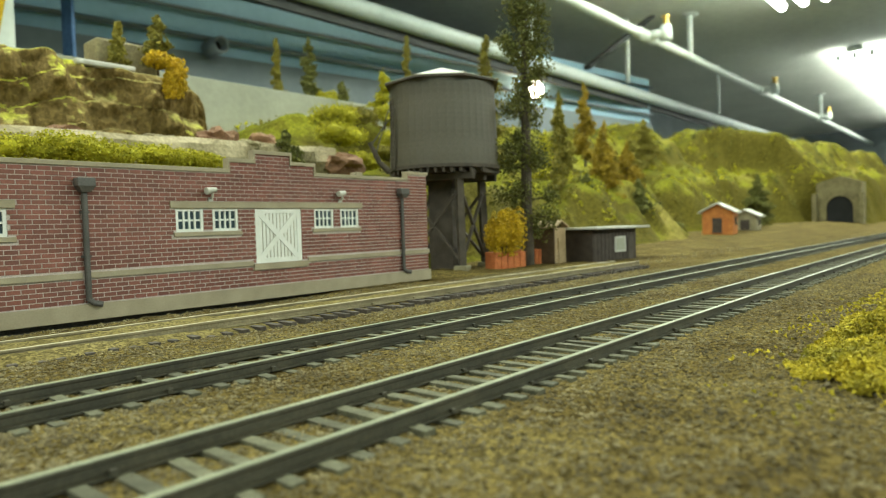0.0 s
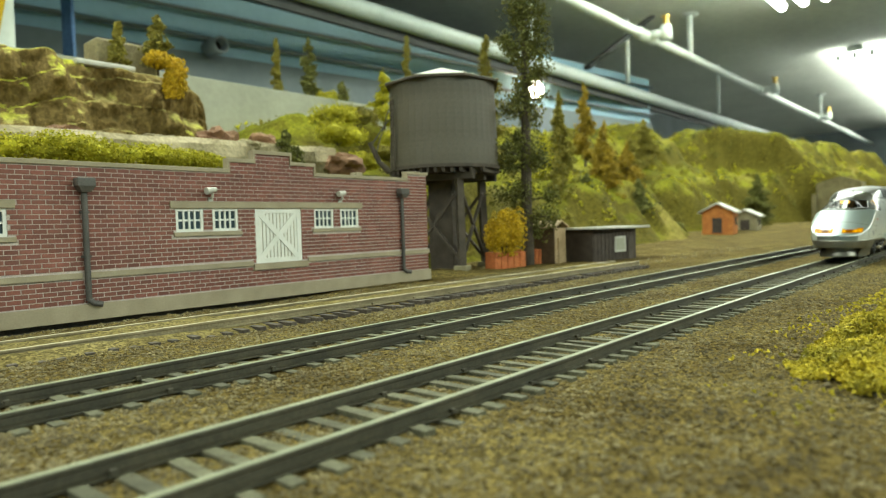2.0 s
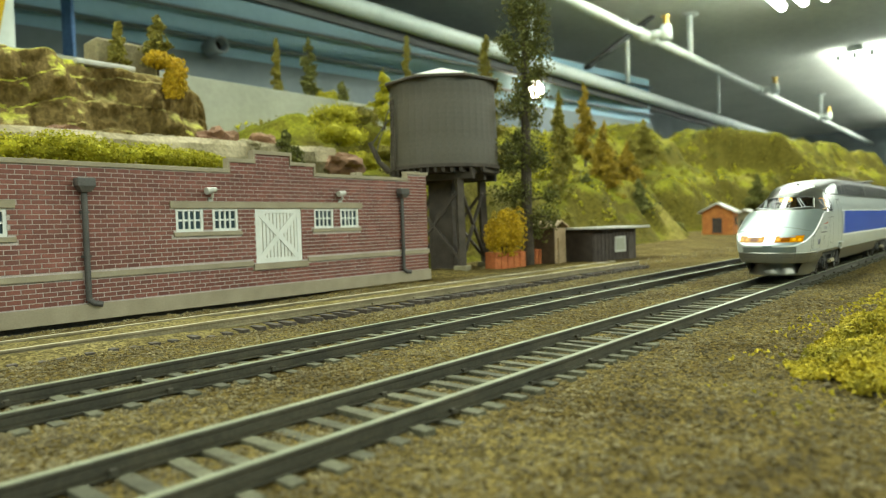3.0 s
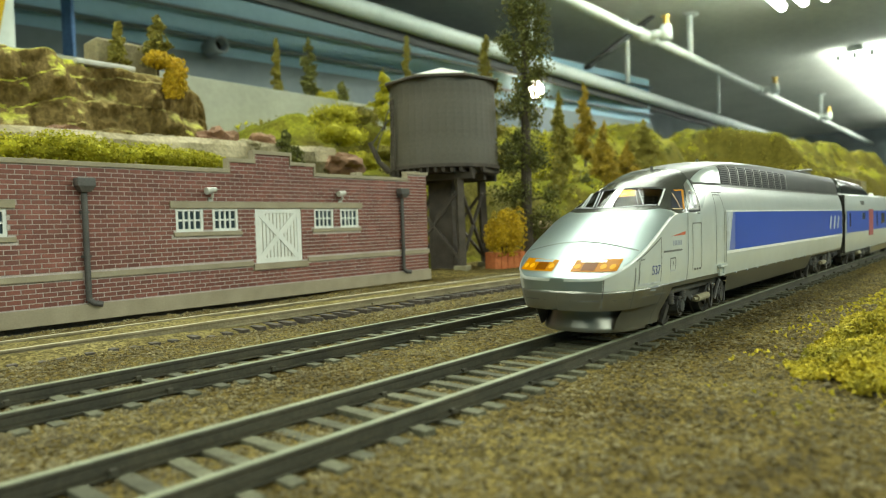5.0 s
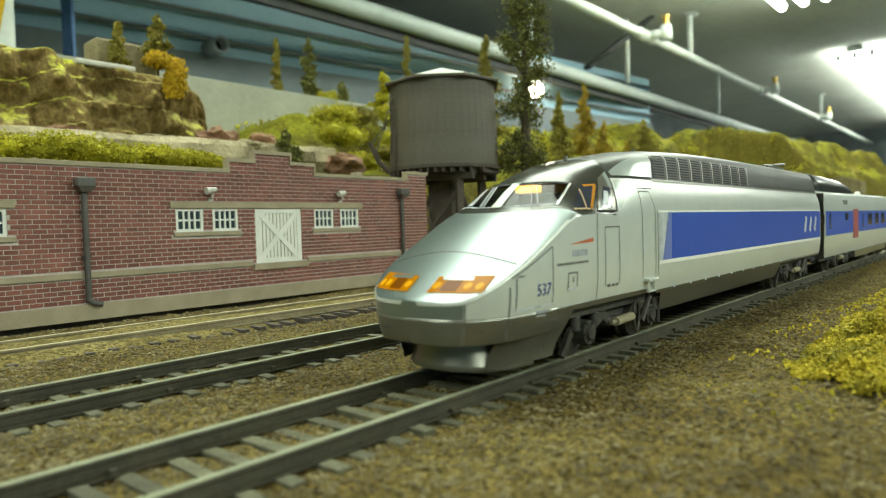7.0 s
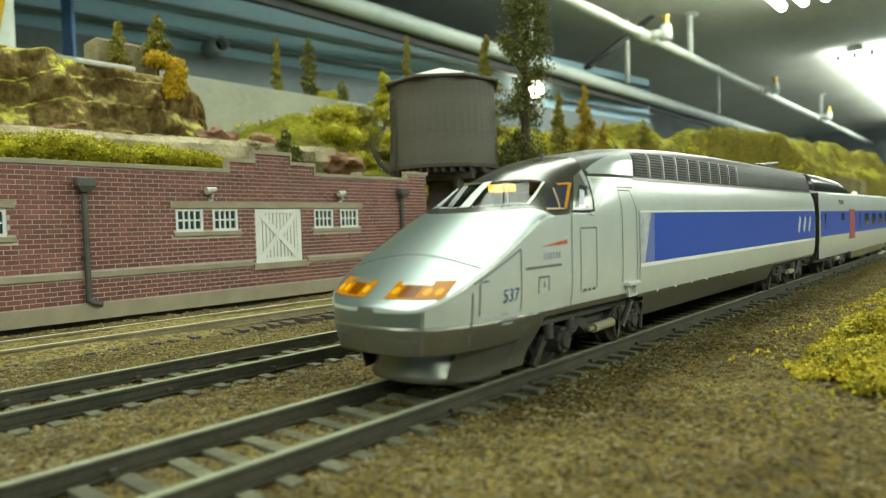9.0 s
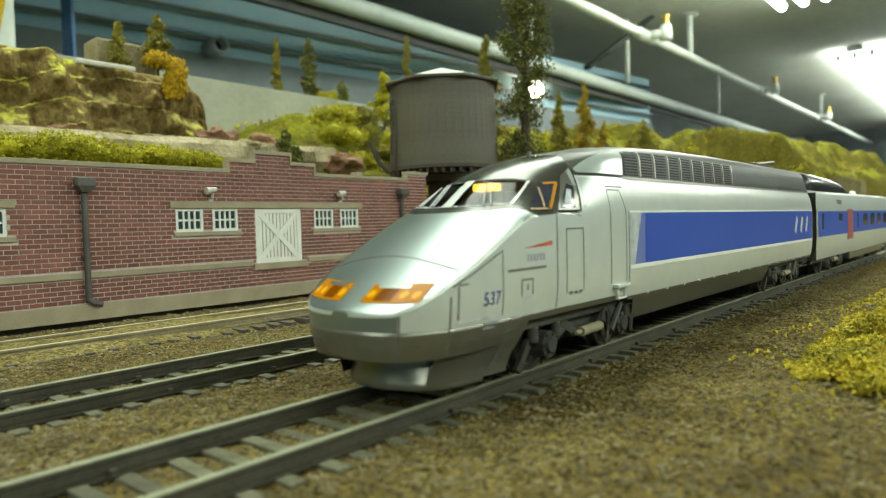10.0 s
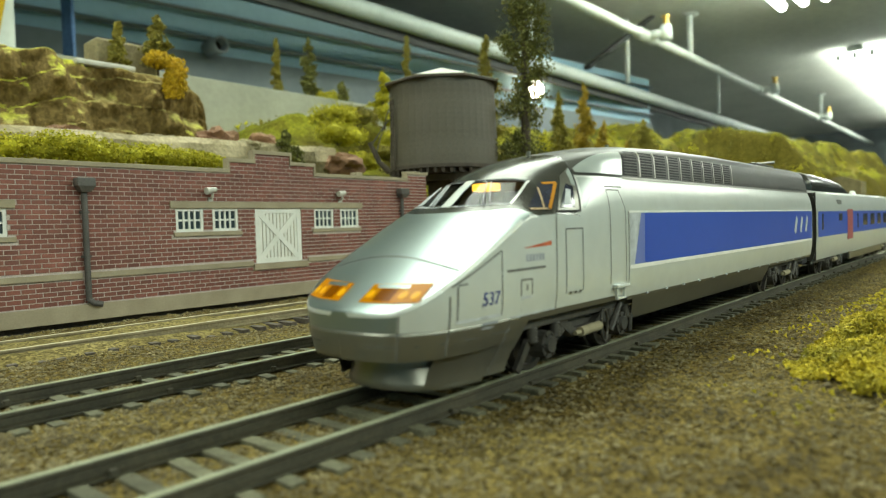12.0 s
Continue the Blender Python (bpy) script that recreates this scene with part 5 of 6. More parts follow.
NOSE_XS = [6.6, 6.62, 6.68, 6.8, 7.0, 7.4, 7.9, 8.3, 8.8, 10, 11.5, 13.5, 16, 18.5, 21, 24, 27]
FLANK_XS = NOSE_XS + [29, 31, 33]
LONG_XS = [74, 80, 90, 100, 110, 125, 145, 165, 185, 205, 225, CAR_LEN]
LOW_Z, MID_Z = 7.8, 12.2


def hood_end(c):
    """Where the hood meets the dark cowl below the windscreen."""
    return 30.6 + 7.2 * c * c


def screen_foot(c):
    return 32.6 + 6.4 * c * c


def screen_head(c):
    return 40.4 + 10.4 * c * c


def cab_end(c):
    """Seam behind the cab, raked back over the roof."""
    return 59.7 - 6.4 * abs(c) ** 3


def roof_line(x):
    """Lower edge of the dark roof paint."""
    return 36.8


def wheelset(parent, x):
    ax = new("wheelset")
    ax.parent = parent
    ax.matrix_local = pose(x * MM, 0, 5.3 * MM)
    for s in (-1, 1):
        bm = bmesh.new()
        y = s * 7.6
        lathe(bm, [(0.01, y + s * 1.5), (1.2, y + s * 1.5), (1.4, y + s * 1.0), (3.9, y + s * 0.7), (4.2, y + s * 1.3), (5.25, y + s * 1.25), (5.3, y - s * 0.9), (5.9, y - s * 1.1), (5.9, y - s * 1.6), (0.01, y - s * 1.6)], 28, axis="Y")
        part("wheel", bm, M_WHEEL, ax)
        bm = bmesh.new()
        for k in range(3):
            a = k * 2.09
            rod(bm, (2.6 * math.cos(a), y + s * 0.8, 2.6 * math.sin(a)), (2.6 * math.cos(a), y + s * 1.25, 2.6 * math.sin(a)), 0.5, seg=6)
        part("wheel_bolt", bm, M_BOGIE, ax)
    bm = bmesh.new()
    rod(bm, (0, -8, 0), (0, 8, 0), 1.1, seg=10)
    part("axle", bm, M_BOGIE, ax)
    return ax


def bogie(parent, xc, base):
    b = new("bogie")
    b.parent = parent
    b.matrix_local = pose(0, 0, 0)
    for s in (-1, 1):
        y = s * 11.6
        out = y + s * 1.7
        bm = bmesh.new()
        box(bm, xc - base / 2 - 5, xc + base / 2 + 5, y - 0.9, y + 0.9, 8.6, 10.2, bevel=0.4)
        beam(bm, (xc - 9, y, 9.0), (xc - 4.5, y, 6.0), 1.6, 1.8)
        beam(bm, (xc + 9, y, 9.0), (xc + 4.5, y, 6.0), 1.6, 1.8)
        box(bm, xc - 5, xc + 5, y - 0.9, y + 0.9, 5.0, 6.8, bevel=0.4)
        part("side_frame", bm, M_BOGIE, b)
        for dx in (-base / 2, base / 2):
            bm = bmesh.new()
            rod(bm, (xc + dx, y - s * 1.4, 5.3), (xc + dx, out, 5.3), 2.7, 2.5, seg=16)
            rod(bm, (xc + dx, out, 5.3), (xc + dx, out + s * 0.6, 5.3), 1.7, 1.4, seg=14)
            ab = part("axle_box", bm, M_BOGIE, b, "round dark axle box")
            bm = bmesh.new()
            for k in range(6):
                t = 6.283 * k / 6
                rod(bm, (xc + dx + 2.05 * math.cos(t), out - s * 0.1, 5.3 + 2.05 * math.sin(t)), (xc + dx + 2.05 * math.cos(t), out + s * 0.3, 5.3 + 2.05 * math.sin(t)), 0.26, seg=6)
            part("cover_bolt", bm, M_WHEEL, ab)
            inward = -1 if dx > 0 else 1
            bm = bmesh.new()
            beam(bm, (xc + dx, y, 4.6), (xc + dx + inward * 7, y, 7.6), 1.5, 1.9)
            part("axle_arm", bm, M_BOGIE, b)
            for e in (-3.9, 3.9):
                bm = bmesh.new()
                lathe(bm, [(0.4, 6.0)] + [(1.25 if k % 2 else 0.85, 6.0 + 0.3 * k) for k in range(11)] + [(0.4, 9.2)], 10)
                bmesh.ops.translate(bm, vec=(xc + dx + e, y + s * 0.5, 0), verts=bm.verts)
                part("spring", bm, M_BOGIE, b, smooth=True)
        bm = bmesh.new()
        rod(bm, (xc - 3.5, out, 6.0), (xc + 4.5, out, 6.2), 0.95, seg=12)
        rod(bm, (xc - 5.5, out, 6.0), (xc - 3.5, out, 6.0), 0.45, seg=8)
        part("brake_cylinder", bm, M_PORTAL, b, "tan brake cylinder")
        # looped pipe and raked damper
        bm = bmesh.new()
        ring = [(xc + 6.2 + 1.3 * math.cos(6.283 * k / 14), out + s * 0.3, 6.0 + 3.4 * math.sin(6.283 * k / 14)) for k in range(15)]
        for p, q in zip(ring, ring[1:]):
            rod(bm, p, q, 0.32, seg=6)
        part("pipe_loop", bm, M_WHEEL, b)
        bm = bmesh.new()
        rod(bm, (xc + 8.5, out + s * 0.3, 4.6), (xc + base / 2 - 1.5, out + s * 0.3, 9.8), 0.75, 0.6, seg=8)
        part("damper", bm, M_BOGIE, b)
        bm = bmesh.new()
        beam(bm, (xc - base / 2 - 8.5, y, 1.6), (xc - base / 2 - 4.5, y, 6.4), 0.9, 1.5)
        part("sand_pipe", bm, M_WHEEL, b)
        bm = bmesh.new()
        rod(bm, (xc + base / 2 + 4.6, out - s * 0.4, 3.0), (xc + base / 2 + 5.2, out - s * 0.4, 8.8), 0.5, seg=8)
        part("brake_hose", bm, M_BOGIE, b)
    part("bolster", nbox(xc - 6, xc + 6, -11, 11, 5.5, 10.5, bevel=0.5), M_BOGIE, b)


def power_car():
    t = thing("train_power_car", 58, NEAR_Y, 0, "silver high-speed train power car with a blue side stripe", "train", "model train")
    # hood and sides of the nose
    bm = bmesh.new()

    def ring(x):
        return [(x, -half_w(x) * math.cos(math.pi * i / 28), z_at(x, half_w(x) * math.cos(math.pi * i / 28))) for i in range(29)]
    skin(bm, NOSE_XS, ring)
    arch_patch(bm, [-math.cos(math.pi * i / 28) for i in range(29)], lambda c: 27.0, hood_end, 5)
    bmesh.ops.remove_doubles(bm, verts=bm.verts, dist=0.02)
    part("nose_hood", bm, M_SILVER, t, "bright silver sloping nose", smooth=True)
    for side in (-1, 1):
        bm = bmesh.new()
        band(bm, [x for x in FLANK_XS if x <= 8.8], 0, 0, 8, 0.0, side, lambda x: (MID_Z, shoulder_z(x)))
        part("bumper_face", bm, M_SILVER, t, "silver face of the bumper", smooth=True)
        bm = bmesh.new()
        band(bm, [x for x in FLANK_XS if x >= 8.8], 0, 0, 8, 0.0, side, lambda x: (MID_Z, shoulder_z(x)))
        part("nose_side", bm, M_SIDE, t, "pale silver flank of the nose", smooth=True)
        # bright ridge along the crease
        bm = bmesh.new()
        rows = []
        for x in FLANK_XS[1:] + [36, 38]:
            z = shoulder_z(x)
            rows.append([bm.verts.new((x, side * (half_w(x) + dy), z + dz)) for dy, dz in ((0.03, -0.35), (0.1, 0.0), (-0.35, 0.3))])
        for p, q in zip(rows, rows[1:]):
            for i in range(2):
                bm.faces.new((p[i], q[i], q[i + 1], p[i + 1]))
        part("crease_ridge", bm, M_SIDE, t, smooth=True)
    # dark lower bumper band
    bm = bmesh.new()

    def low_ring(x):
        pts = []
        zz = [LOW_Z + (MID_Z - LOW_Z) * i / 7 for i in range(8)]
        for z in zz:
            pts.append((x + undercut(x, z), -section_y(x, z) - 0.02, z))
        for z in reversed(zz):
            pts.append((x + undercut(x, z), section_y(x, z) + 0.02, z))
        pts.append(pts[0])
        return pts
    skin(bm, FLANK_XS, low_ring)
    part("bumper_band", bm, M_LOWGREY, t, "dark silver lower nose", smooth=True)
    part("floor_pan", nbox(14, CAR_LEN - 2, -13, 13, 9.0, 10.4), M_BOGIE, t)
    # spoiler under the nose: flares towards the rail, meets the side skirt
    bm = bmesh.new()
    prof = [(0.9, 8.0), (0.9, 6.9), (0.6, 5.8), (0.3, 4.6), (-0.1, 3.2), (-0.3, 2.6), (-0.1, 2.1)]
    plan = []
    for i in range(13):
        a = math.pi / 2 * i / 12
        plan.append((12.9 + 10.0 * (1 - math.cos(a)), 11.4 * math.sin(a) ** 0.9))
    plan += [(26, 11.9)]
    for side in (-1, 1):
        g = [[bm.verts.new((x + o * max(0.0, 1 - (x - 12.6) / 10), side * (y - o * min(1.0, max(0, (y - 2) / 8))), z)) for o, z in prof] for x, y in plan]
        for p, q in zip(g, g[1:]):
            for i in range(len(prof) - 1):
                bm.faces.new((p[i], q[i], q[i + 1], p[i + 1]))
    part("spoiler", bm, M_LOWGREY, t, "dark silver spoiler under the nose", smooth=True)
    # side skirt before the bogie, with a raked rear edge
    for side in (-1, 1):
        bm = bmesh.new()
        rows = []
        for u in (0, 0.12, 0.25, 0.4, 0.6, 0.8, 1.0):
            rows.append([bm.verts.new((15 + u * (16.5 + 0.55 * (z - 3)), side * (section_y(15 + 14 * u, z) - 0.12 - 0.25 * (12.2 - z) * (1 - u) ** 1.6), z)) for z in (2.9, 4, 5.5, 7, 9, 11, 12.25)])
        for p, q in zip(rows, rows[1:]):
            for i in range(6):
                bm.faces.new((p[i], q[i], q[i + 1], p[i + 1]))
        part("side_skirt", bm, M_LOWGREY, t, "dark silver skirt before the bogie", smooth=True)
    # sides: pale grey from the cab back; the front edge above the crease follows the raked seam
    def side_top(x):
        if x < 53.3:
            return shoulder_z(x) + 0.05
        return min(roof_line(x), 29.7 + (x - 53.3) * 2.55)
    for side in (-1, 1):
        bm = bmesh.new()
        band(bm, [33, 36, 40, 45, 50, 53.3, 54, 54.7, 55.4, 56.1, 58, 61, 64, 68, 72] + LONG_XS, 0, 0, 20, 0.0, side, lambda x: (12.1 if x < 72 else 11.2, side_top(x)))
        part("side_panel", bm, M_SIDE, t, "pale silver-grey body side", smooth=True)
        bm = bmesh.new()
        band(bm, [33, 45, 60, 74], 11.0, 12.15, 2, -0.1, side)
        part("sill_panel", bm, M_LOWGREY, t, "dark sill above the bogie", smooth=True)
        bm = bmesh.new()
        side_quad(bm, (80, 5.7), (184, 5.7), (186, 10.7), (77.5, 10.7), 10, 4, -0.3, side)
        part("underfloor_skirt", bm, M_LOWGREY, t, "grey underfloor skirt", smooth=True)
        bm = bmesh.new()
        band(bm, [74, 100, 140, 180, CAR_LEN - 1.2], 10.5, 11.3, 1, 0.08, side)
        part("sole_bar", bm, M_LOWGREY, t, smooth=True)
        for x in range(84, 236, 11):
            part("sole_bolt", nbox(x - 0.5, x + 0.5, side * 15.25 - 0.2, side * 15.25 + 0.2, 11.0, 11.4), M_MARKPALE, t)
        # blue stripe with a raked, paler front and a white field before it
        bm = bmesh.new()
        side_quad(bm, (81.5, 18.1), (CAR_LEN - 0.8, 18.1), (CAR_LEN - 0.8, 29.2), (81.9, 29.2), 16, 8, 0.05, side)
        part("blue_stripe", bm, M_TBLUE, t, "deep blue side stripe", smooth=True)
        bm = bmesh.new()
        side_quad(bm, (76.2, 18.1), (81.45, 18.1), (81.85, 29.2), (80.0, 29.2), 2, 8, 0.05, side)
        part("stripe_tip", bm, M_STRIPELITE, t, "paler blue front of the stripe", smooth=True)
        bm = bmesh.new()
        side_quad(bm, (74.2, 18.1), (76.1, 18.1), (79.9, 29.2), (74.2, 29.2), 2, 8, 0.05, side)
        part("white_field", bm, M_MARKPALE, t, "white field before the stripe", smooth=True)
        bm = bmesh.new()
        band(bm, [74, 90, 120, 150, 180, 210, CAR_LEN - 1.2], 17.2, 18.05, 1, 0.06, side)
        part("white_line", bm, M_WHITE, t, smooth=True)
        bm = bmesh.new()
        band(bm, [74, 110, 150, 200, CAR_LEN - 1.2], 29.25, 29.7, 1, 0.06, side)
        part("white_line", bm, M_WHITE, t, smooth=True)
        bm = bmesh.new()
        band(bm, [74, 110, 150, 200, CAR_LEN - 0.5], 36.5, 37.1, 2, 0.22, side)
        part("gutter", bm, M_LOWGREY, t, "dark gutter rail below the roof", smooth=True)
    # roof behind the cab
    bm = bmesh.new()
    cols = [-math.cos(math.pi * i / 24) for i in range(25)]
    edge = lambda x: section_y(x, roof_line(x))
    arch_patch(bm, cols, lambda c: cab_end(min(1.0, abs(c) * 0.86)), lambda c: 74.0, 6, reach=edge)
    for xa, xb in zip(LONG_XS, LONG_XS[1:]):
        arch_patch(bm, cols, lambda c: xa, lambda c: xb, 1, reach=edge)
    bmesh.ops.remove_doubles(bm, verts=bm.verts, dist=0.01)
    part("roof", bm, M_ROOFCAR, t, "dark grey roof", smooth=True)
    # cab shell: pillars beside the windscreen and the roof over it
    outer = [0.0, 0.2, 0.4, 0.6, 0.8, 1.0]
    foot, head = 0.75, 0.64
    bm = bmesh.new()
    arch_patch(bm, [-math.cos(math.pi * i / 28) for i in range(29)], hood_end, screen_foot, 2, -0.02)
    part("cowl", bm, M_ROOF, t, "dark cowl below the windscreen", smooth=True)

    def screen_grid(shares, rows_n, off, y_shift=0.0):
        """Points of the windscreen: shares across from -1 to 1, rows from foot to head."""
        grid = []
        for k in range(rows_n + 1):
            v = k / rows_n
            row = []
            for sh in shares:
                c = sh * (foot + (head - foot) * v)
                x = screen_foot(c) + (screen_head(c) - screen_foot(c)) * v
                y = c * half_w(x)
                row.append((x - off * 0.5, y, z_at(x, y) + off))
            grid.append(row)
        return grid

    def fill(bm, grid):
        vs = [[bm.verts.new(p) for p in row] for row in grid]
        for p, q in zip(vs, vs[1:]):
            for i in range(len(p) - 1):
                bm.faces.new((p[i], q[i], q[i + 1], p[i + 1]))
    bm = bmesh.new()
    arch_patch(bm, [-1 + 2 * i / 32 for i in range(33)], screen_head, cab_end, 7)
    part("cab_roof", bm, M_ROOF, t, "glossy dark silver cab roof", smooth=True)
    for side in (-1, 1):
        bm = bmesh.new()
        vs = []
        for k in range(8):
            v = k / 7
            row = []
            for o in outer:
                c = (foot + (head - foot) * v) * (1 - o) + o
                x = screen_foot(c) + (screen_head(c) - screen_foot(c)) * v
                y = c * half_w(x) * 0.9999
                row.append(bm.verts.new((x, side * y, z_at(x, y))))
            vs.append(row)
        for p, q in zip(vs, vs[1:]):
            for i in range(len(outer) - 1):
                bm.faces.new((p[i], q[i], q[i + 1], p[i + 1]))
        part("screen_pillar", bm, M_ROOF, t, "dark pillar beside the windscreen", smooth=True)
    bm = bmesh.new()
    fill(bm, screen_grid([-1 + i / 8 for i in range(17)], 6, -0.15))
    g = part("windscreen", bm, M_GLASS, t, "clear windscreen over the lit cab", smooth=True)
    g.visible_shadow = False
    # silver surround and centre post, standing proud of the glass
    for name, sh0, sh1 in (("screen_centre_post", -0.075, 0.125), ("screen_surround", -1.0, -0.965), ("screen_surround", 0.965, 1.0)):
        bm = bmesh.new()
        fill(bm, screen_grid([sh0, (sh0 + sh1) / 2, sh1], 8, 0.08))
        part(name, bm, M_SIDE, t, "bright silver strip of the windscreen", smooth=True)
    for sh0, sh1 in ((-0.95, -0.1), (0.15, 0.95)):
        full = screen_grid([sh0 + (sh1 - sh0) * i / 8 for i in range(9)], 24, 0.06)
        for a, b, m in ((0, 1, M_MARKPALE), (22, 24, M_GAITER)):
            bm = bmesh.new()
            fill(bm, full[a:b + 1])
            part("screen_seal", bm, m, t, smooth=True)
    for sa, sb in ((0.28, 0.46), (0.36, 0.56), (0.62, 0.86), (0.70, 0.93), (-0.72, -0.48), (-0.62, -0.40)):
        lo, hi = screen_grid([sa], 1, 0.35)[0][0], screen_grid([sb], 10, 0.35)[8][0]
        bm = bmesh.new()
        rod(bm, lo, hi, 0.17, seg=6)
        part("wiper", bm, M_MARKPALE, t)
    # side windows of the cab
    for side in (-1, 1):
        bm = bmesh.new()
        side_quad(bm, (37.6, 30.0), (42.8, 30.0), (50.4, 35.4), (46.2, 35.2), 6, 8, 0.05, side)
        w1 = part("cab_side_window", bm, M_TINT, t, "raked cab side window", smooth=True)
        # Cab light painted as glowing strips on the opaque pane.
        bm = bmesh.new()
        side_line(bm, [(43.0, 30.2), (49.9, 35.1)], 0.26, 0.1, side)
        side_line(bm, [(46.6, 35.0), (50.2, 35.2)], 0.2, 0.12, side)
        part("glow_strip", bm, M_CABAMBER, w1, "glowing amber strip painted as cab light on the side window", smooth=True)
        bm = bmesh.new()
        side_line(bm, [(37.9, 30.15), (42.6, 30.15)], 0.16, 0.14, side)
        side_line(bm, [(41.4, 30.2), (44.6, 34.2)], 0.16, 0.14, side)
        part("window_bar", bm, M_TAN, w1, "tan bar of the side window")
        bm = bmesh.new()
        side_quad(bm, (44.8, 29.6), (52.9, 29.6), (56.7, 38.4), (52.7, 36.6), 6, 10, 0.05, side)
        part("quarter_panel", bm, M_LOWGREY, t, "grey frame of the quarter window", smooth=True)
        bm = bmesh.new()
        side_quad(bm, (54.0, 34.8), (55.0, 34.6), (56.7, 38.3), (55.1, 37.5), 3, 4, 0.1, side)
        part("corner_panel", bm, M_COVER, t, smooth=True)
        bm = bmesh.new()
        side_quad(bm, (46.2, 30.3), (51.4, 30.3), (54.0, 34.5), (52.4, 35.0), 4, 6, 0.12, side)
        qw = part("quarter_window", bm, M_TINT, t, "dark cab quarter window", smooth=True)
        # Reflection in the window, painted as a pale patch.
        bm = bmesh.new()
        side_quad(bm, (48.0, 30.9), (50.2, 30.9), (52.6, 33.8), (51.4, 34.0), 3, 4, 0.16, side)
        part("quarter_reflection", bm, M_MARKPALE, qw, "pale patch painted as a reflection in the quarter window", smooth=True)
        bm = bmesh.new()
        side_line(bm, [(45.0, 29.7), (53.2, 29.7), (54.6, 33.2), (56.9, 38.4)], 0.2, 0.14, side)
        part("window_seal", bm, M_GAITER, qw, smooth=True)
        bm = bmesh.new()
        side_quad(bm, (54.4, 30.4), (55.2, 30.2), (64.4, 36.4), (57.0, 36.4), 5, 8, 0.05, side)
        part("shoulder_field", bm, M_COVER, t, "brighter silver field behind the cab seam", smooth=True)
        # bulged cover at the roof edge, raked at its rear
        bm = bmesh.new()
        tops = [(0.0, 38.2), (0.15, 39.4), (0.35, 40.8), (0.55, 41.8), (0.8, 42.5), (1.0, 42.8)]
        rows = []
        for u, zt in tops:
            row = []
            for j in range(7):
                z = 37.4 + (zt - 37.4) * j / 6
                x = 57.4 + 17.2 * u + u * 0.6 * (z - 37.4)
                row.append(bm.verts.new((x, side * (section_y(x, z) + 0.25 + 0.35 * math.sin(math.pi * min(1.0, u * 1.02))), z)))
            rows.append(row)
        for p, q in zip(rows, rows[1:]):
            for j in range(6):
                bm.faces.new((p[j], q[j], q[j + 1], p[j + 1]))
        part("shoulder_cover", bm, M_COVER, t, "pale bulged cover at the cab roof edge", smooth=True)
    # cab interior
    part("cab_floor", nbox(33.5, 70, -11, 11, 28.4, 28.9), M_CABIN, t)
    for s in (-1, 1):
        part("cab_lining", nbox(42, 56, s * 11.6 - 0.3, s * 11.6 + 0.3, 28.9, 31.4), M_CABIN, t)
    part("cab_bulkhead", nbox(54, 55, -9, 9, 28.9, 37), M_LINE, t)
    part("cab_desk", nbox(35.5, 40, -9, 9, 28.9, 30.4, bevel=0.4), M_CABIN, t)
    part("cab_seat", nbox(47, 50, -6, -2, 28.9, 34, bevel=0.5), M_CABIN, t)
    part("cab_lamp", nbox(46.5, 50, 0.2, 5.0, 34.3, 35.9, bevel=0.3), M_CABLAMP, t, "glowing amber cab lamp")
    # headlights: swept amber lenses set in the hood above the bumper rim
    def front_x(y, z):
        """Where the hood is at that offset and height."""
        lo, hi = NOSE_X, 30.0
        for _ in range(30):
            m = (lo + hi) / 2
            if half_w(m) > abs(y) and z_at(m, y) >= z:
                hi = m
            else:
                lo = m
        return hi

    def lens(bm, ys, zlo, zhi, off, side, nz=4):
        rows = []
        for y in ys:
            a, b = zlo(y), zhi(y)
            rows.append([bm.verts.new((front_x(y, a + (b - a) * i / nz) - off, side * y, a + (b - a) * i / nz + off * 0.5)) for i in range(nz + 1)])
        for p, q in zip(rows, rows[1:]):
            for i in range(nz):
                bm.faces.new((p[i], q[i], q[i + 1], p[i + 1]))
    for side in (-1, 1):
        lo = lambda y: 16.4 + 0.05 * max(0, y - 9)
        hi = lambda y: 18.75 + 0.03 * y
        bm = bmesh.new()
        lens(bm, [2.3, 3.0, 3.6, 4.2, 5, 6, 7, 8, 9, 10, 11, 11.8, 12.5], lo, hi, 0.12, side)
        hl = part("headlight", bm, M_HEAD, t, "glowing amber headlight lens", smooth=True)
        bm = bmesh.new()
        lens(bm, [4.6, 5.4, 6.2, 7.0, 7.8], lambda y: 16.6, lambda y: 18.3, 0.17, side)
        part("reflector", bm, M_HEADDARK, hl, "dark amber middle of the lens", smooth=True)
        for yy, wy in ((3.4, 0.75), (9.3, 0.7), (11.3, 0.65)):
            bm = bmesh.new()
            lens(bm, [yy + wy * k for k in (-1, -0.85, -0.5, 0, 0.5, 0.85, 1)], lambda y: 17.45 - 0.5 * math.sqrt(max(0.02, 1 - ((y - yy) / wy) ** 2)), lambda y: 17.45 + 0.55 * math.sqrt(max(0.02, 1 - ((y - yy) / wy) ** 2)), 0.2, side)
            part("bulb", bm, M_HEADHOT, hl, "bright lamp core", smooth=True)
        bm = bmesh.new()
        lens(bm, [3.6, 5, 7, 9.4], lambda y: 18.3, lambda y: 18.8, 0.24, side, 2)
        part("brow", bm, M_SILVER, hl, smooth=True)
    # seams of hood and doors
    bm = bmesh.new()
    rows = []
    for i in range(41):
        y = -14.4 + 28.8 * i / 40
        x = 18.2 - 0.004 * y * y + 0.00002 * y ** 4
        rows.append([bm.verts.new((x + d, y, z_at(x + d, y) + 0.05)) for d in (0, 0.3)])
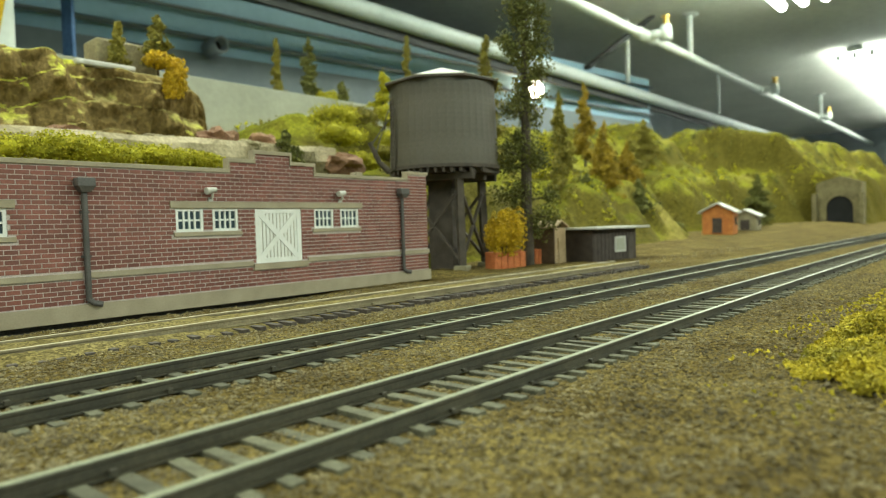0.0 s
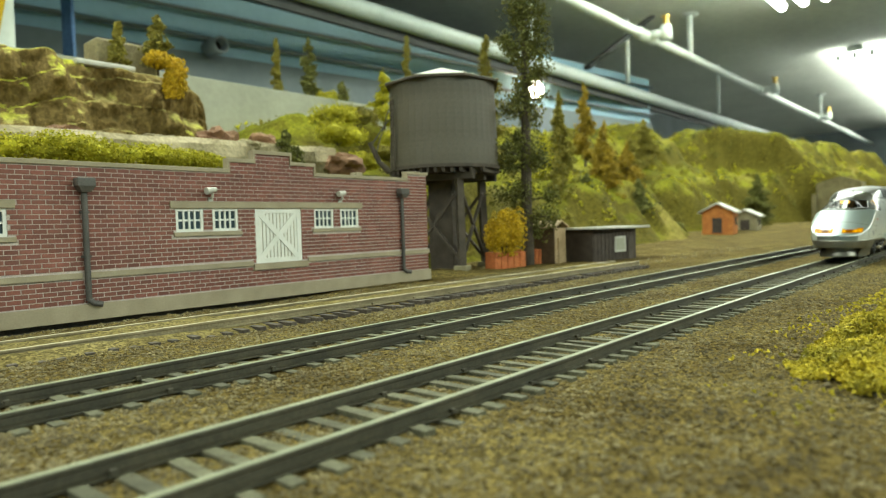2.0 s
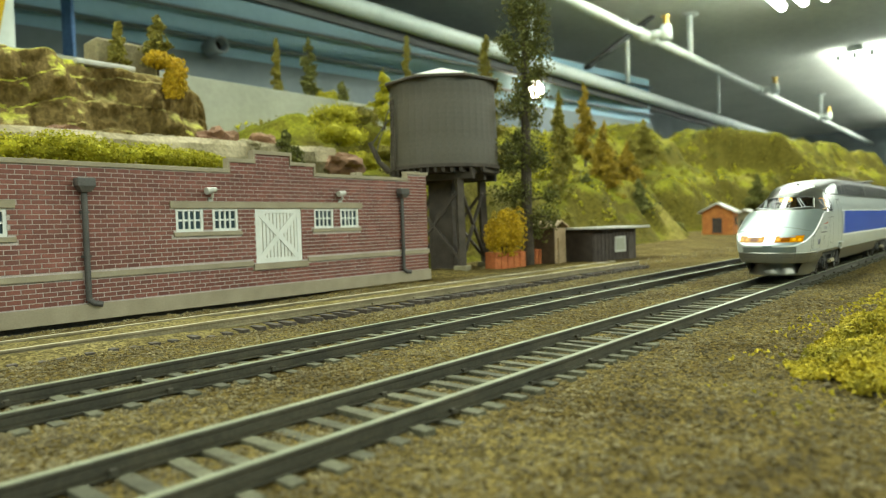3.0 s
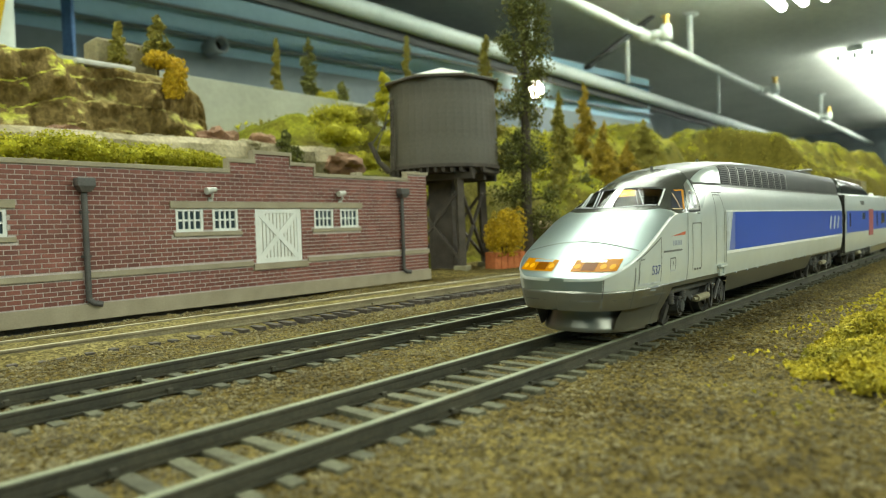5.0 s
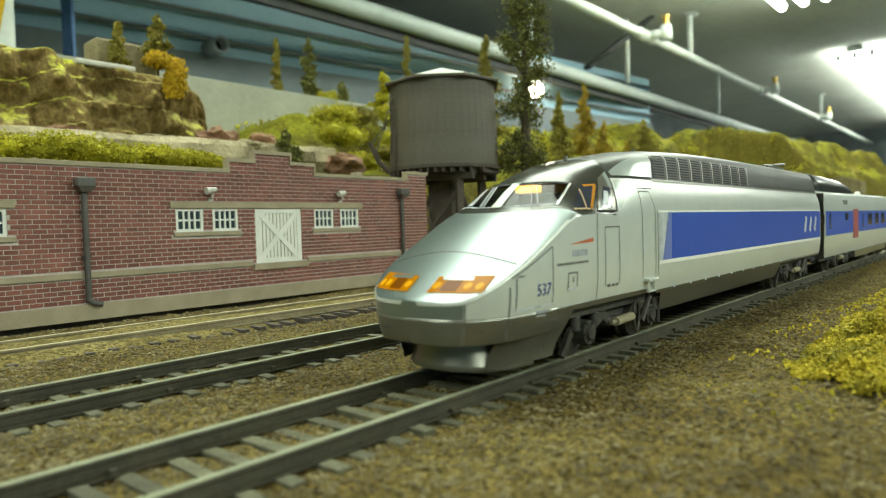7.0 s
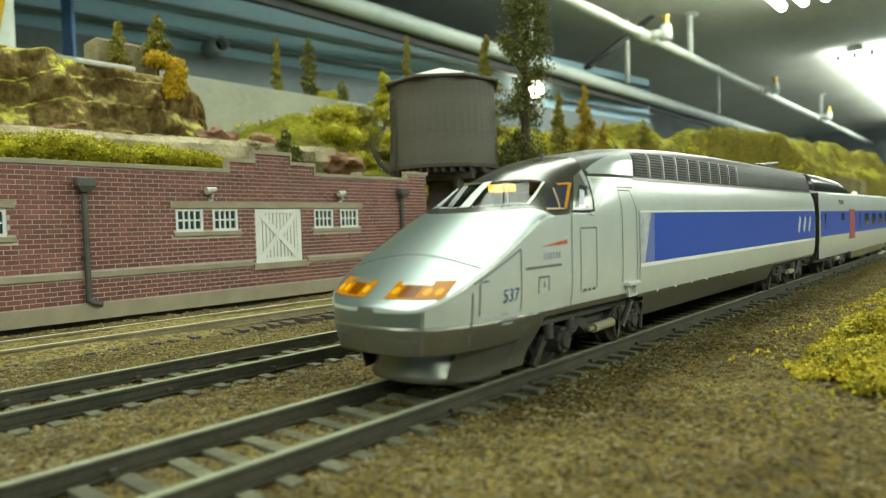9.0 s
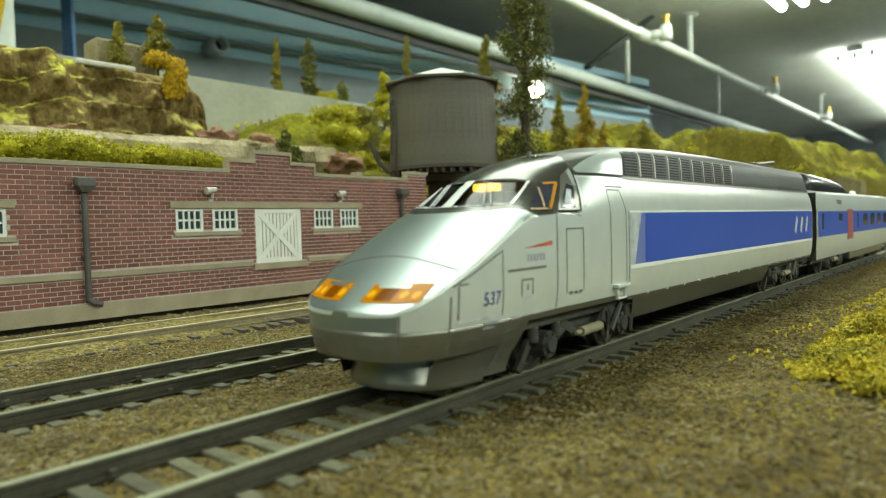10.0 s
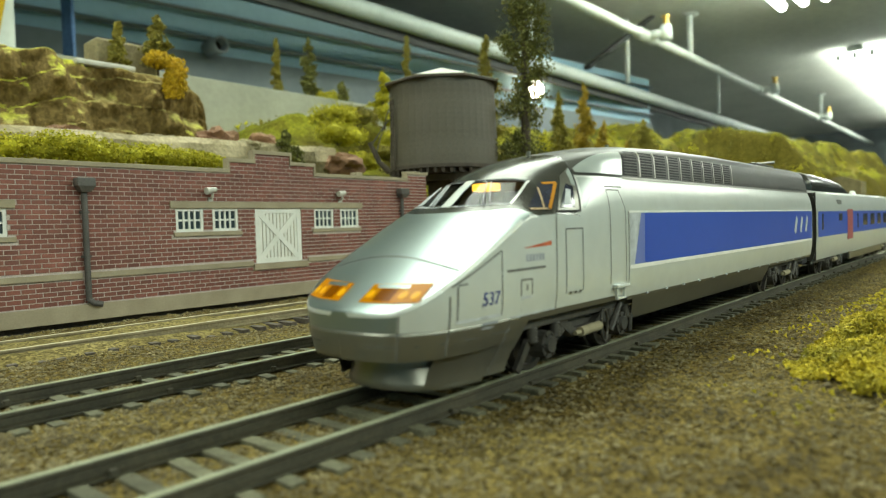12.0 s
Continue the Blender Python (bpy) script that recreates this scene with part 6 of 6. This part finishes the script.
    for p, q in zip(rows, rows[1:]):
        bm.faces.new((p[0], p[1], q[1], q[0]))
    for side in (-1, 1):
        for pts in ([(15.4, 8.0), (15.4, 19.2)], [(15.6, 18.5), (27.3, 23.4)], [(27.3, 13.0), (27.3, 23.4)], [(8.9, 8.0), (8.9, 14.7)], [(44.0, 12.1), (44.2, 29.2)],
                    [(47.4, 14.6), (47.4, 26.4), (53.7, 26.4), (53.7, 14.6)], [(65.2, 14.8), (65.2, 34.0), (70.5, 34.0), (72.2, 30.0), (72.2, 14.8)],
                    [(65.0, 34.7), (72.4, 34.7)], [(73.6, 14.8), (73.6, 29.6)], [(30.0, 12.0), (29.6, 9.0), (27.6, 5.0), (26.4, 3.4)], [(17.0, 18.7), (18.8, 18.75)], [(16.8, 13.3), (16.8, 18.6)]):
            side_line(bm, pts, 0.13 if pts[0][0] > 10 else 0.07, 0.06, side)
        side_line(bm, [(28.6, 19.95), (40.2, 20.0)], 0.22, 0.06, side)
        band(bm, [6.7, 7.0, 7.4, 7.9, 8.6, 11, 15, 20, 28, 31], 10.0, 10.2, 1, 0.06, side)
    part("panel_seams", bm, M_LINE, t, "dark seams between body panels")
    bm = bmesh.new()
    for side in (-1, 1):
        side_line(bm, [(32.6, 15.5), (32.6, 18.2), (35.9, 18.2), (35.9, 15.5)], 0.15, 0.06, side)
        side_line(bm, [(34.4, 16.4), (34.4, 17.4)], 0.2, 0.06, side)
        for a in (48.2, 50.0, 51.8):
            band(bm, [a, a + 1.1], 14.3, 14.8, 1, 0.2, side)
    part("access_hatch", bm, M_LINE, t)
    # highlights of the panel ledges, painted as pale strips
    for side in (-1, 1):
        for p, q, w in (((16.4, 13.1), (27.2, 13.1), 0.24), ((32.4, 15.2), (36.1, 15.2), 0.22), ((29.8, 12.2), (43.8, 12.2), 0.14)):
            bm = bmesh.new()
            side_line(bm, [p, q], w, 0.09, side)
            part("ledge_highlight", bm, M_MARKPALE, t, "pale strip painted as the highlight on a panel ledge")
    # doors' steps and handrails
    for side in (-1, 1):
        bm = bmesh.new()
        box(bm, 66.2, 71.8, side * 16.2 - 0.7, side * 16.2 + 0.7, 13.7, 14.5, bevel=0.2)
        box(bm, 67.0, 71.0, side * 16.0 - 0.3, side * 16.0 + 0.3, 11.3, 11.8, bevel=0.1)
        box(bm, 67.0, 67.5, side * 16.0 - 0.25, side * 16.0 + 0.25, 11.7, 13.8)
        box(bm, 70.5, 71.0, side * 16.0 - 0.25, side * 16.0 + 0.25, 11.7, 13.8)
        part("cab_step", bm, M_SIDE, t, "pale folding cab step")
    # intake grilles on the roof shoulder
    for side in (-1, 1):
        for i in range(9):
            a = 75.6 + i * 8.15
            b = a + 7.2
            bm = bmesh.new()
            side_quad(bm, (a, 37.5), (b, 37.5), (b + 3.0, 43.2), (a + 3.0, 43.2), 2, 5, 0.05, side)
            gr = part("grille", bm, M_GAITER, t, "dark louvred intake grille", smooth=True)
            bm = bmesh.new()
            for k in range(8):
                z = 37.7 + k * 0.68
                d = (z - 37.5) * 0.53
                side_quad(bm, (a + d + 0.2, z), (b + d - 0.2, z), (b + d - 0.1, z + 0.32), (a + d + 0.3, z + 0.32), 1, 1, 0.28, side)
            part("louvre", bm, M_LOUVRE, gr)
            bm = bmesh.new()
            side_quad(bm, (b + 0.1, 37.3), (b + 0.85, 37.3), (b + 3.95, 43.4), (b + 3.2, 43.4), 1, 5, 0.45, side)
            part("grille_rib", bm, M_LOWGREY, t, smooth=True)
        bm = bmesh.new()
        side_quad(bm, (150.5, 37.8), (183, 37.8), (186, 43.2), (153.5, 43.2), 4, 5, 0.22, side)
        part("roof_panel", bm, M_ROOFCAR, t, smooth=True)
        bm = bmesh.new()
        side_quad(bm, (184.5, 37.8), (243, 37.8), (244, 42.8), (187.5, 43.2), 5, 5, 0.22, side)
        part("roof_panel", bm, M_ROOFCAR, t, smooth=True)
    # roof gear: pantograph well and insulators
    bm = nbox(200, 224, -7, 7, 46.4, 47.3, bevel=0.2)
    part("pantograph_base", bm, M_BOGIE, t)
    bm = bmesh.new()
    rod(bm, (202, -5, 47.3), (222, -3, 48.3), 0.45, seg=8)
    rod(bm, (202, 5, 47.3), (222, 3, 48.3), 0.45, seg=8)
    rod(bm, (221, -8, 48.4), (221, 8, 48.4), 0.5, seg=8)
    part("pantograph", bm, M_LOWGREY, t, "folded grey pantograph")
    part("end_wall", nbox(CAR_LEN - 1.2, CAR_LEN - 0.2, -13.2, 13.2, 9.6, 42), M_BOGIE, t)
    for x in (60, 96, 130):
        bm = bmesh.new()
        rod(bm, (x, 0, top_z(x) - 0.2), (x, 0, top_z(x) + 0.9), 0.5, seg=8)
        part("roof_fitting", bm, M_LOWGREY, t)
    # markings
    bm = bmesh.new()
    for x0, x1, za, zb in ((33.6, 42.4, 23.5, 24.5),):
        n = 6
        rows = []
        for i in range(n + 1):
            x = x0 + (x1 - x0) * i / n
            hi = za + (zb - za) * i / n
            rows.append([bm.verts.new((x, -(section_y(x, z) + 0.06), z)) for z in (za - 0.05 + 0.2 * i / n, hi)])
        for p, q in zip(rows, rows[1:]):
            bm.faces.new((p[0], q[0], q[1], p[1]))
    part("arrow_mark", bm, M_RED, t, "small red-orange arrow mark")
    bm = bmesh.new()
    for i in range(6):
        a = 34.2 + i * 0.98
        band(bm, [a, a + 0.75], 21.2, 22.4, 1, 0.06, -1)
    part("logo_bars", bm, M_MARKFAINT, t, "faint grey-blue marking bars")
    bm = bmesh.new()
    band(bm, [22.5, 26.5], 11.9, 12.3, 1, 0.06, -1)
    band(bm, [22.5, 25.5], 11.2, 11.55, 1, 0.06, -1)
    part("note_bars", bm, M_MARKFAINT, t, "faint lines of small lettering")
    # fleet number
    cu = bpy.data.curves.new("number", "FONT")
    cu.body = "537"
    cu.size, cu.extrude, cu.shear = 3.0 * MM, 0.02 * MM, 0.12
    cu.materials.append(M_MARKBLUE)
    num = new("number", cu)
    num.parent = t
    y0, y1 = section_y(22.0, 16), section_y(27, 16)
    num.matrix_local = pose(22.0 * MM, -(y0 + 0.1) * MM, 15.0 * MM, 90, 0, math.degrees(math.atan2(-(y1 - y0), 5.0)))
    tagged(num, "dark blue fleet number")
    # pale mark near the rear of the stripe, kept to plain slanted bars
    bm = bmesh.new()
    for x in (217, 225.5, 234):
        beam(bm, (x, -SIDE_HALF - 0.1, 21.2), (x + 3.0, -SIDE_HALF - 0.1, 26.8), 0.1, 2.4)
    part("stripe_mark", bm, M_MARKPALE, t, "pale slanted mark on the stripe")
    bogie(t, 60, 30)
    bogie(t, 213, 30)
    return t, [wheelset(t, x) for x in (45, 75, 198, 228)]


def coach():
    t = thing("train_coach", 58 + CAR_LEN + 8.5, NEAR_Y, 0, "silver passenger coach with a blue window stripe", "train", "model train")
    L = 213.0
    xs = [0, 20, 60, 100, 140, 180, L]
    for side in (-1, 1):
        bm = bmesh.new()
        rows = [[bm.verts.new((x, side * section_y(150, z), z)) for z in np.linspace(8.0, 37.0, 18)] for x in xs]
        for p, q in zip(rows, rows[1:]):
            for i in range(17):
                bm.faces.new((p[i], q[i], q[i + 1], p[i + 1]))
        part("side_panel", bm, M_SIDE, t, "pale silver-grey coach side", smooth=True)
        bm = bmesh.new()
        rows = [[bm.verts.new((x, side * (section_y(150, z) + 0.05), z)) for z in np.linspace(18.0, 29.0, 6)] for x in (2.5, 60, 120, L - 2)]
        for p, q in zip(rows, rows[1:]):
            for i in range(5):
                bm.faces.new((p[i], q[i], q[i + 1], p[i + 1]))
        part("blue_stripe", bm, M_TBLUE, t, "deep blue window stripe", smooth=True)
        part("entrance_door", nbox(67, 81, side * 15.75 - 0.3, side * 15.75 + 0.3, 15, 30, bevel=0.1), M_DOORRED, t, "dark red entrance door")
        part("end_window", nbox(10, 13, side * 15.72 - 0.3, side * 15.72 + 0.3, 21, 28, bevel=0.1), M_TINT, t)
        part("end_window", nbox(46, 54, side * 15.72 - 0.3, side * 15.72 + 0.3, 24.5, 28, bevel=0.1), M_TINT, t)
        part("end_window", nbox(94, 97, side * 15.72 - 0.3, side * 15.72 + 0.3, 20, 28, bevel=0.1), M_TINT, t)
        for i in range(4):
            a = 111 + i * 24
            part("window", nbox(a, a + 14, side * 15.72 - 0.3, side * 15.72 + 0.3, 21.2, 27.6, bevel=0.1), M_TINT, t, "dark coach window")
        part("vent_grille", nbox(45, 55, side * 14.9 - 0.6, side * 14.9 + 0.6, 32, 34.4, bevel=0.1), M_LINE, t)
    bm = bmesh.new()
    rows = []
    for x, hi, lo in ((0, 39.0, 1), (60, 39.0, 1), (120, 39.0, 1), (L, 39.0, 1)):
        y0 = section_y(150, 37.0)
        rows.append([bm.verts.new((x, y0 * math.cos(math.pi * (1 - i / 12)), 37.0 + (hi - 37.0) * math.sin(math.pi * i / 12) ** 0.6)) for i in range(13)])
    for p, q in zip(rows, rows[1:]):
        for i in range(12):
            bm.faces.new((p[i], p[i + 1], q[i + 1], q[i]))
    bm.faces.new(rows[0])
    part("roof", bm, M_SIDE, t, "pale low coach roof", smooth=True)
    # raised fairing that carries the power car's roof line on
    bm = bmesh.new()
    rows = []
    for x, hi, wy in ((0.2, 46.0, 13.6), (3, 46.6, 13.7), (30, 46.4, 13.7), (60, 45.6, 13.6), (76, 44.0, 13.4), (86, 41.4, 13.0), (93, 39.0, 12.6), (95, 37.2, 12.4)):
        rows.append([bm.verts.new((x, wy * math.copysign(abs(math.cos(math.pi * (1 - i / 16))) ** 0.55, -math.cos(math.pi * i / 16)), 37.0 + (hi - 37.0) * math.sin(math.pi * i / 16) ** 0.7)) for i in range(17)])
    for p, q in zip(rows, rows[1:]):
        for i in range(16):
            bm.faces.new((p[i], p[i + 1], q[i + 1], q[i]))
    bm.faces.new(rows[0])
    part("roof_fairing", bm, M_ROOF, t, "dark glossy raised fairing at the coach front", smooth=True)
    part("end_wall", nbox(0.2, 1.2, -15.4, 15.4, 8.2, 37), M_BOGIE, t)
    part("gangway", nbox(-8.6, 0.1, -12.2, 12.2, 7, 42, bevel=0.8), M_GAITER, t, "black rubber gangway")
    part("floor_pan", nbox(2, L - 2, -13, 13, 6.6, 8.0), M_BOGIE, t)
    part("underfloor_skirt", nbox(78, L - 30, -14.8, -13.6, 4.6, 8.2, bevel=0.2), M_LOWGREY, t)
    for k in range(3):
        bm = bmesh.new()
        v = bmesh.ops.create_icosphere(bm, subdivisions=2, radius=1.4)["verts"]
        bmesh.ops.translate(bm, vec=(140 + k * 2.2, -6, 39.6), verts=v)
        part("roof_fitting", bm, M_WHITE, t, "small white roof fitting")
    bogie(t, 48, 30)
    bogie(t, L - 18, 26)
    return t, [wheelset(t, x) for x in (33, 63, L - 31, L - 5)]


POWER_CAR, POWER_WHEELS = power_car()
COACH, COACH_WHEELS = coach()

# ---- bricks of the freight house, each proud of the mortar ----
def bricks():
    bl, bh, jl, jh = 4.06, 1.36, 0.4, 0.33
    rnd = random.Random(12)
    cells = []
    row, z = 0, 3.75
    while z < 62:
        x = BX0 - (bl + jl) * (0.5 if row % 2 else 0.0)
        while x < BX1:
            a, b = max(x, BX0 + 0.1), min(x + bl, BX1 - 0.1)
            x += bl + jl
            cells.append((a, b, z, z + bh))
        z += bh + jh
        row += 1
    holes = [(w0 - 0.05, w1 + 0.05, WZ0, WZ1) for w0, w1 in WINDOWS] + [(DOOR[0], DOOR[1], DOOR[2], DOOR[3])]
    stone = [(126.6, 228.4, 37.85, 40.75), (52, 73, 37.85, 40.75), (BX0, 163.5, 12.55, 14.75), (193.1, BX1, 12.55, 14.75), (163.5, 193.1, 10.55, 13.4), (52, 73, 26.45, 28.25), (127.8, 158.4, 26.45, 28.25), (196.6, 227.6, 26.45, 28.25)]
    out = []
    for a, b, z0, z1 in cells:
        pieces = [(a, b)]
        for h0, h1, g0, g1 in holes + stone:
            if z1 > g0 + 0.3 and z0 < g1 - 0.3:
                nxt = []
                for p, q in pieces:
                    if q <= h0 or p >= h1:
                        nxt.append((p, q))
                    else:
                        if p < h0:
                            nxt.append((p, h0 - 0.1))
                        if q > h1:
                            nxt.append((h1 + 0.1, q))
                pieces = nxt
        for sx in (153.6, 166.2, 184.6, 198.2, 263.0):
            if z1 > 52.5:
                pieces = [v for p, q in pieces for v in (((p, sx), (sx, q)) if p < sx < q else ((p, q),))]
        for p, q in pieces:
            zt = roof_z((p + q) / 2)
            if q - p > 0.5 and z0 < zt - 0.5:
                out.append((p, q, z0, min(z1, zt)))
    std = {}
    sample = [c for c in out if c[2] < 37 and 70 < c[0] < 250]
    singles = set(sorted(sample, key=lambda c: (abs(c[0] - 150) // 40, c[2]))[:300])
    bm = bmesh.new()
    for c in out:
        p, q, z0, z1 = c
        if c in singles:
            w = round(q - p, 1)
            if w not in std:
                b2 = bmesh.new()
                box(b2, -w / 2, w / 2, -0.22, 0.3, -bh / 2, bh / 2, bevel=0.07)
                std[w] = mesh_of("brick", b2, M_BRICK)
            ob = new("brick", std[w])
            ob.parent = BRICK_WALL
            ob.matrix_local = pose((p + q) / 2 * MM, (BY + rnd.uniform(-0.04, 0.04)) * MM, (z0 + z1) / 2 * MM)
        else:
            d = rnd.uniform(-0.04, 0.04)
            bmesh.ops.create_cube(bm, size=1.0, matrix=Matrix.Translation(((p + q) / 2, BY + 0.04 + d, (z0 + z1) / 2)) @ Matrix.Diagonal((q - p, 0.52, z1 - z0, 1)))
    rest = part("brickwork", bm, M_BRICK_J, BRICK_WALL)
    tagged(rest, kind="stuff")


bricks()

# ---- what moves: the train rolls in and stops ----
WAY = [(0.0, 743), (0.5, 646), (1.0, 549), (1.5, 460), (2.0, 376), (2.5, 300.5), (3.0, 234), (3.2, 210), (4.8, 74), (5.0, 63.5), (5.5, 42.3), (6.0, 27.6), (6.5, 19.6), (7.0, 15.4), (7.2, 14.2), (8.8, 6.4), (9.0, 5.4), (9.5, 2.8), (10.0, 0.2), (10.2, 0.0), (12.0, 0.0)]


def way(t):
    """Distance still to go at t, in millimetres, smooth between the rows of WAY."""
    ts, ds = [w[0] for w in WAY], [w[1] for w in WAY]
    sl = [(ds[1] - ds[0]) / (ts[1] - ts[0])]
    for i in range(1, len(WAY) - 1):
        a, b = (ds[i] - ds[i - 1]) / (ts[i] - ts[i - 1]), (ds[i + 1] - ds[i]) / (ts[i + 1] - ts[i])
        sl.append(0.0 if a * b <= 0 else 2 * a * b / (a + b))
    sl.append(0.0)
    i = min(max(int(np.searchsorted(ts, t, side="right")) - 1, 0), len(WAY) - 2)
    h = ts[i + 1] - ts[i]
    u = (t - ts[i]) / h
    return ds[i] * (1 + 2 * u) * (1 - u) ** 2 + sl[i] * h * u * (1 - u) ** 2 + ds[i + 1] * u * u * (3 - 2 * u) + sl[i + 1] * h * u * u * (u - 1)


def on_track(x, length):
    """Pose of a car whose front is at x, both ends on the track's line."""
    a, b = NEAR_Y + float(bend(x + 20)), NEAR_Y + float(bend(x + length - 20))
    ang = math.degrees(math.atan2(b - a, length - 40))
    return pose(x * MM, (a - math.tan(math.radians(ang)) * 20) * MM, 0, 0, 0, ang)


def motions():
    steps = [i / 10 for i in range(0, 121)]
    walk(POWER_CAR, [(t, on_track(58 + way(t), CAR_LEN)) for t in steps])
    walk(COACH, [(t, on_track(58 + CAR_LEN + 8.5 + way(t), 213.0)) for t in steps])
    spins = [i / 30 for i in range(0, 310)] + [12.0]
    for wheels, xs in ((POWER_WHEELS, (45, 75, 198, 228)), (COACH_WHEELS, (33, 63, 182, 208))):
        for w, x in zip(wheels, xs):
            walk(w, [(t, Matrix.Translation((x * MM, 0, 5.3 * MM)) @ Matrix.Rotation(way(t) / 5.3, 4, "Y")) for t in spins])


motions()
